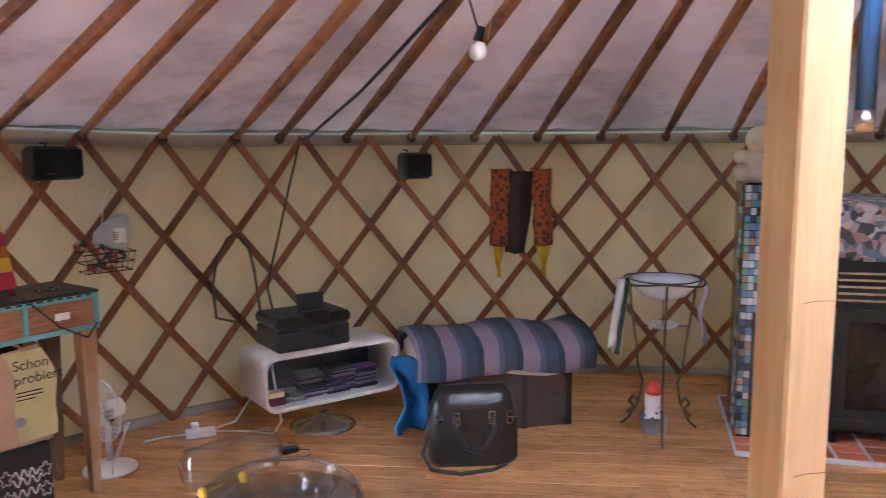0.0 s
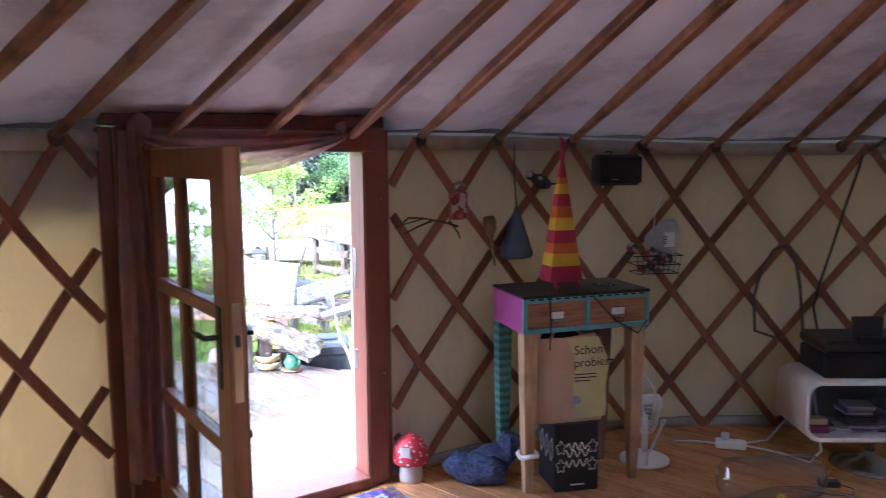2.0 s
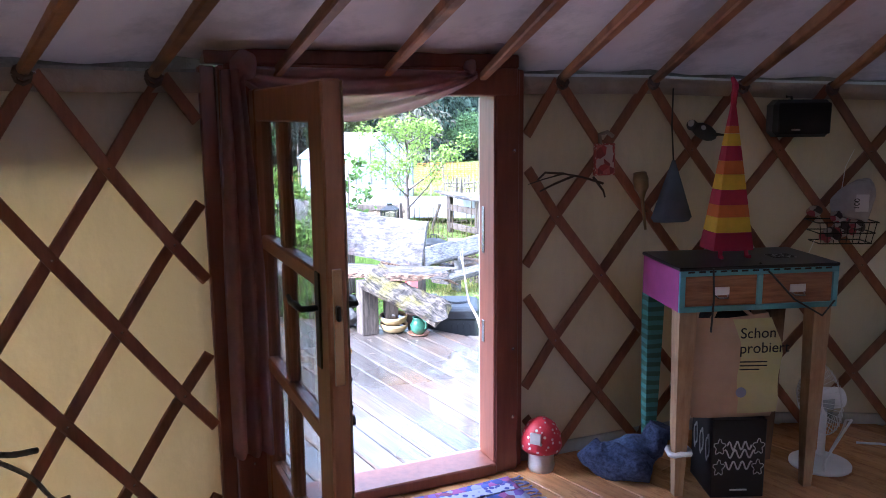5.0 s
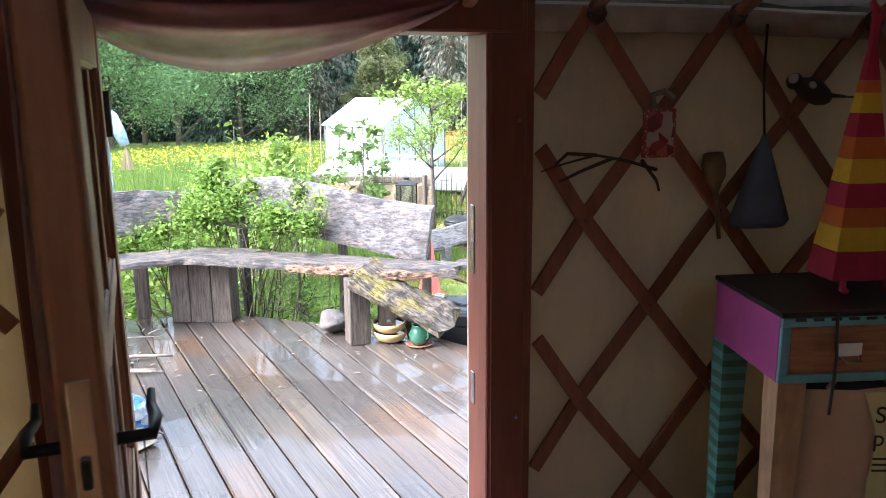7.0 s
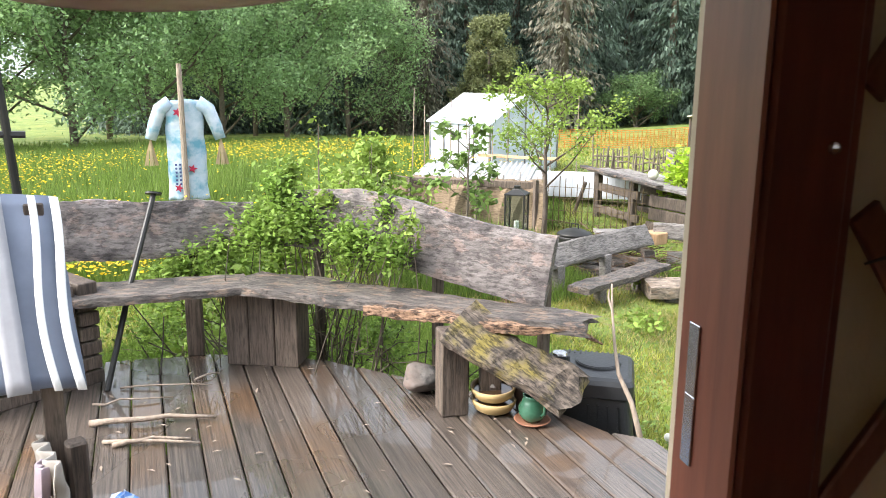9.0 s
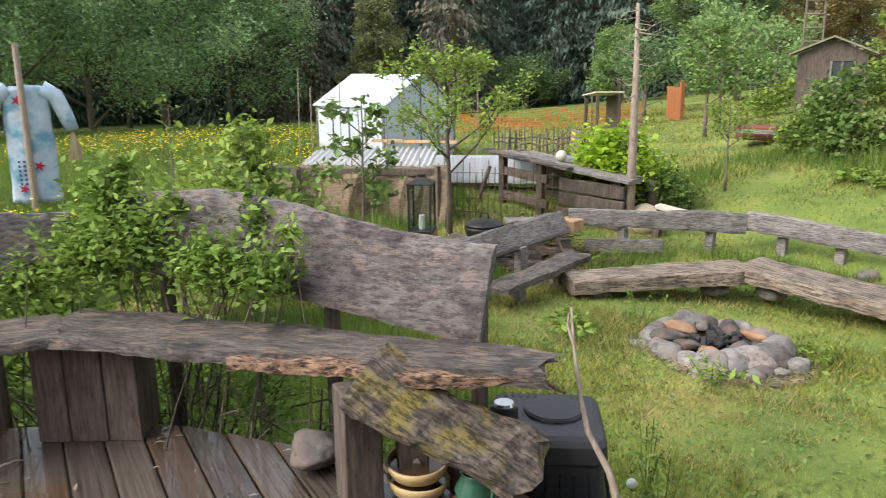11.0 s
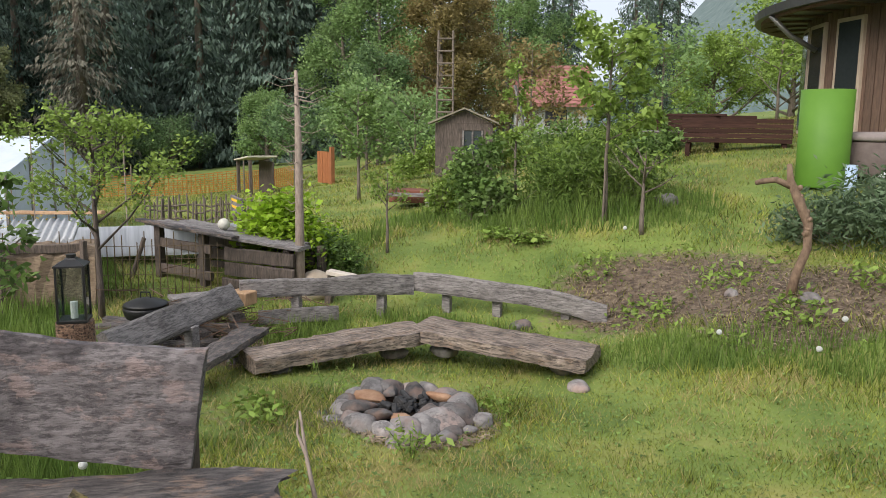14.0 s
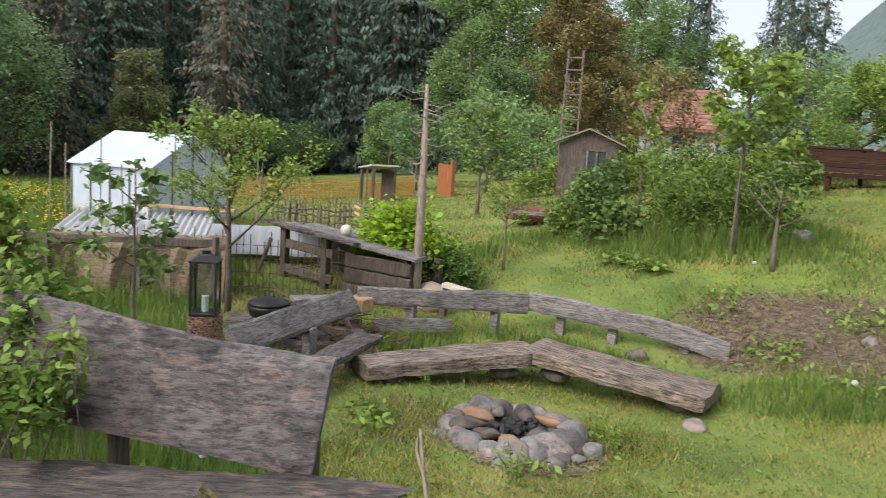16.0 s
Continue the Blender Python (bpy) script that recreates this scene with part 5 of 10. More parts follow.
def console_table():
    m = pose(-1.965, 3.01, 0, 0, 0, 54)
    t = thing("console_table", m, "narrow painted table with two drawers on wooden legs", "table")
    W, D, z0, z1 = 0.64, 0.36, 0.79, 0.955
    part("top", block((-0.015, -0.012, z1), (W + 0.015, D + 0.01, z1 + 0.014), 0.003), plain("black_top", (0.02, 0.02, 0.02), 0.35), t, "black table top")
    part("side_panel", block((-0.012, 0, z0), (0.006, D, z1), 0.002), MAGENTA, t, "magenta painted side")
    part("side_panel", block((W - 0.006, 0, z0), (W + 0.012, D, z1), 0.002), TURQ, t)
    part("back_panel", block((0.006, D - 0.015, z0), (W - 0.006, D, z1), 0.002), LEGD, t)
    part("bottom_panel", block((0.006, 0.02, z0), (W - 0.006, D - 0.015, z0 + 0.012), 0.002), LEGD, t)
    for lo, hi in (((-0.012, -0.012, z0), (W + 0.012, -0.001, z0 + 0.022)), ((-0.012, -0.012, z1 - 0.022), (W + 0.012, -0.001, z1)), ((-0.012, -0.012, z0 + 0.022), (0.012, -0.001, z1 - 0.022)), ((W - 0.012, -0.012, z0 + 0.022), (W + 0.012, -0.001, z1 - 0.022)), ((W / 2 - 0.012, -0.012, z0 + 0.022), (W / 2 + 0.012, -0.001, z1 - 0.022))):
        part("frame", block(lo, hi, 0.002), TURQ, t, "turquoise painted front frame")
    for k in range(14):
        part("trim", block((0.02 + k * 0.044, -0.014, z1 - 0.008), (0.046 + k * 0.044, -0.0115, z1 - 0.001), 0), INK, t)
    for x0, x1 in ((0.013, W / 2 - 0.013), (W / 2 + 0.013, W - 0.013)):
        d = part("drawer", block((x0, -0.008, z0 + 0.023), (x1, 0.25, z1 - 0.023), 0.002), DRAWER, t, "brown grained drawer")
        c = (x0 + x1) / 2
        part("label_holder", block((c - 0.034, -0.012, z0 + 0.065), (c + 0.034, -0.008, z0 + 0.098), 0.002), WHITEP, d, "white label holder")
        part("pull", tube([(c - 0.028, -0.010, z0 + 0.066), (c - 0.02, -0.03, z0 + 0.058), (c + 0.02, -0.03, z0 + 0.058), (c + 0.028, -0.010, z0 + 0.066)], 0.004, 6), CHROME, d)
    stripes = banded("striped_leg_paint", [(0, (0.10, 0.30, 0.28)), (0.5, (0.06, 0.16, 0.12))], 24, 2)
    for x, y, mt, lb in ((0.04, 0.05, LEGW, "raw wooden leg"), (W - 0.03, 0.05, LEGW, "raw wooden leg"), (0.025, D - 0.03, stripes, "green and teal striped leg"), (W - 0.06, D - 0.04, LEGD, "dark brown leg")):
        part("leg", loops(bmesh.new(), [[Vector((x + sx * r, y + sy * r, z)) for sx, sy in ((-1, -1), (1, -1), (1, 1), (-1, 1))] for z, r in ((0, 0.018), (0.3, 0.028), (0.72, 0.036), (z0 + 0.001, 0.036))]), mt, t, lb)
    part("knot", tube([(0.04 + 0.045 * math.cos(a), 0.05 + 0.045 * math.sin(a), 0.19 + 0.006 * math.sin(3 * a)) for a in np.linspace(0, 6.28, 12)], 0.012, 6), WHITEP, t, "white rag tied round a leg", True)
    part("cable", tube([(0.12, -0.016, z1 + 0.01), (0.125, -0.022, z0 + 0.06), (0.12, -0.02, z0 - 0.08)], 0.004, 6), BLACKP, t, "black cord")
    part("cable", tube([(0.33, 0.02, z1 + 0.018), (0.36, -0.02, z1 - 0.02), (0.46, -0.025, z0 + 0.04), (0.58, -0.03, z0 - 0.03), (0.63, -0.028, z0 + 0.03)], 0.004, 6), BLACKP, t, "black cord")
    tagged(part("leaflet", block((0.45, 0.12, z1 + 0.0145), (0.55, 0.20, z1 + 0.017), 0.001), speckled("leaflet_print", (0.05, 0.05, 0.06), (0.5, 0.5, 0.5), 60), None, "small printed leaflet lying on the table", m=m), category="leaflet")
    # striped cone of cloth on the table
    h = thing("striped_cone", m @ Matrix.Translation((0.29, 0.22, z1 + 0.014)), "tall pointed cone of red, orange and yellow striped cloth", "decoration")
    cols = [RED, YELLOW, ORANGE, RED, YELLOW, ORANGE, RED, YELLOW, ORANGE, RED]
    z, hs = 0.03, [0.075, 0.062, 0.05, 0.062, 0.062, 0.055, 0.06, 0.05, 0.03, 0.10]
    rad = lambda q: 0.078 * (1 - (q - 0.03) / 0.59) + 0.009
    for c, dz in zip(cols, hs):
        a, b = rad(z), rad(z + dz)
        part("band", loops(bmesh.new(), [[Vector((sx * r, sy * r * 0.75, q)) for sx, sy in ((-1, -1), (0, -1.12), (1, -1), (1.05, 0), (1, 1), (0, 1.1), (-1, 1), (-1.05, 0))] for q, r in ((z, a), (z + dz * 0.97, b))]), c, h)
        z += dz
    for x in (-0.055, 0.055):
        part("foot", tube([(x, -0.06, 0.035), (x * 1.05, -0.065, 0.005), (x * 1.1, -0.085, 0.007)], 0.009, 6), RED, h)
    part("tassel", tube([(0, 0, 0.62), (0.005, 0, 0.70), (0.0, 0.02, 0.73)], [0.012, 0.014, 0.008], 6), RED, h)


console_table()


def carton_and_bag():
    t = thing("carton", pose(-1.87, 3.14, 0, 0, 0, 48), "black carton with white ornamental print, on the floor", "box")
    part("body", block((0, 0, 0), (0.22, 0.24, 0.335), 0.003), plain("black_card", (0.018, 0.018, 0.02), 0.5), t)
    for i, (z, w, y) in enumerate(((0.225, 0.10, 0), (0.19, 0.12, 0), (0.14, 0.11, 0))):
        pts = [(0.11 - w / 2 + w * s, -0.0015, z + 0.018 * math.sin(s * 19 + i)) for s in np.linspace(0, 1, 26)]
        part("print_line", tube(pts, 0.0035, 5), WHITEINK, t, "white curly print", True)
    for x in (0.03, 0.19):
        for z in (0.13, 0.22):
            part("ornament", tube([(x + 0.02 * math.cos(a) * (1 + 0.3 * math.sin(5 * a)), -0.001, z + 0.028 * math.sin(a) * (1 + 0.3 * math.sin(5 * a))) for a in np.linspace(0, 6.28, 24)], 0.002, 5), WHITEINK, t, "white round ornament")
    for y in (0.05, 0.12, 0.19):
        part("ornament", tube([(-0.001, y + 0.02 * math.cos(a), 0.2 + 0.05 * math.sin(a) * (1 + 0.3 * math.sin(4 * a))) for a in np.linspace(0, 6.28, 20)], 0.0025, 5), WHITEINK, t)
    part("print_bar", block((0.08, -0.0015, 0.03), (0.15, 0, 0.037), 0), WHITEINK, t)
    b = thing("paper_bag", pose(-1.96, 3.10, 0.336, 0, 0, 48), "crumpled kraft and yellow printed paper bag standing on a carton", "bag")

    def side(z):
        return 0.02 * math.sin(z * 9) + 0.012 * math.sin(z * 23 + 1)
    rings = []
    for z in np.linspace(0, 0.43, 10):
        k = 1.0 + 0.07 * math.sin(z * 8)
        ring = []
        for x, y in ((0, 0), (0.08, -0.008), (0.16, -0.012), (0.24, -0.008), (0.33, 0), (0.33, 0.09), (0.32, 0.18), (0.22, 0.185), (0.1, 0.185), (0, 0.18), (0.01, 0.09)):
            tilt = -0.05 * (0.33 - x) if z > 0.4 else 0
            ring.append(Vector((0.165 + (x - 0.165) * k + side(z), y * k, z + tilt)) + wob((x, y, z), 0.012, 8, 2))
        rings.append(ring)
    bm = loops(bmesh.new(), rings, True, False)
    ob = part("body", bm, PAPER, b, "brown crumpled paper", True)
    pr = [[Vector((0.165 + side(z) + 0.01, -0.022, z)) + wob((0.16, 0, z), 0.004, 8, 2), Vector((0.25 + side(z), -0.020, z)), Vector((0.338 * (1.0 + 0.03 * math.sin(z * 8)) + side(z), -0.008, z))] for z in np.linspace(0.02, 0.415, 9)]
    part("print_panel", loops(bmesh.new(), pr, False, False), PAPERY, b, "yellow-green printed front", True)
    text_part("lettering", "Schon\nprobiert", 0.062, Matrix.Translation((0.185, -0.026, 0.335)) @ pose(0, 0, 0, 90, 0, 4), INK, b, "black printed words")
    for k in range(3):
        part("print_bar", block((0.19, -0.0262, 0.235 - k * 0.016), (0.30 - 0.03 * (k == 2), -0.0245, 0.24 - k * 0.016), 0), INK, b)
    part("flower_print", cyl(0.022, 0.022, 0.0015, Matrix.Translation((0.20, -0.0255, 0.11)) @ pose(0, 0, 0, 90, 0, 0), 12), plain("blue_print", (0.30, 0.33, 0.5)), b)
    part("handle", tube([(0.08, 0.01, 0.41), (0.1, 0.0, 0.46), (0.18, 0.0, 0.47), (0.24, 0.01, 0.42)], 0.008, 6), PAPER, b)
    part("content", stone_mesh(0.1, 1.2, 0.7, 0.5, 3.3), plain("dark_cloth", (0.03, 0.03, 0.03), 0.9), b, "dark cloth inside", m=Matrix.Translation((0.18, 0.1, 0.40)))


carton_and_bag()


def fan():
    t = thing("table_fan", pose(-1.68, 3.78, 0, 0, 0, -38), "white desk fan with a round wire cage on the floor", "fan")
    part("base", lathe([(0.13, 0), (0.13, 0.012), (0.09, 0.03), (0.03, 0.045), (0.02, 0.05)], 24), WHITEP, t, smooth=True)
    part("pole", cyl(0.017, 0.014, 0.22, Matrix.Translation((0, 0, 0.045)), 12), WHITEP, t, smooth=True)
    part("motor", lathe([(0.02, -0.06), (0.045, -0.045), (0.05, 0.03), (0.02, 0.05)], 16, Matrix.Translation((0, 0.03, 0.31)) @ pose(0, 0, 0, 90, 0, 0)), WHITEP, t, smooth=True)
    for k in range(3):
        bl = part("blade", loops(bmesh.new(), [[Vector((r * math.cos(a + d), -0.04 + 0.02 * d, r * math.sin(a + d))) for d in (-0.35 * (r / 0.13) ** 0.4, 0, 0.35 * (r / 0.13) ** 0.4)] for r in (0.02, 0.06, 0.1, 0.135) for a in [k * 2.094]], False, False), glass_mat("blade_plastic", (0.8, 0.88, 0.9), 0.2, 0.7), t, "pale translucent blade")
        bl.location.z = 0.31
    bm = bmesh.new()
    for k in range(36):
        a = 2 * math.pi * k / 36
        c, s = math.cos(a), math.sin(a)
        tube([(0.025 * c, -0.075, 0.31 + 0.025 * s), (0.10 * c, -0.07, 0.31 + 0.10 * s), (0.155 * c, -0.03, 0.31 + 0.155 * s), (0.155 * c, -0.01, 0.31 + 0.155 * s), (0.08 * c, 0.03, 0.31 + 0.08 * s)], 0.0014, 4, bm)
    for r, y in ((0.157, -0.02), (0.10, -0.072)):
        tube([(r * math.cos(a), y, 0.31 + r * math.sin(a)) for a in np.linspace(0, 6.283, 33)], 0.003, 5, bm)
    part("cage", bm, WHITEP, t)
    part("cap", cyl(0.03, 0.028, 0.008, Matrix.Translation((0, -0.074, 0.31)) @ pose(0, 0, 0, 90, 0, 0), 16), plain("grey_cap", (0.3, 0.3, 0.3)), t)
    part("cord", tube([(0.03, 0.02, 0.06), (0.1, 0.03, 0.2), (0.16, 0, 0.27), (0.2, 0, 0.29), (0.12, -0.05, 0.08), (0.13, -0.06, 0.03)], 0.005, 6), WHITEP, t, smooth=True)


fan()


def tv_shelf():
    m = pose(-0.60, 4.24, 0, 0, 0, 35)
    t = thing("pedestal_shelf", m, "white rounded shelf unit open at the front, on a chrome pedestal", "shelf")
    W, D, z0, z1, th, rc = 0.84, 0.36, 0.19, 0.50, 0.022, 0.075

    def rr(w, h, r):
        pts = []
        for cx, cz, a0 in ((w / 2 - r, h / 2 - r, 0), (-w / 2 + r, h / 2 - r, 90), (-w / 2 + r, -h / 2 + r, 180), (w / 2 - r, -h / 2 + r, 270)):
            pts += [(cx + r * math.cos(radians(a0 + k * 15)), cz + r * math.sin(radians(a0 + k * 15))) for k in range(7)]
        return pts
    o, i = rr(W, z1 - z0, rc), rr(W - 2 * th, z1 - z0 - 2 * th, rc - 0.015)
    zc = (z0 + z1) / 2
    rings = [[Vector((x, 0.0, zc + z)) for x, z in i], [Vector((x, -0.006, zc + z)) for x, z in rr(W - th, z1 - z0 - th, rc - 0.008)], [Vector((x, 0.0, zc + z)) for x, z in o], [Vector((x, D, zc + z)) for x, z in o], [Vector((x, D, zc + z)) for x, z in i], [Vector((x, 0.0, zc + z)) for x, z in i]]
    part("shell", loops(bmesh.new(), rings, True, False), WHITEP, t, "glossy white shell", True)
    part("back_panel", prism([(x, zc + z) for x, z in i], 0.006, Matrix.Translation((0, D - 0.02, 0))), plain("grey_back", (0.2, 0.2, 0.22)), t, "dark back panel")
    part("column", cyl(0.022, 0.022, z0 - 0.03, Matrix.Translation((0, D / 2, 0.03)), 16), CHROME, t, smooth=True)
    part("foot", lathe([(0.19, 0), (0.19, 0.006), (0.15, 0.018), (0.07, 0.04), (0.025, 0.07), (0.022, 0.08)], 32, Matrix.Translation((0, D / 2, 0))), CHROME, t, "round chrome trumpet foot", True)
    rng = np.random.default_rng(3)
    cds = patches("case_colours", [(0.05, 0.05, 0.06), (0.3, 0.3, 0.32), (0.4, 0.38, 0.34), (0.12, 0.05, 0.14), (0.05, 0.1, 0.25), (0.02, 0.02, 0.02), (0.25, 0.2, 0.18)], 1, 0.3, True)
    base = None
    for x, n in ((-0.30, 4), (-0.10, 12), (0.05, 7), (0.09, 14), (0.24, 11), (-0.22, 2)):
        z = z0 + th + 0.001
        for k in range(n):
            mm = m @ Matrix.Translation((x + rng.uniform(-0.012, 0.012), 0.08 + rng.uniform(-0.02, 0.03), z)) @ pose(0, 0, 0, 0, 0, rng.uniform(-7, 7))
            if base is None:
                base = part("disc_case", block((-0.07, 0, 0), (0.07, 0.12, 0.0095), 0.001), cds)
                base.matrix_world = mm
                tagged(base, "flat plastic disc case in a stack on the shelf", "disc case", "disc cases on the shelf")
            else:
                copy_thing(base, mm)
            z += 0.0105
    tagged(part("small_box", block((-0.38, 0.06, z0 + th + 0.001), (-0.27, 0.14, z0 + th + 0.045), 0.003), plain("plum_card", (0.20, 0.04, 0.10)), None, "small plum-coloured box with a cream lid", m=m), category="box")
    tagged(part("small_box", block((-0.37, 0.06, z0 + th + 0.046), (-0.28, 0.13, z0 + th + 0.075), 0.003), plain("cream_card", (0.6, 0.45, 0.25)), None, "small cream box on a plum one", m=m), category="box")
    p = thing("printer", m @ Matrix.Translation((-0.10, 0.04, z1 + 0.001)), "black inkjet printer with a raised paper tray", "printer")
    part("body", block((-0.22, 0, 0), (0.22, 0.30, 0.12), 0.012), BLACKP, p)
    part("front_panel", block((-0.20, -0.006, 0.015), (0.20, 0.0, 0.10), 0.003), BLACKP, p)
    part("scanner_lid", block((-0.225, -0.012, 0.125), (0.225, 0.305, 0.19), 0.018), BLACKP, p, "dark scanner lid")
    part("control_panel", block((-0.08, -0.03, 0.175), (0.08, 0.02, 0.215), 0.008), BLACKM, p)
    part("tray", block((-0.09, 0.02, 0.19), (0.07, 0.035, 0.31), 0.006), BLACKP, p, "upright black paper tray")
    part("button", cyl(0.010, 0.010, 0.004, Matrix.Translation((0.10, -0.006, 0.06)) @ pose(0, 0, 0, 90, 0, 0), 12), CHROME, p)


tv_shelf()


def chest_and_bedding():
    m = pose(0.73, 4.38, 0, 0, 0, 194)
    t = thing("travel_chest", m, "dark brown wooden travel chest with straps, on the floor", "chest")
    brown = mat("brown_chest", (0.055, 0.035, 0.026), (0.085, 0.058, 0.042), 8, rough=0.55, bump=0.2)
    part("body", block((0, -0.46, 0), (0.84, 0, 0.33), 0.006), brown, t)
    for x in (0.0, 0.27, 0.60, 0.81):
        part("strap", block((x - 0.004, 0.001, 0.0), (x + 0.034, 0.006, 0.33), 0.002), LEATHER, t)
    for x in (0.02, 0.82):
        for z in (0.03, 0.30):
            part("corner", ball(0.03, Matrix.Translation((x, -0.005, z)) @ Matrix.Diagonal((1, 0.4, 1, 1)), 10), BLACKM, t)
    b = thing("bedding", m, "folded lilac and teal striped duvet lying on a chest", "bedding")
    stripes = banded("striped_cloth", [(0, (0.24, 0.19, 0.24)), (0.40, (0.03, 0.045, 0.07)), (0.56, (0.05, 0.075, 0.10)), (0.86, (0.10, 0.10, 0.17))], 4.4, 0)

    def fold(u, v):
        a = v * math.pi * 1.25 - 0.5
        x = -0.13 + u * 1.05
        y = -0.23 + 0.30 * math.cos(a) + 0.03 * math.sin(u * 9)
        z = 0.44 + 0.125 * math.sin(a) + 0.012 * math.sin(u * 13 + v * 4)
        if v < 0.15:
            z -= (0.15 - v) * 0.9
        return Vector((x, y, max(z, 0.335))) + wob((x, y, z), 0.014, 6, 1)
    sheet(fold, 40, 22, 0.03, stripes, "cover", b, "striped woven cover")
    part("filling", block((-0.10, -0.48, 0.336), (0.89, 0.03, 0.50), 0.05), plain("cream_linen", (0.62, 0.52, 0.42), 0.9), b, "cream linen showing at the front edge")

    def edge(u, v):
        x = -0.12 + 0.85 * u
        return Vector((x, 0.045 + 0.02 * math.sin(u * 7), 0.40 - 0.05 * v - 0.03 * math.sin(u * 5))) + wob((x, v, 0), 0.01, 7, 3)
    sheet(edge, 20, 4, 0.012, plain("cream_sheet", (0.6, 0.5, 0.4), 0.9), "sheet_edge", b)
    s = thing("sleeping_bag", m, "bright blue quilted cloth hanging beside a chest to the floor", "cloth")

    def hang(u, v):
        return Vector((0.82 + 0.18 * u + 0.03 * math.sin(v * 8), -0.10 + 0.14 * math.sin(u * 5 + v * 3) * 0.6, 0.42 * (1 - v) + 0.02)) + wob((u, v, 0), 0.03, 4, 5)
    sheet(hang, 14, 20, 0.015, mat("blue_nylon", (0.02, 0.10, 0.26), (0.03, 0.24, 0.52), 3, rough=0.45, bump=0.2), "cloth", s)


chest_and_bedding()


def handbag():
    t = thing("handbag", pose(0.14, 3.88, 0, 0, 0, 6), "black glossy leather handbag with buckles and a long strap", "handbag")
    rings = []
    for z, k, d in ((0.0, 0.96, 1.0), (0.03, 1.03, 1.06), (0.14, 1.05, 1.08), (0.26, 0.99, 0.95), (0.36, 0.86, 0.65), (0.40, 0.72, 0.28)):
        rings.append([Vector((0.225 * k * math.copysign(abs(math.cos(a)) ** 0.45, math.cos(a)), 0.095 * d * math.copysign(abs(math.sin(a)) ** 0.6, math.sin(a)), z)) + wob((math.cos(a), math.sin(a), z * 5), 0.012, 2.2, 4) for a in np.linspace(0, 6.283, 29)[:-1]])
    part("body", loops(bmesh.new(), rings), LEATHER, t, smooth=True)
    for y in (-0.09, 0.06):
        part("handle", tube([(-0.10, y, 0.24), (-0.095, y - 0.045, 0.20), (-0.05, y - 0.06, 0.12), (0.0, y - 0.062, 0.10), (0.05, y - 0.06, 0.12), (0.095, y - 0.045, 0.20), (0.10, y, 0.24)] if y < 0 else [(-0.1, y, 0.25), (-0.09, y, 0.36), (0, y, 0.39), (0.09, y, 0.36), (0.1, y, 0.25)], 0.010, 8), LEATHER, t, smooth=True)
    for x in (-0.17, -0.09, 0.09, 0.18):
        for z in (0.24, 0.265):
            part("buckle", tube([(x + 0.014 * c, -0.104 + (0.0 if z < 0.25 else 0.012), z + 0.016 * s) for c, s in ((-1, -1), (1, -1), (1, 1), (-1, 1), (-1, -1))], 0.004, 6), CHROME, t, "chrome buckle")
    part("side_tab", block((0.195, -0.08, 0.05), (0.225, -0.06, 0.24), 0.006), LEATHER, t)
    part("strap", tube([(-0.21, -0.02, 0.2), (-0.26, -0.06, 0.06), (-0.22, -0.14, 0.012), (-0.08, -0.20, 0.010), (0.08, -0.17, 0.010), (0.16, -0.11, 0.010)], 0.011, 6), LEATHER, t, "long strap on the floor", True)


handbag()


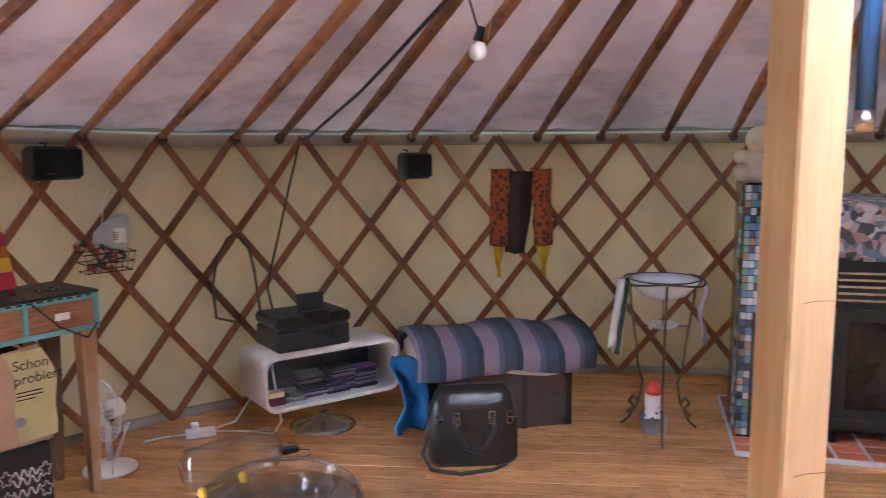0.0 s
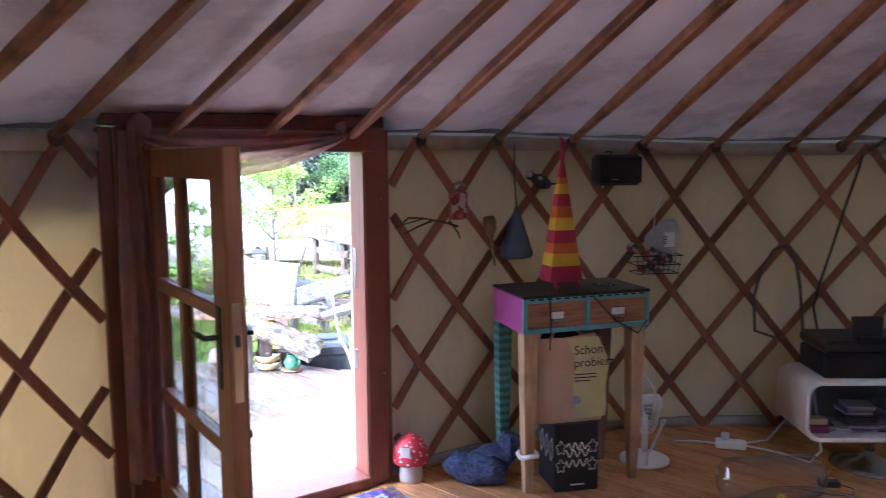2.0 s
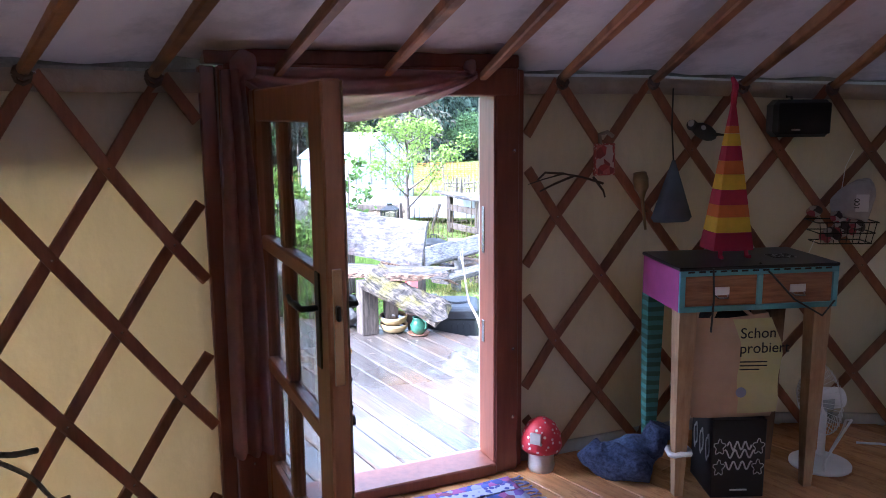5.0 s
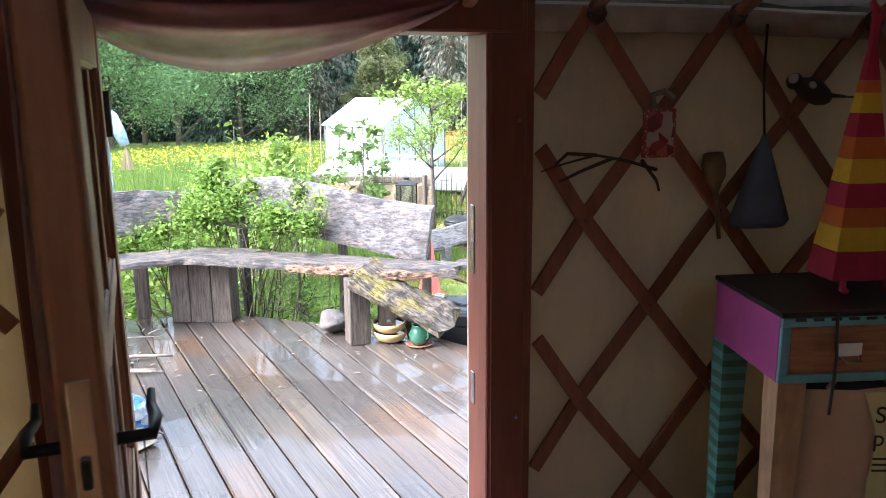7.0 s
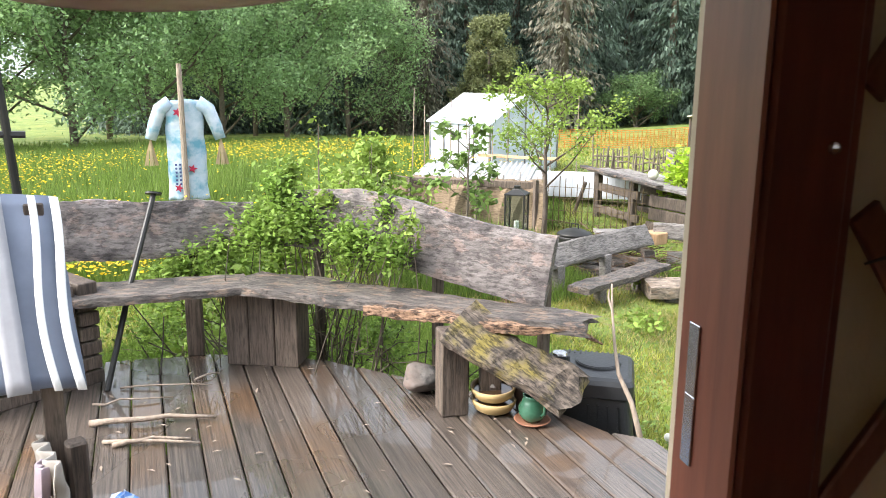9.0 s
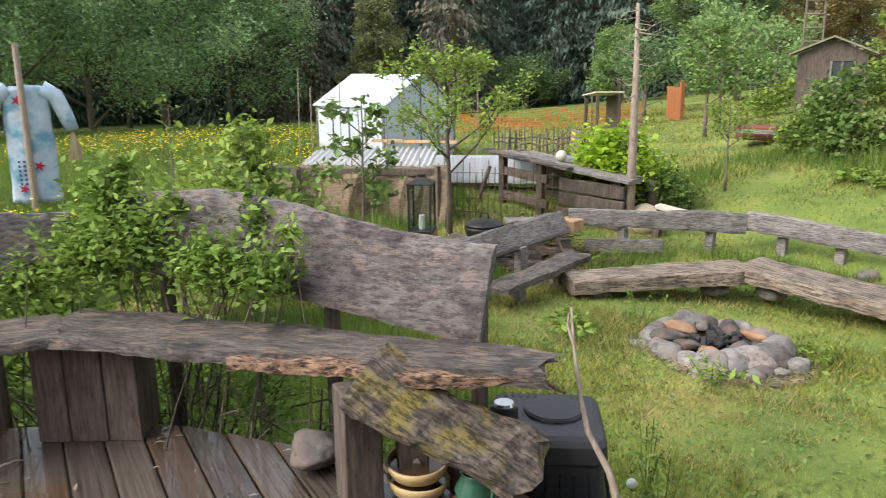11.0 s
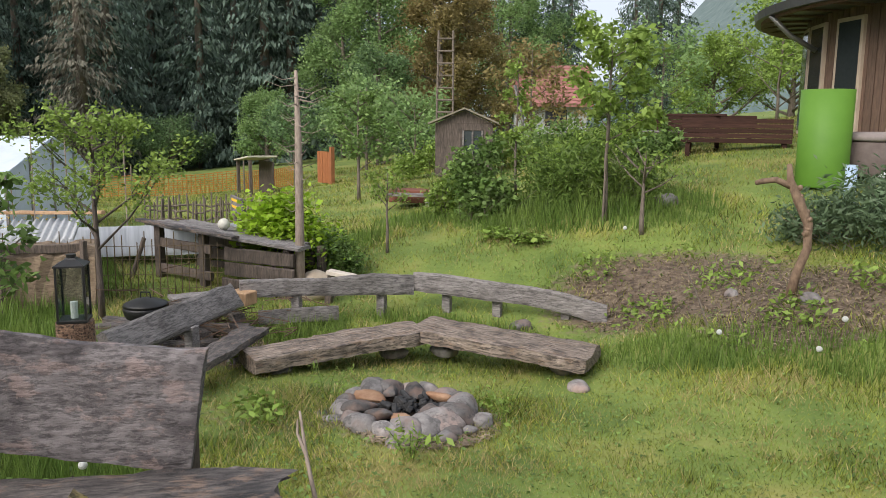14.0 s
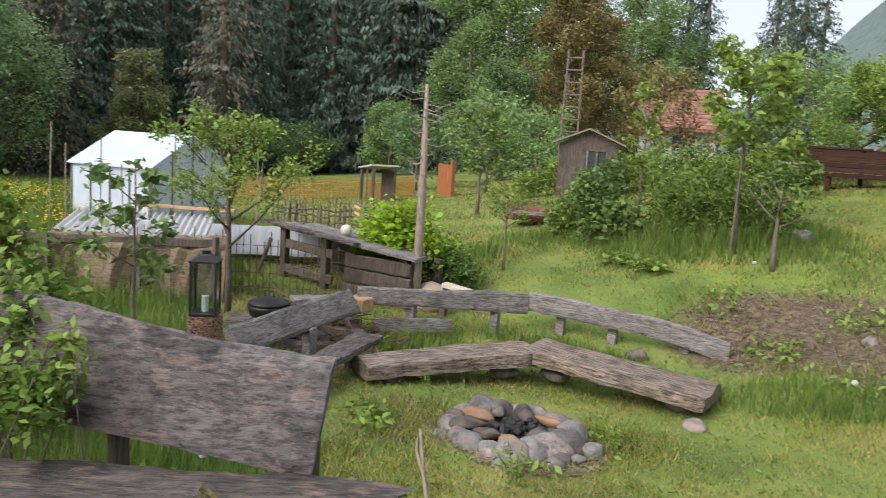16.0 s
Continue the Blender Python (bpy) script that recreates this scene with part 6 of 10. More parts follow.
def washstand():
    t = thing("washstand", pose(1.20, 4.22, 0, 0, 0, -10), "rusty iron washstand with a white enamel basin", "washstand")
    part("basin", lathe([(0.06, 0.78), (0.12, 0.80), (0.165, 0.85), (0.185, 0.878), (0.19, 0.876), (0.17, 0.842), (0.12, 0.79), (0.06, 0.772)], 32), ENAMEL, t, "white enamel basin", True)
    part("rim", tube([(0.188 * math.cos(a), 0.188 * math.sin(a), 0.879) for a in np.linspace(0, 6.283, 33)], 0.004, 6), plain("blue_rim", (0.05, 0.07, 0.14)), t)
    part("ring", tube([(0.215 * math.cos(a), 0.215 * math.sin(a), 0.868 + 0.01 * math.sin(3 * a)) for a in np.linspace(0, 6.283, 33)], 0.006, 6), IRON, t)
    for k in range(3):
        a = k * 2.094 + 0.5
        c, s = math.cos(a), math.sin(a)
        part("leg", tube([(0.21 * c, 0.21 * s, 0.868), (0.19 * c, 0.19 * s, 0.7), (0.155 * c, 0.155 * s, 0.5), (0.14 * c, 0.14 * s, 0.36), (0.11 * c, 0.11 * s, 0.28), (0.13 * c, 0.13 * s, 0.16), (0.19 * c, 0.19 * s, 0.05), (0.24 * c, 0.24 * s, 0.006)], 0.007, 6), IRON, t, smooth=True)
        part("scroll", tube([(0.13 * c, 0.13 * s, 0.16), (0.165 * c, 0.165 * s, 0.19), (0.19 * c, 0.19 * s, 0.15), (0.16 * c, 0.16 * s, 0.12), (0.2 * c, 0.2 * s, 0.08)], 0.010, 6), IRON, t, smooth=True)
        part("brace", tube([(0, 0, 0.61), (0.17 * c, 0.17 * s, 0.60)], 0.004, 5), IRON, t)
    part("soap_dish", lathe([(0.01, 0.6), (0.06, 0.605), (0.085, 0.625), (0.08, 0.628), (0.05, 0.612), (0.01, 0.608)], 24), ENAMEL, t, "small white enamel dish", True)
    part("stem", cyl(0.004, 0.004, 0.17, Matrix.Translation((0, 0, 0.62)), 8), IRON, t)
    tb = thing("plastic_tub", pose(1.17, 4.24, 0, 0, 0, 0), "clear grey plastic tub under a washstand", "tub")
    part("tub", lathe([(0.001, 0.004), (0.075, 0.004), (0.09, 0.10), (0.086, 0.10), (0.072, 0.01), (0.001, 0.01)], 4, pose(0, 0, 0, 0, 0, 45)), plain("grey_plastic", (0.4, 0.4, 0.42), 0.3, trans=0.4), tb)
    bt = thing("bottle", pose(1.17, 4.24, 0.011), "white plastic bottle with a red cap and blue print", "bottle")
    part("body", lathe([(0.04, 0), (0.045, 0.01), (0.05, 0.2), (0.045, 0.215), (0.02, 0.225)], 20), WHITEP, bt, smooth=True)
    part("cap", lathe([(0.046, 0.2151), (0.046, 0.24), (0.03, 0.255), (0.02, 0.28), (0.001, 0.285)], 16), REDPL, bt, "red cap", True)
    part("print", lathe([(0.0475, 0.08), (0.0492, 0.16)], 20), speckled("bottle_print", (0.75, 0.75, 0.75), (0.05, 0.12, 0.4), 40, 0.3), bt)
    tw = thing("towel", pose(1.20, 4.22, 0, 0, 0, -10), "white towel with dark green stripes hanging from a washstand", "towel")
    sheet(lambda u, v: Vector((-0.215 - 0.05 * v - 0.035 * math.sin(u * 5), -0.10 + 0.12 * u, 0.88 - (0.36 + 0.1 * u) * v)) + wob((u, v, 0), 0.006, 4, 3), 8, 14, 0.008, banded("towel_stripes", [(0, (0.65, 0.63, 0.6)), (0.5, (0.03, 0.08, 0.07)), (0.62, (0.65, 0.63, 0.6)), (0.75, (0.03, 0.08, 0.07))], 9, 1, wobble=0.005), "cloth", tw)
    rg = thing("cloth", pose(1.20, 4.22, 0, 0, 0, -10), "pale lilac cloth hanging from a washstand", "cloth")
    sheet(lambda u, v: Vector((0.215 + 0.02 * math.sin(v * 9), -0.05 + 0.09 * u + 0.01 * math.sin(v * 11), 0.87 - 0.34 * v)) + wob((u, v, 1), 0.012, 4, 3), 8, 14, 0.008, plain("lilac_cloth", (0.45, 0.38, 0.52), 0.9), "cloth", rg)


washstand()


def stove_corner():
    m = Matrix.Translation((1.50, 3.89, 0)) @ pose(0, 0, 0, 0, 0, -14)
    h = thing("hearth", m, "hearth slab of orange terracotta tiles with white joints", "hearth")
    part("slab", block((0, 0, 0), (1.5, 0.95, 0.028), 0.004), plain("white_grout", (0.6, 0.62, 0.66), 0.8), h, "white mortar bed")
    terr = mat("terracotta", (0.42, 0.10, 0.04), (0.52, 0.16, 0.07), 6, rough=0.6, vary=0.25)
    base = part("tile", block((0.008, 0.008, 0.02), (0.152, 0.092, 0.034), 0.003), terr, h)
    for i in range(9):
        for j in range(9):
            if i or j:
                share(base, "tile", h, Matrix.Translation((i * 0.162, j * 0.102, 0)))
    s = thing("stove_screen", m, "tall mosaic-covered pillar with dark glass beside a stove", "pillar")
    part("core", block((0.02, 0.20, 0.035), (0.20, 0.62, 1.40), 0.004), plain("dark_glass", (0.025, 0.03, 0.035), 0.1), s, "dark glass core")
    mos = patches("mosaic_colours", [(0.10, 0.22, 0.36), (0.55, 0.57, 0.58), (0.03, 0.03, 0.035), (0.12, 0.28, 0.2), (0.32, 0.20, 0.12), (0.45, 0.5, 0.55), (0.06, 0.08, 0.14), (0.24, 0.34, 0.4)], 1, 0.35, True)
    base = part("mosaic_tile", block((0, 0, 0), (0.028, 0.006, 0.036), 0.002), mos, s)
    base.matrix_local = Matrix.Translation((0.02, 0.193, 0.05))
    for j in range(34):
        for i in range(6):
            if (i or j) and not (1 < i < 4 and j < 17):
                share(base, "mosaic_tile", s, Matrix.Translation((0.02 + i * 0.030, 0.193, 0.05 + j * 0.0395)))
        for y in (0.235, 0.30):
            share(base, "mosaic_tile", s, Matrix.Translation((0.013, y, 0.05 + j * 0.0395)) @ pose(0, 0, 0, 0, 0, 90))
    w = thing("wood_stove", m, "black iron stove with glass door and a patterned cloth on top", "stove")
    part("body", block((0.42, 0.18, 0.10), (1.35, 0.75, 1.30), 0.02), BLACKM, w)
    for x in (0.5, 1.27):
        for y in (0.25, 0.68):
            part("foot", cyl(0.03, 0.025, 0.07, Matrix.Translation((x, y, 0.034)), 10), BLACKM, w)
    d = part("door", block((0.48, 0.165, 0.18), (1.29, 0.182, 0.76), 0.006), BLACKM, w)
    part("pane", block((0.54, 0.160, 0.24), (1.23, 0.166, 0.70), 0.002), plain("stove_glass", (0.02, 0.015, 0.012), 0.08), d, "dark glossy stove pane")
    for k in range(5):
        part("vent_rib", block((0.48, 0.168, 0.80 + k * 0.035), (1.29, 0.182, 0.815 + k * 0.035), 0.003), CHROME, w, "steel vent rib")
    sheet(lambda u, v: Vector((0.40 + 0.97 * u, 0.165 - 0.01 * math.sin(u * 12) if v > 0.4 else 0.76 - 1.48 * v, 1.312 - (0.0 if v < 0.4 else (v - 0.4) * (0.45 + 0.06 * math.sin(u * 6))))) + wob((u, v, 0), 0.008, 6, 1), 30, 16, 0.006, patches("cloth_print", [(0.10, 0.16, 0.2), (0.45, 0.42, 0.4), (0.3, 0.2, 0.2), (0.05, 0.05, 0.06), (0.35, 0.3, 0.33)], 26, 0.9), "cloth", w, "patterned cloth hanging over the front")
    toy = thing("plush_toy", m @ Matrix.Translation((0.10, 0.36, 1.401)), "cream plush toy sitting on the mosaic pillar", "toy")
    bm = bmesh.new()
    for p, r in (((0, 0, 0.09), 0.10), ((0, -0.02, 0.22), 0.075), ((-0.09, -0.05, 0.05), 0.05), ((0.09, -0.05, 0.05), 0.05), ((-0.09, -0.02, 0.13), 0.04), ((0.09, -0.02, 0.13), 0.04)):
        ball(r, Matrix.Translation(p), 14, bm)
    part("body", bm, mat("cream_plush", (0.5, 0.44, 0.36), (0.62, 0.56, 0.48), 30, rough=0.95, bump=0.8), toy, smooth=True)
    pp = thing("blue_tube", Matrix.Translation((1.17, 2.21, 1.64)), "blue metal tube with a bright end hanging from a rafter", "tube")
    part("tube", cyl(0.027, 0.027, 0.70, Matrix.Translation((0, 0, 0.06)), 20), mat("blue_metal", (0.05, 0.13, 0.30), (0.10, 0.22, 0.42), 3, rough=0.3, metal=0.5), pp, smooth=True)
    part("end_cap", cyl(0.028, 0.028, 0.06, I4, 20), CHROME, pp, "bright metal end", True)


stove_corner()

post = thing("support_post", pose(0.562, 1.235, 0, 0, 0, 14), "pale planed spruce post carrying the roof crown", "post")
part("post", block((-0.043, -0.043, 0), (0.043, 0.043, 2.72), 0.005), POSTW, post)
for z in (1.09, 1.37):
    part("check", tube([(-0.02, -0.0434, z), (0.0, -0.044, z + 0.003), (0.04, -0.0434, z + 0.001)], 0.0007, 4), LEGD, post, "dark knot crack")


def wall_m(deg, z, r=RW - 0.03):
    """A pose on the wall: x along it to the right, y towards the room, z up."""
    p = ring_pt(deg, r, z)
    return Matrix.Translation(p) @ pose(0, 0, 0, 0, 0, deg + 90)


def wall_things():
    for deg, z, w, rz in ((137.6, 1.55, 0.27, 0), (106.6, 1.51, 0.22, 20)):
        s = thing("speaker", wall_m(deg, z, RW - 0.09) @ pose(0, 0, 0, 0, 0, rz), "small black loudspeaker fixed to the wall lattice", "loudspeaker", "loudspeakers")
        part("cabinet", block((-w / 2, -0.06, -0.085), (w / 2, 0.06, 0.085), 0.025), BLACKP, s)
        part("grille", block((-w / 2 + 0.015, 0.058, -0.07), (w / 2 - 0.015, 0.066, 0.07), 0.006), plain("grille_cloth", (0.012, 0.012, 0.012), 0.95), s, "black cloth grille")
        part("badge", block((0.02, 0.0665, -0.055), (0.06, 0.068, -0.047), 0), CHROME, s)
        part("bracket", tube([(0, -0.06, 0.05), (0.0, -0.085, 0.10), (0.03, -0.07, 0.10)], 0.006, 6), BLACKM, s)
    b = thing("wire_basket", wall_m(134.3, 1.10, RW - 0.06), "wire basket of plastic bags and trinkets hung on the lattice", "basket")
    bm = bmesh.new()
    for z, k in ((-0.13, 0.85), (-0.08, 0.92), (-0.03, 1.0)):
        tube([(0.14 * k * c, 0.075 * k * s + 0.04, z) for c, s in ((-1, -1), (1, -1), (1, 1), (-1, 1), (-1, -1))], 0.003, 5, bm)
    for x in np.linspace(-0.13, 0.13, 9):
        tube([(x * 0.88, 0.105, -0.13), (x, 0.115, -0.03)], 0.002, 4, bm)
    part("wires", bm, BLACKM, b)
    junk = patches("odds_colours", [(0.4, 0.24, 0.2), (0.08, 0.06, 0.06), (0.35, 0.06, 0.08), (0.5, 0.42, 0.36), (0.3, 0.14, 0.12)], 30, 0.6)
    rng = np.random.default_rng(8)
    for k in range(12):
        part("trinket", stone_mesh(rng.uniform(0.025, 0.045), 1.2, 0.8, 0.9, k * 1.9, 2), junk, b, m=Matrix.Translation((rng.uniform(-0.10, 0.13), 0.04 + rng.uniform(-0.02, 0.04), rng.uniform(-0.11, 0.05))))
    part("plastic_bag", stone_mesh(0.12, 1.0, 0.5, 0.85, 5.1, 4), mat("crumpled_film", (0.45, 0.44, 0.44), (0.62, 0.61, 0.61), 12, rough=0.25, bump=0.9, trans=0.3), b, "crumpled clear bag", m=Matrix.Translation((-0.06, 0.03, 0.06)))
    tag = part("tag", block((-0.03, 0.106, 0.0), (0.03, 0.108, 0.08), 0.001), WHITEP, b, "white number tag", m=pose(-0.06, 0, 0.02, 0, 0, 0))
    text_part("number", "100", 0.035, Matrix.Translation((0.014, 0.109, 0.01)) @ pose(0, 0, 0, 90, -90, 180), INK, tag)
    part("string", tube([(0.0, 0.02, 0.10), (-0.02, 0.0, 0.22), (-0.06, -0.01, 0.30)], 0.002, 4), WHITEP, b)
    part("string", tube([(0.12, 0.05, -0.12), (0.14, 0.03, -0.2), (0.12, 0.02, -0.3)], 0.002, 4), WHITEP, b)
    j = thing("hanging_costume", wall_m(96.0, 1.5, RW - 0.05), "orange and black costume with yellow points, hung on lattice", "costume")
    pat = speckled("orange_print", (0.36, 0.085, 0.02), (0.10, 0.03, 0.015), 26, 0.4)
    dk = plain("dark_brown_cloth", (0.05, 0.035, 0.03), 0.9)
    sheet(lambda u, v: Vector((0.02 + (u - 0.5) * (0.24 - 0.10 * v) + 0.02 * v, 0.05 * math.sin(u * 3.1), -0.04 - 0.55 * v)) + wob((u, v, 0), 0.015, 3, 1), 12, 20, 0.02, dk, "body", j, "dark middle")
    for sx, ln in ((-1, 0.80), (1, 0.82)):
        sheet(lambda u, v, sx=sx, ln=ln: Vector((sx * (0.135 + 0.02 * v) + (u - 0.5) * (0.15 - 0.02 * v), 0.06 * math.sin(u * 3.1), -0.02 - 0.52 * v)) + wob((u * 0.4, v, sx), 0.012, 4, 2), 10, 20, 0.02, pat, "leg", j, "orange printed leg")
        sheet(lambda u, v, sx=sx: Vector((sx * 0.155 + (u - 0.5) * (0.115 if sx < 0 else 0.08) * (1 - v * 0.9), 0.055 * math.sin(u * 3.1), -0.53 - 0.22 * v)), 8, 8, 0.015, YELLOW, "point", j, "yellow pointed end")
    pc = thing("small_picture", wall_m(151.7, 1.36), "small framed red and white picture on the lattice", "picture")
    part("frame", block((-0.05, 0, -0.07), (0.05, 0.018, 0.07), 0.004), speckled("beaded_frame", (0.34, 0.07, 0.06), (0.6, 0.5, 0.42), 90, 0.3), pc)
    part("print", block((-0.042, 0.018, -0.062), (0.042, 0.0195, 0.062), 0), patches("picture_print", [(0.32, 0.04, 0.04), (0.5, 0.4, 0.36), (0.2, 0.03, 0.03), (0.45, 0.12, 0.1)], 34), pc)
    part("twig", tube([(0.02, 0.01, 0.07), (0.03, 0.02, 0.11), (0.0, 0.03, 0.12), (-0.03, 0.03, 0.10)], 0.010, 5), DEADW, pc, "dark twist of twigs on top")
    tw = thing("twig", wall_m(153.2, 1.285, RW - 0.03), "bare dark twig stuck behind the lattice", "twig")
    bm = bmesh.new()
    for pts in ([(-0.10, 0.0, -0.03), (0.0, 0.01, 0.0), (0.1, 0.02, 0.02), (0.2, 0.03, 0.0), (0.27, 0.03, -0.02)], [(0.05, 0.02, 0.01), (0.15, 0.04, -0.02), (0.22, 0.04, -0.05)], [(-0.05, 0, 0.0), (-0.09, 0.02, -0.06), (-0.1, 0.02, -0.09)], [(0.1, 0.02, 0.02), (0.2, 0.05, 0.03), (0.24, 0.06, 0.0)]):
        tube(pts, [0.006, 0.005, 0.004, 0.003, 0.002][:len(pts)], 5, bm)
    part("twig", bm, plain("dark_twig", (0.06, 0.04, 0.03), 0.9), tw)
    bg = thing("drawstring_bag", wall_m(146.6, 1.21, RW - 0.05), "small grey-blue drawstring bag hanging from a cord", "bag")
    part("pouch", loops(bmesh.new(), [[Vector((w * c, 0.03 + 0.03 * s * (w / 0.09), z)) for c, s in ((-1, 0), (-0.5, 0.9), (0.5, 0.9), (1, 0), (0.5, -0.7), (-0.5, -0.7))] for z, w in ((-0.14, 0.085), (-0.12, 0.10), (-0.02, 0.065), (0.10, 0.022), (0.14, 0.008))]), plain("slate_cloth", (0.15, 0.18, 0.22), 0.9), bg, smooth=True)
    part("cord", tube([(0, 0.03, 0.13), (0.005, 0.01, 0.3), (0.0, 0.0, 0.46)], 0.004, 5), INK, bg)
    bd = thing("wooden_bird", wall_m(144.4, 1.48, RW - 0.06), "black and white carved bird on the lattice", "bird figure")
    bm = ball(0.04, Matrix.Translation((0, 0.03, 0)) @ pose(0, 0, 0, 0, -25, 0) @ Matrix.Diagonal((1.6, 0.8, 0.9, 1)), 14)
    ball(0.025, Matrix.Translation((0.06, 0.03, 0.03)), 12, bm)
    cyl(0.008, 0.001, 0.12, Matrix.Translation((-0.03, 0.04, -0.01)) @ pose(0, 0, 0, 0, -95, 0), 8, bm)
    part("body", bm, speckled("bird_paint", (0.04, 0.035, 0.03), (0.5, 0.48, 0.45), 22, 0.3), bd, smooth=True)
    hn = thing("brass_horn", wall_m(149.0, 1.2, RW - 0.05), "small old brass horn hanging on the lattice", "horn")
    part("horn", lathe([(0.006, -0.16), (0.008, -0.02), (0.02, 0.01), (0.032, 0.03), (0.035, 0.07), (0.028, 0.10), (0.024, 0.10), (0.028, 0.07), (0.02, 0.03)], 14, pose(0, 0.03, 0, 0, 8, 0)), mat("old_brass", (0.16, 0.11, 0.05), (0.30, 0.22, 0.11), 12, rough=0.4, metal=0.8), hn, smooth=True)
    # twisted branch of the left wall
    br = thing("twisted_branch", I4, "dark twisted branch with knotted twigs fixed to the lattice", "branch")

    def limb(pts, r0, r1, mt=None, off=0.06):
        ps = [ring_pt(a, RW - off - 0.02 * (i % 2), z) for i, (a, z) in enumerate(pts)]
        part("limb", tube(spline(ps), list(np.linspace(r0 * 0.85, r1 * 0.85, (len(ps) - 1) * 5 + 1)), 7), mt or BARK, br, smooth=True)
    limb([(184.4, 0.34), (185.2, 0.36), (186.0, 0.45), (187.5, 0.55), (188.2, 0.60), (188.6, 0.70), (189.3, 0.78), (190.2, 0.85), (191.0, 0.92), (191.4, 1.04), (192.0, 1.13), (192.6, 1.2)], 0.008, 0.013)
    limb([(185.6, 0.53), (186.8, 0.55), (188.0, 0.58), (188.8, 0.62), (189.2, 0.72), (189.8, 0.82), (190.4, 0.88)], 0.012, 0.010)
    limb([(190.4, 0.86), (190.0, 0.93), (190.2, 1.0), (190.8, 1.05), (190.7, 1.1)], 0.012, 0.006)
    limb([(190.6, 0.88), (190.9, 0.96), (191.5, 0.99), (192.4, 1.0), (194, 1.06)], 0.011, 0.006)
    limb([(190.9, 0.9), (192, 0.92), (193.5, 0.95)], 0.011, 0.006)
    limb([(191.4, 1.04), (192.3, 1.05), (193.4, 1.12), (194.5, 1.1)], 0.009, 0.005)
    limb([(190.0, 0.84), (190.4, 0.86), (190.8, 0.88)], 0.026, 0.022, off=0.05)
    # cables
    cb = thing("wall_cable", I4, "black cable down the lattice with a loose coil", "cable")
    part("cable", tube([ring_pt(a, RW - 0.03 - o, z) for a, z, o in ((117.3, 1.64, 0), (117.6, 1.55, 0), (118.4, 1.36, 0.01), (119.2, 1.12, 0), (120.2, 0.87, 0.01), (120.6, 0.75, 0.02), (120.2, 0.6, 0.03))], 0.008, 6), BLACKP, cb, smooth=True)
    part("coil", tube([ring_pt(a, RW - 0.04, z) for a, z in ((123.6, 0.56), (125.2, 0.60), (125.4, 0.8), (124.9, 0.97), (123.9, 1.09), (123.0, 1.11), (122.1, 1.02), (121.7, 0.88), (121.4, 0.68), (121.2, 0.55))], 0.009, 6), mat("brown_cable", (0.09, 0.06, 0.04), (0.14, 0.10, 0.07), 8, rough=0.5), cb, smooth=True)
    part("rafter_cable", tube([ring_pt(117.2, RW - 0.12, ZW - 0.01), ring_pt(117.0, RW - 0.5, ZW + 0.10), ring_pt(116.6, RW - 1.0, ZW + 0.24), ring_pt(116.4, RW - 1.5, ZW + 0.40), ring_pt(116.3, RW - 2.2, ZW + 0.62)], 0.010, 6), BLACKP, cb, smooth=True)
    bl = thing("light_bulb", Matrix.Translation((0.13, 2.8, 1.94)), "white round light bulb in a black socket on a cord", "bulb")
    part("bulb", lathe([(0.001, -0.045), (0.02, -0.04), (0.032, -0.02), (0.03, 0.0), (0.016, 0.022)], 16, pose(0, 0, 0, 0, 18, 0)), plain("opal_glass", (0.8, 0.8, 0.8), 0.15, dark=0.98), bl, smooth=True)
    part("socket", cyl(0.018, 0.015, 0.05, pose(0.007, 0, 0.022, 0, 18, 0) @ Matrix.Translation((-0.013, 0, 0)), 14), BLACKP, bl, smooth=True)
    part("cord", tube([(-0.005, 0, 0.07), (-0.05, 0.0, 0.22), (-0.10, 0.02, 0.50)], 0.004, 6), BLACKP, bl)
    part("wire", tube([(0.03, 0, 0.03), (0.05, 0, 0.15), (0.09, 0.02, 0.52)], 0.0018, 4), WHITEP, bl)


wall_things()


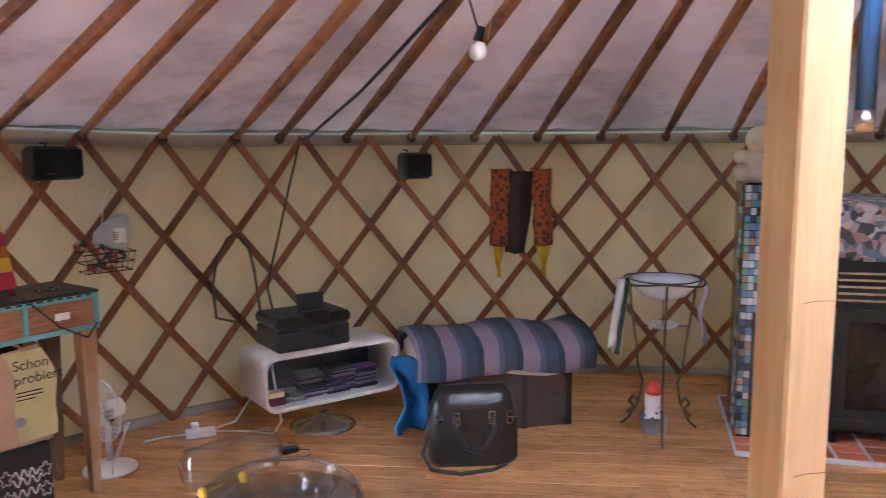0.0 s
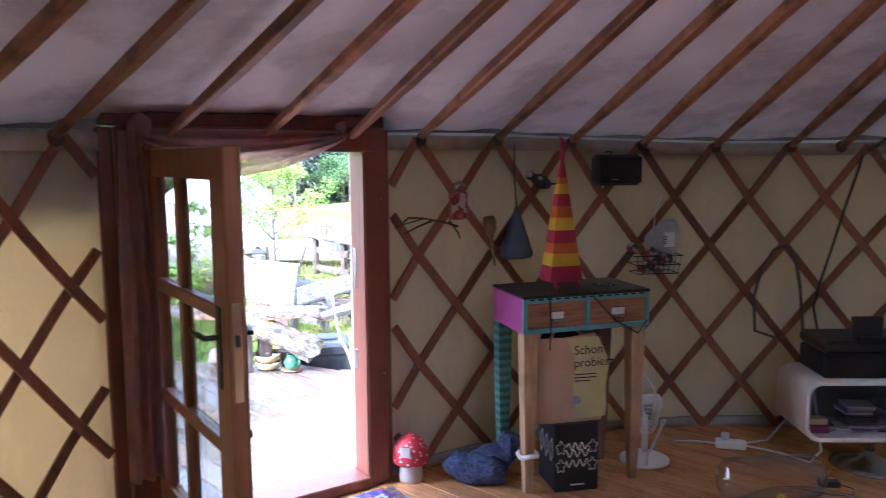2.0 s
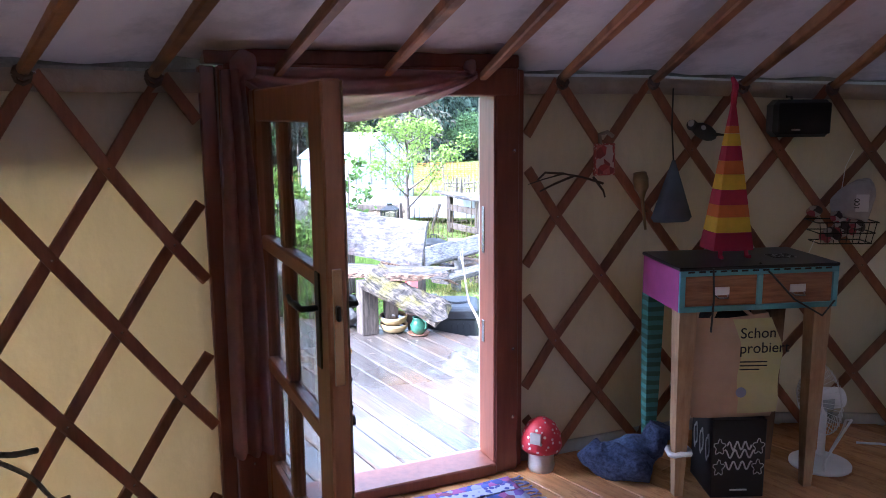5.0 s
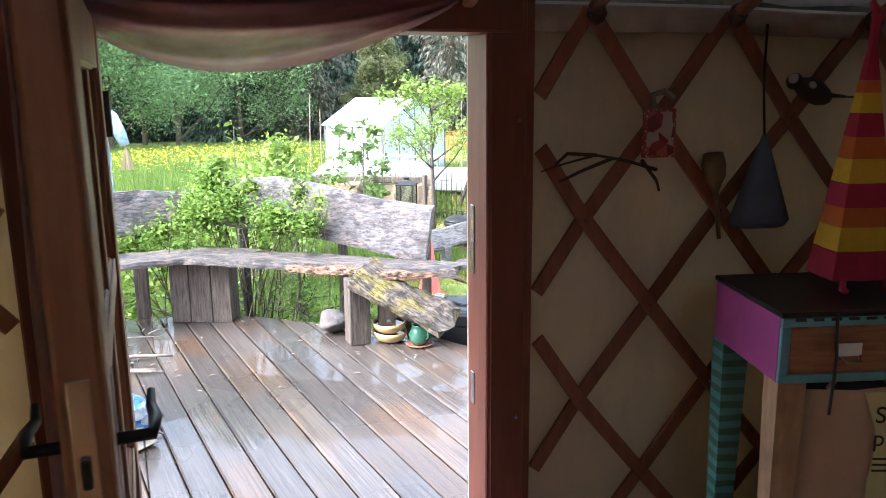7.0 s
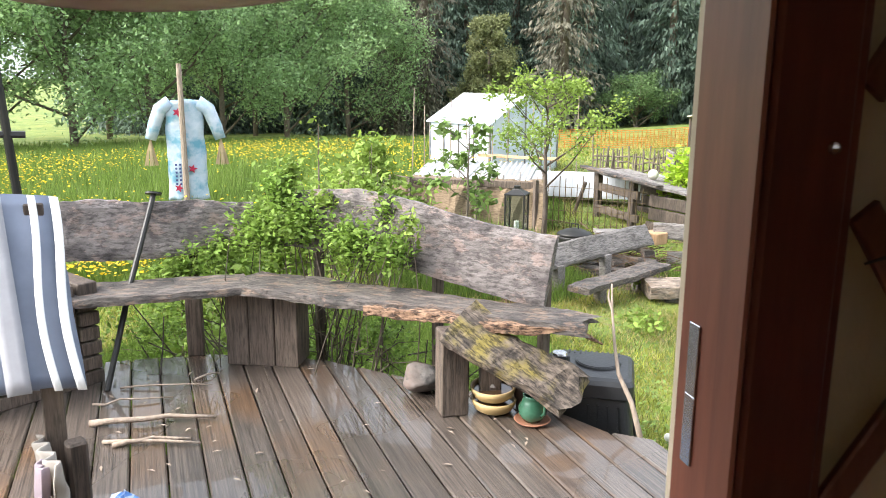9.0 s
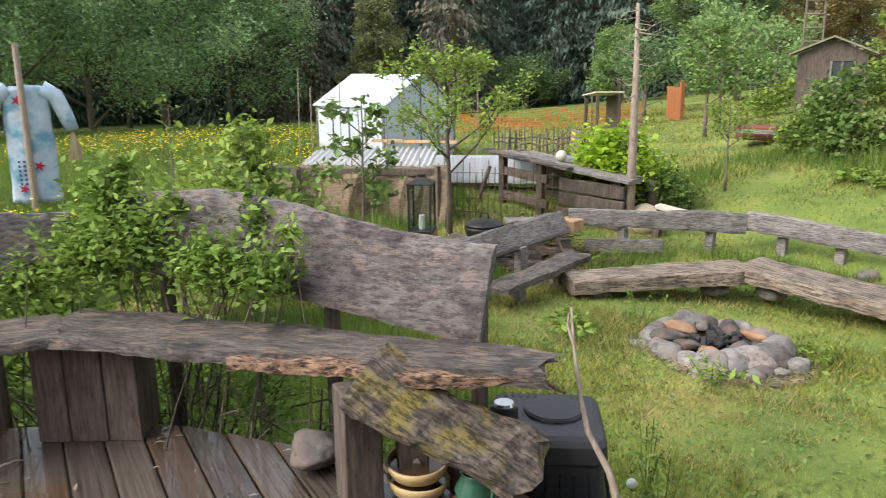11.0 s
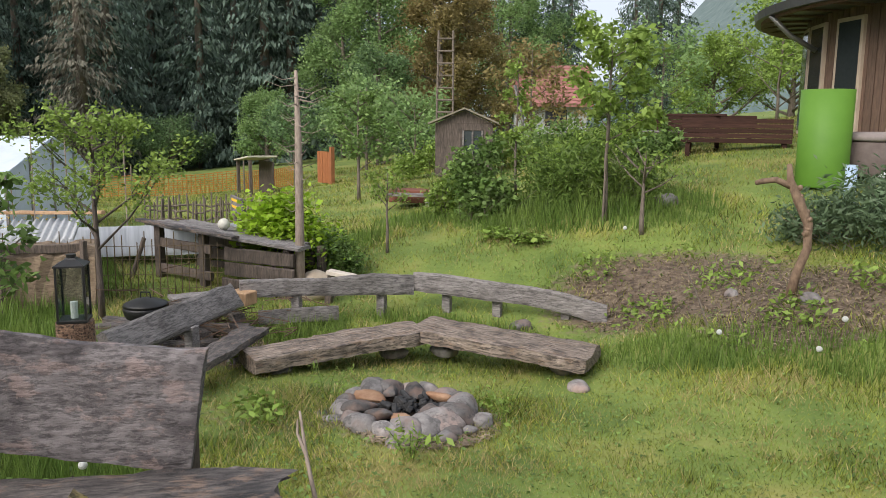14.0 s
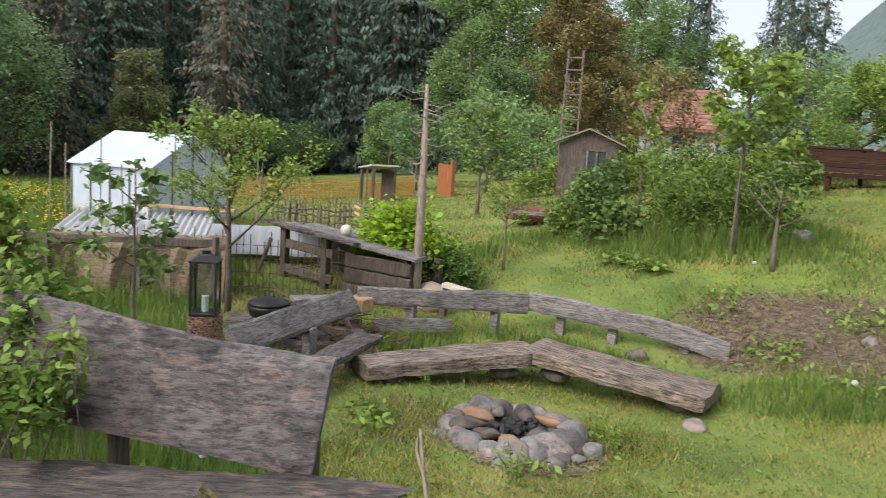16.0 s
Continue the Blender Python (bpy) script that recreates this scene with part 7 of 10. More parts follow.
def floor_things():
    ms = thing("mushroom_lamp", pose(-2.53, 2.86, 0), "toadstool lamp with a red white-dotted cap", "lamp")
    part("stem", lathe([(0.055, 0), (0.06, 0.02), (0.055, 0.09), (0.048, 0.13)], 18), plain("white_ceramic", (0.62, 0.6, 0.6), 0.4), ms, smooth=True)
    part("cap", lathe([(0.04, 0.10), (0.085, 0.098), (0.092, 0.12), (0.085, 0.17), (0.06, 0.215), (0.02, 0.24), (0.001, 0.243)], 22), speckled("dotted_cap", (0.55, 0.03, 0.05), (0.8, 0.75, 0.72), 42, 0.25, 0.5), ms, "red cap with white dots", True)
    part("badge", block((-0.02, -0.0945, 0.15), (0.03, -0.085, 0.20), 0.002), plain("pale_badge", (0.6, 0.55, 0.5)), ms, m=pose(0, 0, 0, 0, 0, 20))
    kn = thing("knitted_bag", pose(-2.24, 3.06, 0.0, 0, 0, 40), "dark blue knitted woollen socks in a heap on the floor", "knitwear")
    wool = mat("blue_wool", (0.02, 0.028, 0.07), (0.10, 0.13, 0.25), 60, (1, 1, 1), 0.95, 1.0)
    def knit(pts, radii, seed):
        pp = spline(pts, 8)
        rr = np.interp(np.linspace(0, 1, len(pp)), np.linspace(0, 1, len(radii)), radii)
        bm = tube(pp, list(rr), 28)
        for v in bm.verts:
            v.co += wob(v.co, 0.016, 14, seed) + wob(v.co, 0.007, 34, seed + 3)
        part("sock", bm, wool, kn, smooth=True)
    knit([(-0.15, 0.02, 0.12), (-0.12, 0.0, 0.09), (-0.05, -0.02, 0.07), (0.05, -0.05, 0.07), (0.12, -0.06, 0.055)], [0.055, 0.065, 0.075, 0.07, 0.045], 1)
    knit([(0.16, 0.06, 0.19), (0.12, 0.04, 0.12), (0.04, 0.03, 0.10), (-0.06, 0.05, 0.07)], [0.05, 0.06, 0.07, 0.05], 5)
    part("cuff", tube([(0.16, 0.06, 0.17), (0.175, 0.065, 0.21)], [0.056, 0.056], 12), wool, kn)
    rug = thing("rug", DOOR @ Matrix.Translation((-0.92, -0.78, 0.0)), "small woven rug in blue, violet and pink with fringes", "rug")
    rugm = patches("rug_pattern", [(0.05, 0.06, 0.22), (0.16, 0.08, 0.30), (0.30, 0.08, 0.22), (0.30, 0.30, 0.42), (0.08, 0.10, 0.35), (0.20, 0.05, 0.10)], 26, 0.95)
    sheet(lambda u, v: Vector((0.88 * u, 0.66 * v, 0.012 + 0.004 * math.sin(u * 9 + v * 5))), 24, 16, 0.008, rugm, "carpet", rug)
    bm = bmesh.new()
    for k in range(44):
        y = 0.66 * k / 43
        tube([(0.88, y, 0.010), (0.92, y + 0.01 * math.sin(k * 3), 0.008), (0.95, y + 0.02 * math.sin(k * 5), 0.005)], 0.0035, 4, bm)
    part("fringe", bm, plain("lilac_fringe", (0.3, 0.28, 0.5), 0.95), rug)
    for y in (0.05, 0.55):
        part("border", block((0.02, y, 0.0135), (0.86, y + 0.06, 0.0225), 0.001), speckled("rug_border", (0.42, 0.40, 0.5), (0.06, 0.06, 0.25), 30, 0.35), rug, "pale zigzag border")
    inf = thing("inflatable_seat", Matrix.Translation((-0.70, 3.16, 0)), "clear inflatable plastic seat with yellow valves", "inflatable seat")
    part("ring", lathe([(0.26 + 0.10 * math.cos(a), 0.102 + 0.10 * math.sin(a)) for a in np.linspace(0, 6.283, 17)], 32), CLEARP, inf, smooth=True)
    part("bolster", lathe([(0.001, -0.22), (0.06, -0.215), (0.088, -0.19), (0.094, 0.0), (0.088, 0.19), (0.06, 0.215), (0.001, 0.22)], 24, pose(-0.22, 0.10, 0.27, 90, 0, -48)), CLEARP, inf, "clear inflated bolster", True)
    for x, y, z in ((-0.29, -0.06, 0.20), (-0.15, 0.05, 0.22)):
        part("valve", cyl(0.024, 0.022, 0.014, Matrix.Translation((x, y - 0.03, z)) @ pose(0, 0, 0, 90, 0, -40), 14), plain("yellow_plastic", (0.75, 0.52, 0.03), 0.4), inf, "yellow valve cap")
    pw = thing("socket_strip", pose(-1.36, 4.22, 0, 0, 0, 20), "white socket strip with plugs on the floor", "socket strip")
    part("strip", block((-0.08, -0.03, 0), (0.08, 0.03, 0.045), 0.006), WHITEP, pw)
    part("plug", block((-0.05, -0.02, 0.045), (-0.01, 0.02, 0.085), 0.008), WHITEP, pw)
    part("cord", tube([(0.08, 0, 0.02), (0.25, -0.04, 0.012), (0.38, -0.14, 0.012), (0.42, -0.2, 0.10), (0.40, -0.05, 0.35), (0.42, 0.12, 0.55), (0.48, 0.2, 0.62)], 0.006, 6), WHITEP, pw, "white cord", True)
    part("cord", tube([(0.07, 0.01, 0.03), (0.2, 0.12, 0.02), (0.34, 0.16, 0.2), (0.36, 0.2, 0.42), (0.44, 0.22, 0.56)], 0.006, 6), WHITEP, pw, "white cord", True)
    part("cord", tube([(-0.08, 0, 0.02), (-0.2, 0.03, 0.01), (-0.3, 0.0, 0.01)], 0.006, 6), WHITEP, pw)
    ad = thing("mains_adapter", pose(-0.82, 3.98, 0, 0, 0, 30), "small black mains adapter and cord on the floor", "adapter")
    part("body", block((-0.05, -0.025, 0), (0.05, 0.025, 0.03), 0.006), BLACKP, ad)
    part("cord", tube([(0.05, 0, 0.01), (0.1, -0.03, 0.006), (0.08, -0.10, 0.006), (-0.02, -0.12, 0.006), (-0.1, -0.08, 0.006)], 0.003, 5), BLACKP, ad)
    # low daybed by the left wall
    db = thing("daybed", I4, "low bed with a pale green and pink cover along the wall", "bed")
    part("base", arc_wall(183.5, 214, 3.2, 3.93, 0.0, 0.20, 2), LEGD, db)
    cover = mat("pastel_cover", (0.26, 0.42, 0.24), (0.52, 0.55, 0.42), 3, rough=0.95, bump=0.4, fine=40, c3=(0.68, 0.40, 0.42), c3_amt=0.95, c3_scale=1.4, c4=(0.42, 0.52, 0.50), c4_amt=0.5, c4_scale=3)
    sheet(lambda u, v: ring_pt(183.2 + 30.8 * u, 3.17 + 0.77 * v, 0.0) + Vector((0, 0, 0.31 - 0.10 * (1 - min(1, v * 6)) + 0.02 * math.sin(u * 15 + v * 7))) + wob((u * 3, v, 0), 0.02, 3, 2), 40, 20, 0.03, cover, "cover", db)
    fl = thing("paper_flowers", I4, "cluster of white and dark paper flowers by the wall", "flowers")
    rng = np.random.default_rng(5)
    pts = np.array([ring_pt(192.5 + rng.normal() * 1.2, RW - 0.25 + rng.normal() * 0.05, 0.46 + rng.normal() * 0.09) for _ in range(46)])
    v, f = leaf_arrays(pts, 0.075, rng, 0.0, 0.8)
    fast("petals", v, f, plain("white_petals", (0.55, 0.55, 0.6), 0.8, trans=0.3), fl)
    part("stem", tube([ring_pt(192.5, RW - 0.25, 0.29), ring_pt(192.3, RW - 0.24, 0.5)], 0.006, 5), DEADW, fl)


floor_things()


def door_curtain():
    t = thing("door_curtain", DOOR, "thin lilac-pink curtain swagged over the doorway and hanging beside it", "curtain")
    veil = mat("lilac_voile", (0.62, 0.46, 0.47), (0.76, 0.58, 0.585), 5, (1, 1, 1), 0.85, 0.4, fine=90, c3=(0.50, 0.34, 0.35), c3_amt=0.4, c3_scale=14, trans=0.72)

    vn, vl = veil.node_tree.nodes, veil.node_tree.links
    v_out = [q for q in vn if q.type == "OUTPUT_MATERIAL"][0]
    v_in, v_mix, v_tr = v_out.inputs["Surface"].links[0].from_socket, vn.new("ShaderNodeMixShader"), vn.new("ShaderNodeBsdfTransparent")
    v_tr.inputs["Color"].default_value = (0.95, 0.82, 0.80, 1)
    v_mix.inputs[0].default_value = 0.5
    vl.new(v_in, v_mix.inputs[1])
    vl.new(v_tr.outputs[0], v_mix.inputs[2])
    vl.new(v_mix.outputs[0], v_out.inputs["Surface"])

    def swag(u, v):
        x = -1.09 + 0.93 * u
        drop = 0.20 * (math.sin(math.pi * u) ** 0.7) * (1.1 - 0.55 * u)
        z = 1.735 - 0.01 * u - drop * v - 0.02 * v
        return Vector((x, -0.075 - 0.035 * math.sin(v * 18 + u * 3) * (0.4 + math.sin(math.pi * u)) * 0.5, z))
    sheet(swag, 40, 26, 0.003, veil, "swag", t, "gathered swag")

    def fall(u, v):
        w = 0.10 + 0.07 * min(1, v * 2)
        return Vector((-1.125 + w * 0.8 * (u - 0.35), -0.11 + 0.028 * math.sin(u * 16 + v * 2), 1.72 - 1.40 * v))
    sheet(fall, 30, 40, 0.003, veil, "fall", t, "hanging length with a dotted print")
    part("knot", stone_mesh(0.045, 1, 0.8, 1.3, 2.2), veil, t, m=Matrix.Translation((-1.07, -0.10, 1.735)), smooth=True)
    part("knot", stone_mesh(0.03, 1, 0.8, 1.0, 6.2), veil, t, m=Matrix.Translation((-0.19, -0.075, 1.745)), smooth=True)
    b = thing("bead_string", DOOR @ Matrix.Translation((-0.945, 0.07, 0)), "string of small dark and yellow beads hanging in the doorway", "bead string")
    part("thread", tube([(0, -0.9, 1.02), (0, -0.9, 0.55)], 0.0015, 4), INK, b)
    for k in range(9):
        part("bead", ball(0.008 + 0.004 * (k % 3 == 0), Matrix.Translation((0, -0.9, 0.90 - k * 0.028)), 8), (YELLOW, INK, plain("blue_bead", (0.05, 0.1, 0.25)))[k % 3] if k < 3 else (YELLOW if k == 5 else INK), b)


door_curtain()

# ---- on the deck ----
def deck_things():
    z = DECK_Z
    s = thing("stone", Matrix.Translation((-5.28, 3.83, z + 0.068)), "smooth rounded grey stone on the deck", "stone")
    part("stone", stone_mesh(0.10, 1.25, 0.95, 0.78, 4.4, 4), STONE, s, smooth=True)
    clay = mat("yellow_clay", (0.42, 0.28, 0.12), (0.55, 0.40, 0.19), 8, rough=0.5, bump=0.15)
    for k, dz in enumerate((0.0, 0.062)):
        b = thing("bowl", Matrix.Translation((-4.90, 4.0, z + dz + 0.002)) @ pose(0, 0, 0, 4 * k, 3, 0), "yellow clay bowl with brown water, stacked with another", "bowl", "stacked bowls")
        part("bowl", lathe([(0.06, 0), (0.09, 0.018), (0.104, 0.045), (0.109, 0.066), (0.101, 0.068), (0.095, 0.046), (0.08, 0.025), (0.001, 0.02)], 28), clay, b, smooth=True)
        part("filling", cyl(0.092, 0.092, 0.004, Matrix.Translation((0, 0, 0.044)), 24), plain("brown_water", (0.08, 0.05, 0.03), 0.1), b, "dark rain water and leaves")
    part("shard", stone_mesh(0.035, 1.5, 0.8, 0.4, 9.2), STONE, b, m=Matrix.Translation((-0.02, -0.01, 0.07)))
    p = thing("green_jug", Matrix.Translation((-4.70, 4.075, z + 0.001)), "small green glazed jug on a clay saucer", "jug")
    part("saucer", lathe([(0.001, 0.0), (0.07, 0.004), (0.085, 0.016), (0.08, 0.016), (0.06, 0.008), (0.001, 0.007)], 24), mat("terracotta_dish", (0.22, 0.09, 0.05), (0.32, 0.15, 0.09), 8, rough=0.7), p, smooth=True)
    part("jug", lathe([(0.04, 0.009), (0.062, 0.04), (0.066, 0.075), (0.05, 0.105), (0.042, 0.125), (0.048, 0.135), (0.04, 0.134), (0.036, 0.12), (0.05, 0.07), (0.03, 0.02)], 24), mat("green_glaze", (0.025, 0.08, 0.05), (0.05, 0.15, 0.09), 8, rough=0.2), p, smooth=True)
    part("handle", tube([(0.045, 0, 0.12), (0.085, 0, 0.11), (0.085, 0, 0.07), (0.06, 0, 0.05)], 0.008, 6), mat("green_glaze_b", (0.025, 0.08, 0.05), (0.05, 0.15, 0.09), 8, rough=0.2), p, smooth=True)
    q = thing("flower_pot", Matrix.Translation((-4.82, 4.14, z + 0.001)), "dark brown empty plant pot", "pot")
    part("pot", lathe([(0.05, 0), (0.07, 0.13), (0.075, 0.13), (0.075, 0.15), (0.066, 0.15), (0.046, 0.02), (0.001, 0.015)], 20), mat("dark_pot", (0.05, 0.03, 0.025), (0.09, 0.055, 0.04), 8), q, smooth=True)
    # compost bin beside the deck
    g = ground_z(-4.8, 4.62)
    c = thing("compost_bin", Matrix.Translation((-4.80, 4.53, g)) @ pose(0, 0, 0, 0, 0, 44), "black plastic compost bin with a ribbed lid, beside the deck", "compost bin")
    H = 0.095 - g
    rings = []
    for h, r in ((0.0, 0.30), (0.12, 0.29), (H - 0.10, 0.195), (H - 0.09, 0.212), (H - 0.03, 0.208), (H - 0.01, 0.195), (H, 0.175)):
        rings.append([Vector((r * math.copysign(abs(math.cos(a)) ** 0.2, math.cos(a)), r * math.copysign(abs(math.sin(a)) ** 0.2, math.sin(a)), h)) for a in np.linspace(0, 6.2832, 33)[:-1]])
    part("body", loops(bmesh.new(), rings), BLACKP, c, smooth=False)
    for k in range(-3, 4):
        for sd in range(4):
            part("rib", slab((k * 0.062, -0.284, 0.14), (k * 0.046, -0.202, H - 0.13), 0.018, 0.018, 2, 0.0, up=(0, -1, 0)), BLACKP, c, m=pose(0, 0, 0, 0, 0, sd * 90))
    lid = part("lid", cyl(0.115, 0.108, 0.014, Matrix.Translation((0.03, 0.03, H)), 32, bevel=0.004), BLACKP, c, "round ribbed hatch")
    part("cap", cyl(0.055, 0.05, 0.07, Matrix.Translation((-0.155, -0.06, H - 0.01)), 24, bevel=0.004), BLACKP, c, "round black vent")
    part("cap_top", cyl(0.04, 0.035, 0.012, Matrix.Translation((-0.155, -0.06, H + 0.058)), 20), CHROME, c, "pale metal disc on the vent")
    for k in range(11):
        part("grip", block((-0.155 + k * 0.028, 0.14, H - 0.022), (-0.143 + k * 0.028, 0.185, H + 0.004), 0.003), BLACKP, lid)
    st = thing("dry_stick", I4, "long bleached forked stick leaning by the deck", "stick")
    part("stick", tube([(-4.72, 4.56, 0.52), (-4.68, 4.53, 0.40), (-4.62, 4.50, 0.24), (-4.55, 4.46, 0.14), (-4.44, 4.44, 0.04), (-4.39, 4.45, -0.10), (-4.38, 4.50, ground_z(-4.38, 4.5))], [0.004, 0.006, 0.008, 0.010, 0.012, 0.014, 0.016], 7), DEADW, st, smooth=True)
    part("fork", tube([(-4.68, 4.53, 0.40), (-4.71, 4.53, 0.46), (-4.715, 4.54, 0.50)], [0.008, 0.005, 0.003], 5), DEADW, st)
    # stacked pallets with an upturned table
    pl = thing("pallet_stack", pose(-6.27, 2.52, DECK_Z, 0, 0, 198), "stack of dark weathered wooden pallets on the deck", "pallet")
    for k in range(7):
        part("pallet_board", block((-0.0, 0, k * 0.078), (0.9, 0.10, k * 0.078 + 0.066), 0.005), DARKW, pl, m=pose(0, 0.006 * (k % 2), 0))
        part("pallet_board", block((-0.0, 0.12, k * 0.078), (0.10, 0.75, k * 0.078 + 0.066), 0.005), DARKW, pl)
    tb = thing("upturned_table", pose(-4.62, 2.24, DECK_Z, 0, 0, -96), "upturned camping table with blue-grey top, white straps and black legs", "table")
    blue = mat("blue_grey_tarp", (0.11, 0.135, 0.19), (0.17, 0.20, 0.27), 3, rough=0.5, bump=0.2, fine=6)

    def board(u, v, off=0.0):
        return Vector((0.02 + 0.04 * v + 0.75 * u, -0.02 - 0.32 * v + off, 0.60 + 0.56 * v + 0.015 * math.sin(u * 7)))
    sheet(lambda u, v: board(u, v) + wob((u, v, 0), 0.012, 3, 1), 16, 16, 0.03, blue, "top", tb, "blue-grey tarpaulin top")
    for u0, wv, white in ((0.0, 0.035, True), (0.09, 0.03, True), (0.20, 0.09, False)):
        sheet(lambda u, v, u0=u0, wv=wv: board(u0 + wv * u + 0.02 * math.sin(v * 5) * (u0 < 0.1), v, 0.03), 3, 14, 0.006, WHITEP if white else plain("grey_strap", (0.35, 0.35, 0.38), 0.8), "strap", tb, "white strap" if white else "grey strap")
    for x in (0.16, 0.25, 0.34):
        part("leg", cyl(0.015, 0.013, 0.52, Matrix.Translation((x, -0.36, 1.12)) @ pose(0, 0, 0, 0, 3, 0), 10), BLACKM, tb)
        part("foot", cyl(0.026, 0.026, 0.012, Matrix.Translation((x + 0.027, -0.36, 1.64)), 12), BLACKP, tb)
    part("cross_bar", tube([(0.12, -0.36, 1.36), (0.40, -0.36, 1.37)], 0.012, 6), BLACKM, tb)
    for x in (0.12, 0.68):
        part("trestle", block((x - 0.03, -0.36, 0), (x + 0.03, -0.30, 1.14), 0.004), DARKW, tb)
        part("trestle", block((x - 0.03, -0.08, 0), (x + 0.03, -0.02, 0.62), 0.004), DARKW, tb)
    ca = thing("black_cane", I4, "black metal leg with a round foot leaning on the backrest", "pole")
    part("pole", tube([(-6.12, 2.50, DECK_Z), (-6.36, 2.70, 0.42), (-6.60, 2.90, 0.84)], 0.015, 10), BLACKM, ca)
    part("foot", cyl(0.045, 0.045, 0.010, Matrix.Translation((-6.60, 2.90, 0.84)) @ pose(0, 0, 0, -10, -15, 0), 16), BLACKM, ca)
    # rags and litter beside the pallets
    rg = thing("hanging_rags", pose(-4.28, 2.12, DECK_Z, 0, 0, 5), "grey and lilac rags hung on an added thin post", "rag")
    grey = plain("grey_rag", (0.34, 0.31, 0.28), 0.95)
    sheet(lambda u, v: Vector((-0.42 + 0.26 * u + 0.015 * math.sin(v * 7), -0.01 + 0.02 * math.sin(u * 22 + v * 3) + 0.02 * v, 0.455 - 0.33 * v * (0.8 + 0.2 * math.sin(u * 5)))) + wob((u, v, 0), 0.012, 3, 2), 22, 24, 0.006, grey, "rag", rg)
    sheet(lambda u, v: Vector((-0.26 + 0.08 * u, -0.035 + 0.012 * math.sin(u * 17) - 0.01 * v, 0.44 - 0.40 * v)) + wob((u, v, 3), 0.01, 3, 2), 14, 18, 0.005, plain("lilac_rag", (0.32, 0.26, 0.30), 0.95), "rag", rg, "lilac strip")
    # thin post added only to carry the rags
    part("support", block((-0.36, 0.05, 0), (-0.30, 0.11, 0.44), 0.008), DARKW, rg)
    bg = thing("plastic_bag", pose(-4.60, 2.30, DECK_Z, 0, 0, 20), "crumpled blue and clear plastic bag", "plastic bag")
    bm = stone_mesh(0.11, 1.3, 0.6, 0.75, 8.8, 5)
    for v in bm.verts:
        v.co += wob(v.co, 0.03, 13, 4) + wob(v.co, 0.012, 31, 9)
    part("bag", bm, patches("blue_print_film", [(0.45, 0.52, 0.60), (0.05, 0.16, 0.45), (0.35, 0.42, 0.52), (0.10, 0.28, 0.52)], 40, 0.3), bg, m=Matrix.Translation((0, 0, 0.12)))
    cl = thing("cream_cloth", pose(-4.42, 2.24, DECK_Z, 0, 0, 10), "crumpled cream cloth on the deck", "cloth")
    sheet(lambda u, v: Vector((-0.22 + 0.24 * u, -0.14 + 0.26 * v, 0.016 + 0.02 * math.sin(u * 3.14) * math.sin(v * 3.14) + 0.006 * math.sin(u * 13 + v * 9))) + wob((u, v, 0), 0.008, 3.5, 7), 30, 22, 0.004, mat("cream_rag", (0.20, 0.17, 0.13), (0.29, 0.25, 0.20), 9, rough=0.95, bump=0.5, c3=(0.24, 0.19, 0.14), c3_amt=0.6, c3_scale=8), "cloth", cl)
    rng = np.random.default_rng(2)
    for (x0, y0), (x1, y1), r in (((-5.72, 2.36), (-5.50, 2.86), 0.016), ((-5.5, 2.38), (-5.28, 2.72), 0.010), ((-5.95, 2.40), (-5.85, 2.75), 0.007), ((-6.1, 2.55), (-5.9, 2.95), 0.006), ((-4.75, 2.28), (-4.5, 2.42), 0.010), ((-5.45, 2.4), (-5.35, 2.7), 0.012), ((-6.0, 2.9), (-6.05, 3.05), 0.006)):
        b = thing("fallen_branch", Matrix.Translation((0, 0, DECK_Z + r + 0.002)), "thin dry branch lying on the wet deck", "branch", "branches on the deck")
        pts = [(x0 + (x1 - x0) * s + rng.normal() * 0.012, y0 + (y1 - y0) * s + rng.normal() * 0.01, 0.012 * math.sin(s * 3.1)) for s in np.linspace(0, 1, 6)]
        part("branch", tube(pts, list(np.linspace(r, r * 0.5, 6)), 6), DEADW, b, smooth=True)
    lt = thing("leaf_litter", I4, "scattered twigs and dead leaves on the deck", "litter", kind="stuff")
    pts = np.stack([rng.uniform(-6.2, -4.5, 60), rng.uniform(2.3, 4.0, 60), np.full(60, DECK_Z + 0.008)], 1)
    v, f = leaf_arrays(pts, 0.035, rng, 0.9, 0.3)
    fast("leaves", v, f, DEADW, lt)


deck_things()


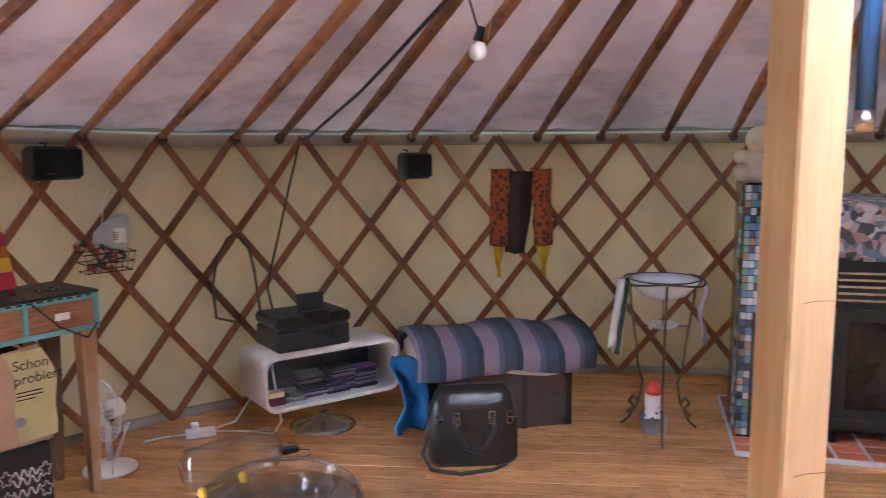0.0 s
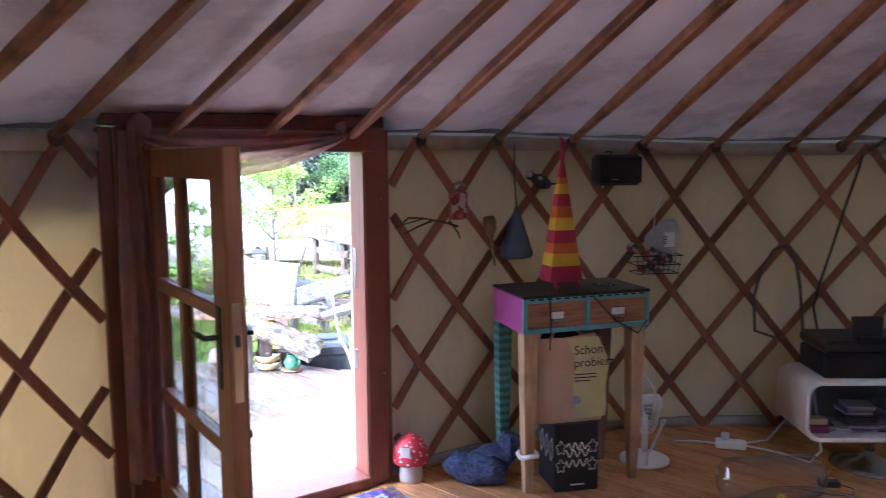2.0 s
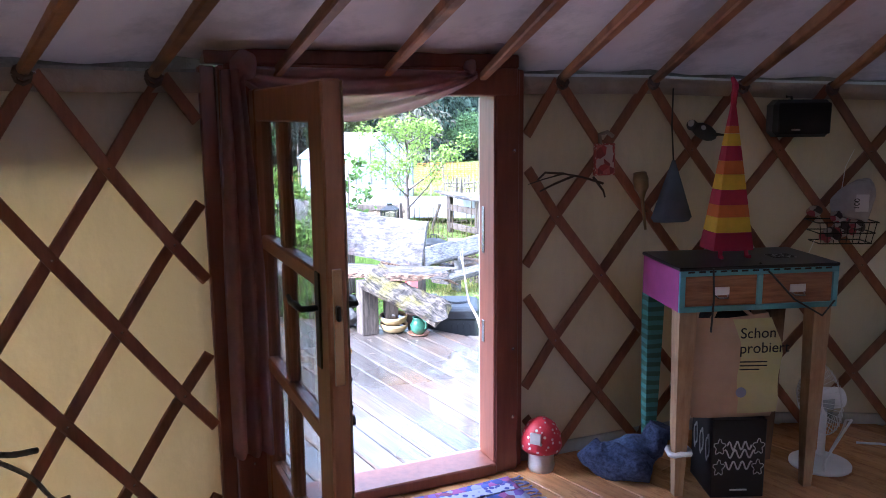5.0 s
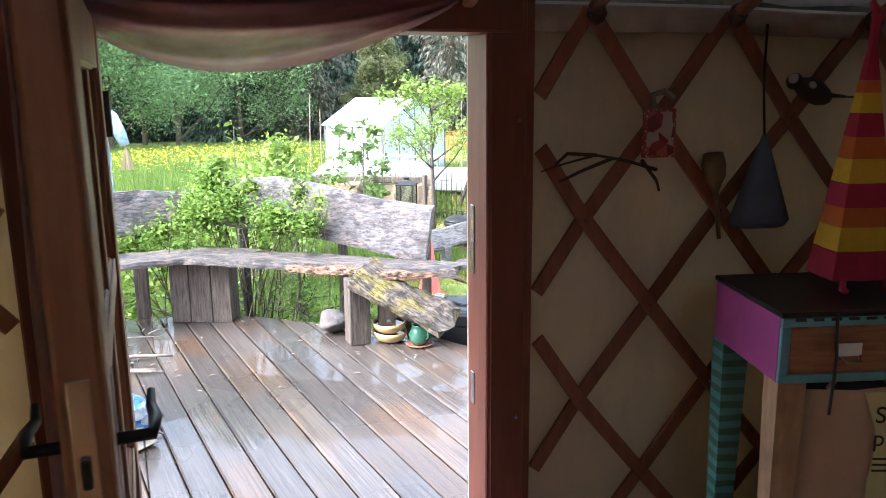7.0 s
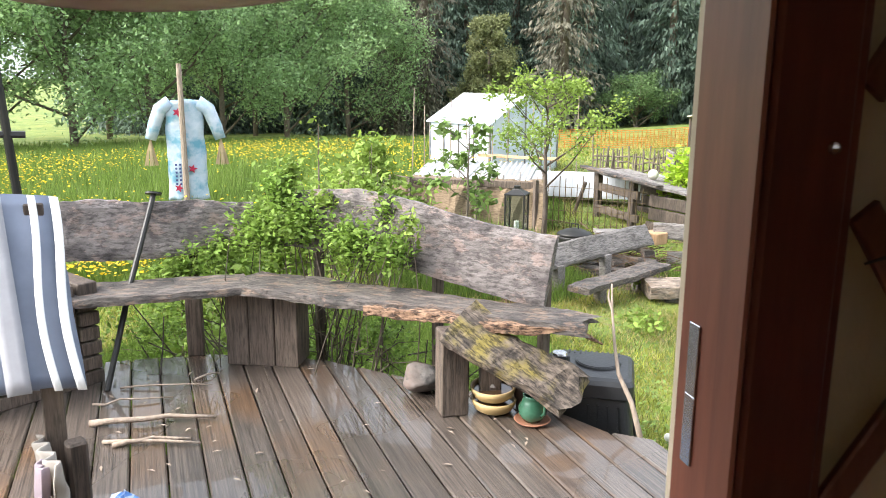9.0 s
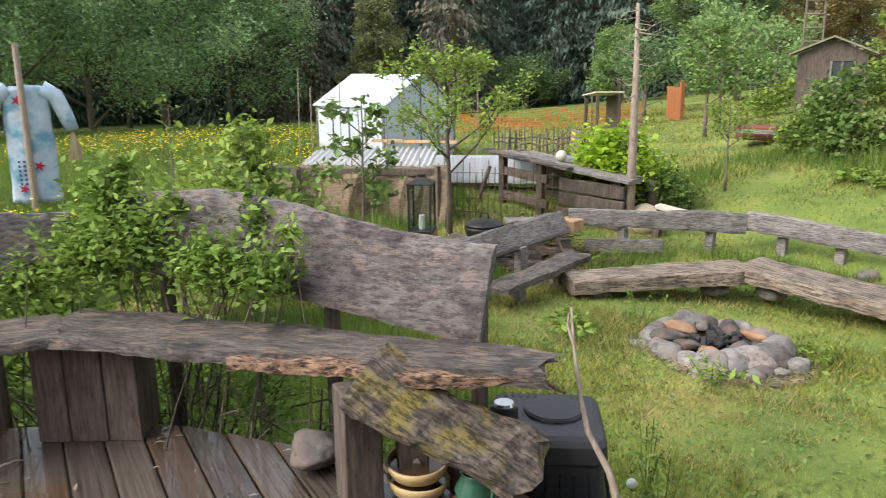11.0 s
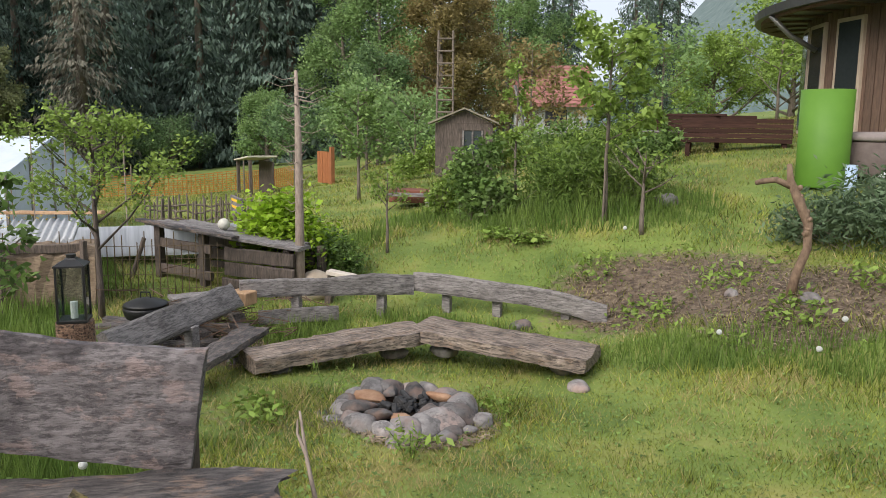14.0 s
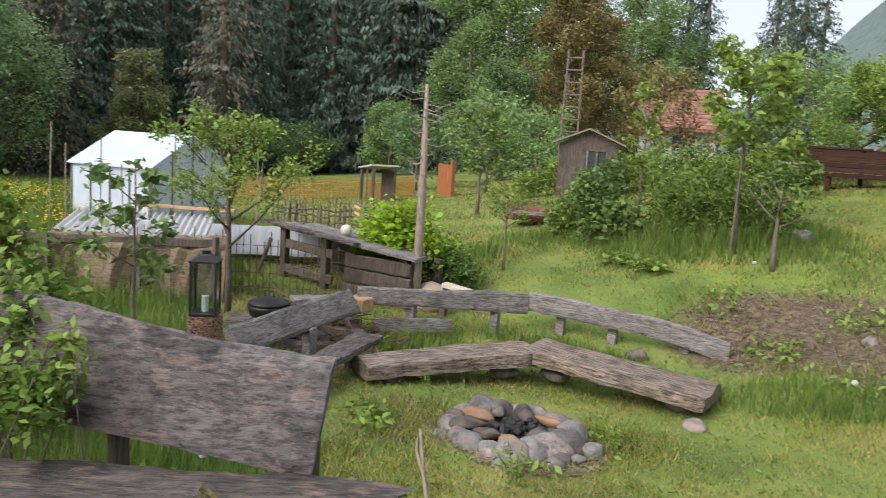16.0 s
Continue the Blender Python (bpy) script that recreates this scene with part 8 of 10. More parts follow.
# ---- plants by the bench ----
def shrub(name, blobs, leaf, size, n, seed, label, stems=10, flat=0.3, ratio=0.5, shell=0.2, category="shrub", stem_mat=None, stem_r=0.006):
    rng = np.random.default_rng(seed)
    b = np.array(blobs, float)
    x, y = b[:, 0].mean(), b[:, 1].mean()
    t = thing(name, Matrix.Translation((x, y, ground_z(x, y))), label, category)
    o = np.array([x, y, ground_z(x, y)])
    bm = bmesh.new()
    for k in range(stems):
        q = b[k % len(b), :3] - o + rng.normal(size=3) * b[k % len(b), 3:] * 0.5
        p = np.array([rng.normal() * 0.08 + q[0] * 0.4, rng.normal() * 0.08 + q[1] * 0.4, -0.05])
        mid = (p + q) / 2 + rng.normal(size=3) * (0.08 + 0.06 * (stem_r > 0.008))
        pp = spline([p, mid, q], 4)
        tube(pp, list(np.linspace(stem_r, stem_r * 0.4, len(pp))), 5, bm)
        for w in range(2):
            e = mid + rng.normal(size=3) * 0.16
            tube([mid, (mid + e) / 2 + rng.normal(size=3) * 0.03, e], [stem_r * 0.6, stem_r * 0.45, stem_r * 0.25], 4, bm)
    tagged(part("stem_tangle", bm, stem_mat or BARK, t), kind="stuff")
    pts = in_blobs(blobs, n, rng, shell) - o
    v, f = leaf_arrays(pts, size, rng, flat, ratio)
    fast("leaves", v, f, leaf, t)
    return t


shrub("rose_bush", [(-6.35, 3.42, 0.62, .22, .20, .18), (-6.15, 3.55, 0.70, .22, .18, .16), (-5.85, 3.72, 0.62, .20, .16, .15), (-6.5, 3.2, 0.5, .15, .2, .12), (-5.62, 3.85, 0.60, .16, .12, .13), (-6.6, 3.0, 0.40, .14, .2, .10), (-6.3, 3.5, 0.85, .14, .12, .16), (-5.75, 3.9, 0.80, .10, .08, .12)], ROSE, 0.034, 8200, 3, "wild rose bush growing through the bench", 22, 0.45, 0.55, 0.1, stem_mat=plain("rose_stem", (0.06, 0.045, 0.03)))
shrub("rose_bush", [(-5.9, 3.95, 0.0, .30, .22, .28), (-5.5, 4.2, -0.1, .30, .2, .30), (-6.4, 3.6, -0.1, .3, .3, .3), (-6.75, 2.9, 0.0, .25, .4, .3)], ROSE, 0.034, 3600, 5, "wild rose thicket under the bench", 40, 0.4, 0.55, 0.1, stem_mat=plain("dark_rose_stem", (0.05, 0.035, 0.028)), stem_r=0.009)
shrub("rose_shoots", [(-6.3, 3.6, 0.95, .10, .10, .12), (-5.95, 3.9, 0.9, .12, .1, .10), (-6.05, 3.7, 0.82, .14, .12, .10), (-5.5, 3.9, 0.75, .08, .06, .10)], LEAF_LIGHT, 0.042, 700, 15, "fresh yellow-green rose shoots", 14, 0.4, 0.5, 0.0)
for bl, n, sd in (([(-8.6, 4.6, 0.2, .35, .35, .45), (-8.2, 4.9, 0.0, .3, .3, .4), (-8.9, 4.4, -0.1, .4, .4, .4)], 2600, 31), ([(-9.3, 5.3, 0.25, .35, .35, .40), (-9.6, 5.2, 0.0, .4, .4, .35)], 2200, 32), ([(-7.6, 3.6, 0.1, .3, .3, .35), (-7.4, 3.2, -0.1, .3, .3, .35)], 1700, 33), ([(-8.0, 2.2, 0.15, .4, .4, .4), (-8.4, 1.6, 0.3, .4, .4, .5)], 2200, 34)):
    shrub("young_shrub", bl, LEAF_LIGHT, 0.075, n, sd, "loose yellow-green shrub behind the bench", 12, 0.3, 0.5, 0.2)
shrub("young_shrub", [(-8.3, 5.15, 0.62, .30, .30, .34), (-8.15, 5.3, 0.25, .40, .38, .40), (-8.5, 5.05, 0.15, .42, .40, .42), (-8.2, 5.1, 0.85, .16, .16, .20)], LEAF_LIGHT, 0.07, 3600, 36, "loose yellow-green shrub behind the bench", 16, 0.3, 0.5, 0.2)
tl = thing("tall_shoot", at_land(-7.44, 4.22), "single tall leafy shoot in the meadow", "plant")
part("stem", tube([(0, 0, 0), (0.03, 0.02, 0.7), (0.02, 0.03, 1.35), (0.05, 0.03, 1.92)], [0.012, 0.010, 0.008, 0.004], 6), BARK, tl)
rr_ = np.random.default_rng(9)
v, f = leaf_arrays(np.stack([rr_.normal(size=130) * 0.05 + 0.03, rr_.normal(size=130) * 0.05 + 0.02, rr_.uniform(0.5, 1.97, 130)], 1), 0.06, rr_)
fast("leaves", v, f, LEAF_LIGHT, tl)

# ---- lantern, cauldron, hut ----
def lantern():
    g = ground_z(-8.04, 6.59)
    s = thing("tree_stump", Matrix.Translation((-8.04, 6.59, g)), "short bark-stripped tree stump with frayed orange wood", "stump")
    part("stump", lathe([(0.16, -0.05), (0.14, 0.2), (0.13, -0.03 - g), (0.001, -0.028 - g)], 18), ROTW, s)
    t = thing("lantern", Matrix.Translation((-8.04, 6.59, -0.026)) @ pose(0, 0, 0, 0, 0, 38), "black metal lantern with glass sides, standing on a stump", "lantern")
    w = 0.092
    part("base", block((-w - 0.01, -w - 0.01, 0), (w + 0.01, w + 0.01, 0.02), 0.003), BLACKM, t)
    part("roof", loops(bmesh.new(), [[Vector((x * r, y * r, z)) for x, y in ((-1, -1), (1, -1), (1, 1), (-1, 1))] for z, r in ((0.40, w + 0.012), (0.412, w + 0.012), (0.45, 0.04), (0.46, 0.035))]), BLACKM, t)
    part("chimney", cyl(0.03, 0.034, 0.03, Matrix.Translation((0, 0, 0.455)), 14), BLACKM, t)
    for x in (-w, w):
        for y in (-w, w):
            part("corner_post", block((x - 0.007, y - 0.007, 0.02), (x + 0.007, y + 0.007, 0.40), 0.001), BLACKM, t)
    gl = glass_mat("lantern_glass", (0.90, 0.95, 0.94), 0.03, 0.95)
    for k in range(4):
        g_ = part("pane", block((-w + 0.008, -w - 0.001, 0.022), (w - 0.008, -w + 0.002, 0.398), 0), gl, t, m=pose(0, 0, 0, 0, 0, 90 * k))
        g_.visible_shadow = False
    part("candle", cyl(0.025, 0.025, 0.12, Matrix.Translation((0, 0, 0.02)), 14), plain("wax", (0.7, 0.68, 0.62), 0.5), t)
    lam = thing("small_lantern", at_land(-8.9, 6.1, 20, 0.45), "tiny white wire lantern on a stick among plants", "lantern")
    part("cage", block((-0.03, -0.03, 0.0), (0.03, 0.03, 0.12), 0.01), speckled("cage_paint", (0.05, 0.05, 0.05), (0.7, 0.7, 0.7), 40, 0.4), lam)
    part("stick", cyl(0.006, 0.006, 0.5, Matrix.Translation((0, 0, -0.5)), 6), BARK, lam)
    cone = thing("marker_cone", at_land(-7.45, 6.42), "red plastic cone in the grass", "cone")
    part("cone", lathe([(0.17, 0), (0.17, 0.025), (0.12, 0.03), (0.03, 0.59), (0.001, 0.60)], 24), REDPL, cone, smooth=True)


lantern()


def old_hut():
    t = thing("log_store", I4, "low lean-to of dark weathered boards with a sloping roof", "shed")
    g = -0.85
    for k in range(5):
        part("roof_board", slab((-11.08 - 0.07 * (k % 3), 10.45 + k * 0.2, 0.085 - 0.018 * k), (-8.75 + 0.06 * (k % 2) - 0.13 * k, 10.5 + k * 0.2, -0.105 - 0.018 * k), 0.205, 0.045, 20, 0.008, k * 3.0), GREYW2, t)
    part("roof_board", slab((-11.2, 10.36, 0.13), (-9.6, 10.33, -0.005), 0.14, 0.04, 14, 0.01, 31.0), GREYW, t)
    for x, y, z in ((-10.98, 10.5, 0.05), (-10.2, 10.45, -0.01), (-8.98, 10.55, -0.11), (-10.98, 11.3, -0.02), (-8.98, 11.3, -0.19)):
        part("post", block((x - 0.05, y - 0.05, g), (x + 0.05, y + 0.05, z), 0.006), DARKW, t)
    for z in (-0.78, -0.60, -0.42, -0.25):
        part("back_board", slab((-11.0, 11.3, z), (-9.1, 11.3, z), 0.03, 0.15, 14, 0.006, z * 7, up=(0, 0, 1)), DARKW, t)
    for z, x0, x1 in ((-0.23, -9.85, -8.86), (-0.42, -9.85, -8.85), (-0.62, -9.9, -8.9), (-0.80, -10.0, -8.9)):
        part("front_board", slab((x0, 10.42, z), (x1, 10.5, z - 0.03), 0.035, 0.17, 14, 0.008, z * 9), DARKW, t)
    for z in (-0.16, -0.50, -0.72):
        part("side_board", slab((-10.98, 10.46, z), (-10.05, 10.42, z - 0.04), 0.035, 0.12, 12, 0.008, z * 5), DARKW, t)
    part("prop", tube([(-11.3, 10.2, -0.85), (-11.05, 10.3, -0.1)], 0.03, 7), DARKW, t)
    b = thing("white_ball", Matrix.Translation((-10.2, 10.85, 0.07)), "pale round ball lying on a lean-to roof", "ball")
    part("ball", ball(0.08, I4, 20), plain("cream_ball", (0.6, 0.57, 0.48), 0.5), b, smooth=True)
    bd = thing("boulder", at_land(-8.75, 10.75, 30, 0.1), "pale sandstone boulder beside a lean-to", "boulder")
    part("stone", stone_mesh(0.26, 1.3, 0.9, 0.8, 7.0), mat("sandstone", (0.34, 0.27, 0.19), (0.46, 0.38, 0.28), 6, rough=0.9, bump=0.5), bd, smooth=True)
    wp = thing("pale_plank", pose(-8.45, 10.55, -0.40, 0, 8, 10), "pale board end lying on a log store", "board")
    part("board", block((0, 0, 0), (0.35, 0.15, 0.05), 0.005), plain("fresh_wood", (0.6, 0.52, 0.42)), wp)
    part("board", block((0.02, 0.02, -0.45), (0.1, 0.12, 0), 0.005), DARKW, wp)
    c = thing("cauldron", pose(-9.02, 8.25, -0.52, 0, 0, 20), "black lidded iron cauldron on a log pile", "cauldron")
    part("pot", lathe([(0.10, 0.0), (0.19, 0.05), (0.215, 0.13), (0.205, 0.16), (0.001, 0.16)], 26), BLACKM, c, smooth=True)
    part("lid", lathe([(0.215, 0.161), (0.20, 0.185), (0.10, 0.225), (0.03, 0.24), (0.001, 0.242)], 26), BLACKM, c, smooth=True)
    part("handle", tube([(-0.05, 0, 0.235), (-0.045, 0, 0.29), (0.045, 0, 0.29), (0.05, 0, 0.235)], 0.008, 6), BLACKM, c)
    lp = thing("log_pile", I4, "pile of old split logs, boards and brushwood", "wood pile")
    rng = np.random.default_rng(6)
    for k in range(12):
        x, y = -9.2 + rng.uniform(-0.5, 0.6), 8.5 + rng.uniform(-0.5, 0.8)
        a = rng.uniform(-0.6, 0.9)
        z = -0.74 + 0.15 * (k % 3) * 0.5
        part("log", slab((x - 0.3 * math.cos(a), y - 0.3 * math.sin(a), z), (x + 0.3 * math.cos(a), y + 0.3 * math.sin(a), z + rng.uniform(-0.03, 0.05)), 0.13, 0.09, 8, 0.012, k * 2.0), GREYW, lp)
    part("board", slab((-9.05, 8.6, -0.36), (-8.7, 9.15, -0.38), 0.24, 0.04, 8, 0.008, 3.0), GREYW2, lp)
    part("block", block((-8.75, 9.1, -0.5), (-8.5, 9.3, -0.36), 0.01), LEGW, lp)
    bm = bmesh.new()
    for k in range(140):
        x, y = -8.75 + rng.normal() * 0.35, 8.9 + rng.normal() * 0.45
        a, L = rng.uniform(0, 6.28), rng.uniform(0.15, 0.4)
        z = ground_z(x, y) + abs(rng.normal()) * 0.18 + 0.05
        tube([(x, y, z), (x + L * math.cos(a), y + L * math.sin(a), z + rng.normal() * 0.08)], 0.006, 4, bm)
    br = thing("brushwood", I4, "heap of thin brown brushwood", "brushwood", kind="stuff")
    part("twigs", bm, plain("brown_twigs", (0.13, 0.08, 0.05), 0.95), br)
    d = thing("dead_spruce", at_land(-8.85, 10.6), "bare dead spruce pole with broken twig stubs", "tree trunk")
    part("trunk", tube([(0, 0, -0.1), (0.01, 0, 0.9), (0.0, 0.02, 1.9), (-0.02, 0.02, 2.75)], [0.065, 0.055, 0.042, 0.02], 10), DEADW, d, smooth=True)
    bm = bmesh.new()
    for k in range(46):
        z = rng.uniform(0.9, 2.7)
        a, L = rng.uniform(0, 6.28), rng.uniform(0.06, 0.4) * (1.0 if z > 1.6 else 0.5)
        tube([(0, 0.01, z), (L * 0.5 * math.cos(a), L * 0.5 * math.sin(a), z - 0.03), (L * math.cos(a), L * math.sin(a), z + 0.04)], [0.008, 0.005, 0.002], 4, bm)
    tagged(part("twig_tangle", bm, DEADW, d), kind="stuff")


old_hut()


# ---- beds, greenhouse and fences ----
FILM = mat("milky_film", (0.60, 0.66, 0.74), (0.74, 0.79, 0.85), 2, rough=0.3, bump=0.3, fine=5, trans=0.3)


def greenhouse():
    m = Matrix(((-0.985, 0.17, 0, -14.62), (-0.17, -0.985, 0, 11.07), (0, 0, 1, ground_z(-14.6, 11)), (0, 0, 0, 1)))
    g = ground_z(-14.6, 11)
    t = thing("greenhouse", m @ pose(0, 0, 0, 0, 0, 0), "small gabled greenhouse covered in milky plastic film", "greenhouse")
    L, W, E, R = 1.75, -2.05, 0.57 - g, 1.10 - g
    part("wall", block((0, 0, 0), (L, -0.02, E), 0.002), FILM, t)
    part("wall", block((0, W, 0), (L, W + 0.02, E), 0.002), FILM, t)
    for x in (0.0, L):
        part("gable", prism([(0, 0), (-W, 0), (-W, E), (-W / 2, R), (0, E)], 0.02, Matrix.Translation((x, 0, 0)) @ pose(0, 0, 0, 0, 0, -90)), FILM, t)
    for s in (0, 1):
        y0, y1 = (0.06, W / 2) if s == 0 else (W - 0.06, W / 2)
        part("roof", loops(bmesh.new(), [[Vector((x, y0, E - 0.02)), Vector((x, y1, R + 0.015)), Vector((x, y1, R + 0.035)), Vector((x, y0, E + 0.0))] for x in (-0.06, L + 0.06)]), FILM, t)
    for x in np.linspace(0, L, 5):
        part("batten", block((x - 0.015, 0.001, 0), (x + 0.015, 0.02, E), 0.002), GREYW2, t)
    for y in np.linspace(0, W, 5):
        part("batten", block((-0.03, y - 0.015, 0), (-0.012, y + 0.015, E + (R - E) * (1 - abs(y - W / 2) / abs(W / 2))), 0.002), GREYW2, t)


greenhouse()


def beds():
    t = thing("cold_frame", I4, "low cold frame under white corrugated sheets", "cold frame")
    for k, (x, y, rz, w) in enumerate(((-12.55, 8.1, 38, 0.9), (-11.85, 8.85, 42, 0.8))):
        def corr(u, v, w=w):
            return Vector((w * u, 0.85 * v, 0.02 * math.sin(u * 60) + 0.16 * v))
        o = sheet(corr, 60, 4, 0.006, plain("white_sheet", (0.55, 0.55, 0.54), 0.5, trans=0.2), "sheet", t, "white corrugated sheet")
        o.matrix_local = pose(x, y, ground_z(x, y) + 0.62, 0, 0, rz)
    b = thing("straw_bank", I4, "earth and straw bank edged with old boards", "bank")
    hay = mat("old_straw", (0.11, 0.075, 0.048), (0.27, 0.20, 0.13), 16, (1, 1, 4), 0.95, 1.0)
    part("bank", slab((-12.9, 7.0, -0.36), (-10.75, 9.25, -0.40), 0.75, 0.78, 30, 0.06, 2.0, edge=0.1), hay, b)
    part("edge_board", slab((-12.5, 6.95, 0.03), (-10.6, 8.95, -0.01), 0.04, 0.10, 16, 0.008, 6.0), DARKW, b)
    for s in (0.02, 0.35, 0.7, 1.0):
        x, y = -12.5 + 1.9 * s + 0.05, 6.95 + 2.0 * s - 0.05
        part("stake", block((x - 0.03, y - 0.03, ground_z(x, y) - 0.1), (x + 0.03, y + 0.03, 0.08), 0.004), DARKW, b)
    n = thing("covered_bed", I4, "long low bed covered with pale netting and film", "garden bed")
    sheet(lambda u, v: Vector((-13.6 + 3.0 * u, 10.0 + 2.1 * u + 0.9 * (v - 0.5) * 0.7, ground_z(-12, 11) + 0.12 + 0.36 * math.sin(math.pi * v))) + wob((u * 3, v, 0), 0.03, 2, 4), 30, 12, 0.01, mat("pale_net", (0.42, 0.44, 0.48), (0.58, 0.60, 0.64), 8, (1, 6, 1), 0.5, 0.4), "film", n)
    part("front", slab((-13.2, 9.55, -0.25), (-10.5, 11.55, -0.22), 0.03, 0.42, 24, 0.01, 3.0), mat("pale_film_front", (0.36, 0.38, 0.42), (0.52, 0.54, 0.58), 3, (6, 6, 0.4), 0.4, 0.4), n)
    part("board", slab((-14.0, 10.4, 0.06), (-12.4, 10.9, 0.10), 0.12, 0.05, 8, 0.006), LEGW, n)
    m = thing("wire_fence", I4, "rusty upright wire mesh beside the beds", "fence")
    bm = bmesh.new()
    for k in range(34):
        x, y = -11.8 + k * 0.062, 8.35 + k * 0.055
        g = ground_z(x, y)
        tube([(x, y, g), (x + 0.01, y, g + 0.72 + 0.1 * math.sin(k * 1.7))], 0.006, 4, bm)
    for h in (0.12, 0.3, 0.48, 0.64):
        tube([(-11.8, 8.35, ground_z(-11.8, 8.35) + h), (-10.7, 9.3, ground_z(-10.7, 9.3) + h), (-9.7, 10.2, ground_z(-9.7, 10.2) + h)], 0.005, 4, bm)
    tagged(part("wire_mesh", bm, IRON, m), kind="stuff")
    w = thing("wattle_fence", I4, "brown wattle hurdle of woven sticks", "fence")
    rng = np.random.default_rng(11)
    bm = bmesh.new()
    for k in range(46):
        s = k / 45
        x, y = -12.7 + 1.6 * s, 12.0 + 1.0 * s
        tube([(x, y, ground_z(x, y)), (x + rng.normal() * 0.05, y, 0.12 + 0.18 * rng.uniform())], 0.014, 5, bm)
    for h in (-0.3, -0.15, 0.0, 0.1):
        tube([(-12.7 + 1.6 * s, 12.0 + s + 0.03 * math.sin(s * 40), h + rng.normal() * 0.02) for s in np.linspace(0, 1, 16)], 0.016, 5, bm)
    tagged(part("wickerwork", bm, BARK, w), kind="stuff")
    bm = bmesh.new()
    for k in range(9):
        x, y = -14.9 + k * 0.33, 9.4 + k * 0.22 + rng.normal() * 0.1
        tube([(x, y, ground_z(x, y)), (x + rng.normal() * 0.05, y, 0.6 + rng.uniform(0, 0.9))], 0.010, 5, bm)
    s = thing("bean_poles", I4, "thin upright sticks standing in the beds", "pole", kind="stuff")
    part("poles", bm, DEADW, s)
    # orange mesh fence
    o = thing("net_fence", I4, "long orange plastic mesh fence on sticks", "fence")
    net = mat("orange_net", (0.42, 0.16, 0.03), (0.55, 0.24, 0.05), 40, rough=0.8, trans=0.4)
    pts = [(-24.5, 17.0), (-20.7, 19.6), (-18.3, 21.6), (-17.2, 22.6)]
    bm = bmesh.new()
    for (x0, y0), (x1, y1) in zip(pts, pts[1:]):
        for h in np.linspace(0.08, 0.62, 9):
            tube([(x0, y0, ground_z(x0, y0) + h), ((x0 + x1) / 2, (y0 + y1) / 2, ground_z((x0 + x1) / 2, (y0 + y1) / 2) + h - 0.04), (x1, y1, ground_z(x1, y1) + h + 0.04)], 0.014, 4, bm)
        for s in np.linspace(0, 1, 26):
            x, y = x0 + (x1 - x0) * s, y0 + (y1 - y0) * s
            g = ground_z(x, y)
            tube([(x, y, g + 0.06), (x, y, g + 0.62)], 0.012, 4, bm)
    part("mesh", bm, net, o)
    for x, y in pts:
        part("stick", cyl(0.025, 0.02, 1.0, at_land(x, y), 8), BARK, o)
    gt = thing("orange_gate", at_land(-16.35, 22.9, -30), "rust-orange wooden gate between posts", "gate")
    for k in range(5):
        part("board", block((-0.42 + k * 0.17, 0, 0.05), (-0.27 + k * 0.17, 0.03, 1.0), 0.004), plain("orange_boards", (0.34, 0.12, 0.04), 0.8), gt)
    part("post", block((0.44, -0.05, 0), (0.56, 0.07, 1.15), 0.006), plain("orange_post", (0.30, 0.11, 0.04), 0.8), gt)
    sh = thing("field_shelter", at_land(-16.9, 20.3, -35), "small open shelter with a slanting board roof", "shelter")
    part("roof", slab((-0.65, 0, 0.92), (0.65, 0, 1.05), 0.8, 0.05, 8, 0.006), mat("pale_roof_board", (0.42, 0.38, 0.28), (0.5, 0.46, 0.36), 5), sh)
    part("back", block((-0.6, 0.3, 0), (0.6, 0.34, 0.9), 0.004), DARKW, sh)
    for x in (-0.55, 0.55):
        part("post", block((x - 0.04, -0.34, 0), (x + 0.04, -0.26, 0.95), 0.004), DARKW, sh)
    sg = thing("garden_sign", at_land(-11.0, 12.1, -40), "weathered wooden sign board on two posts", "sign")
    part("board", block((-0.4, 0, 0.62), (0.4, 0.03, 0.86), 0.004), GREYW2, sg)
    for k in range(2):
        part("lettering", block((-0.3, -0.004, 0.78 - k * 0.1), (0.28 - 0.2 * k, -0.001, 0.82 - k * 0.1), 0), YELLOW, sg, "faded yellow painted bar")
    for x in (-0.35, 0.35):
        part("post", cyl(0.03, 0.025, 0.9, Matrix.Translation((x, 0.05, -0.05)), 8), BARK, sg)


beds()


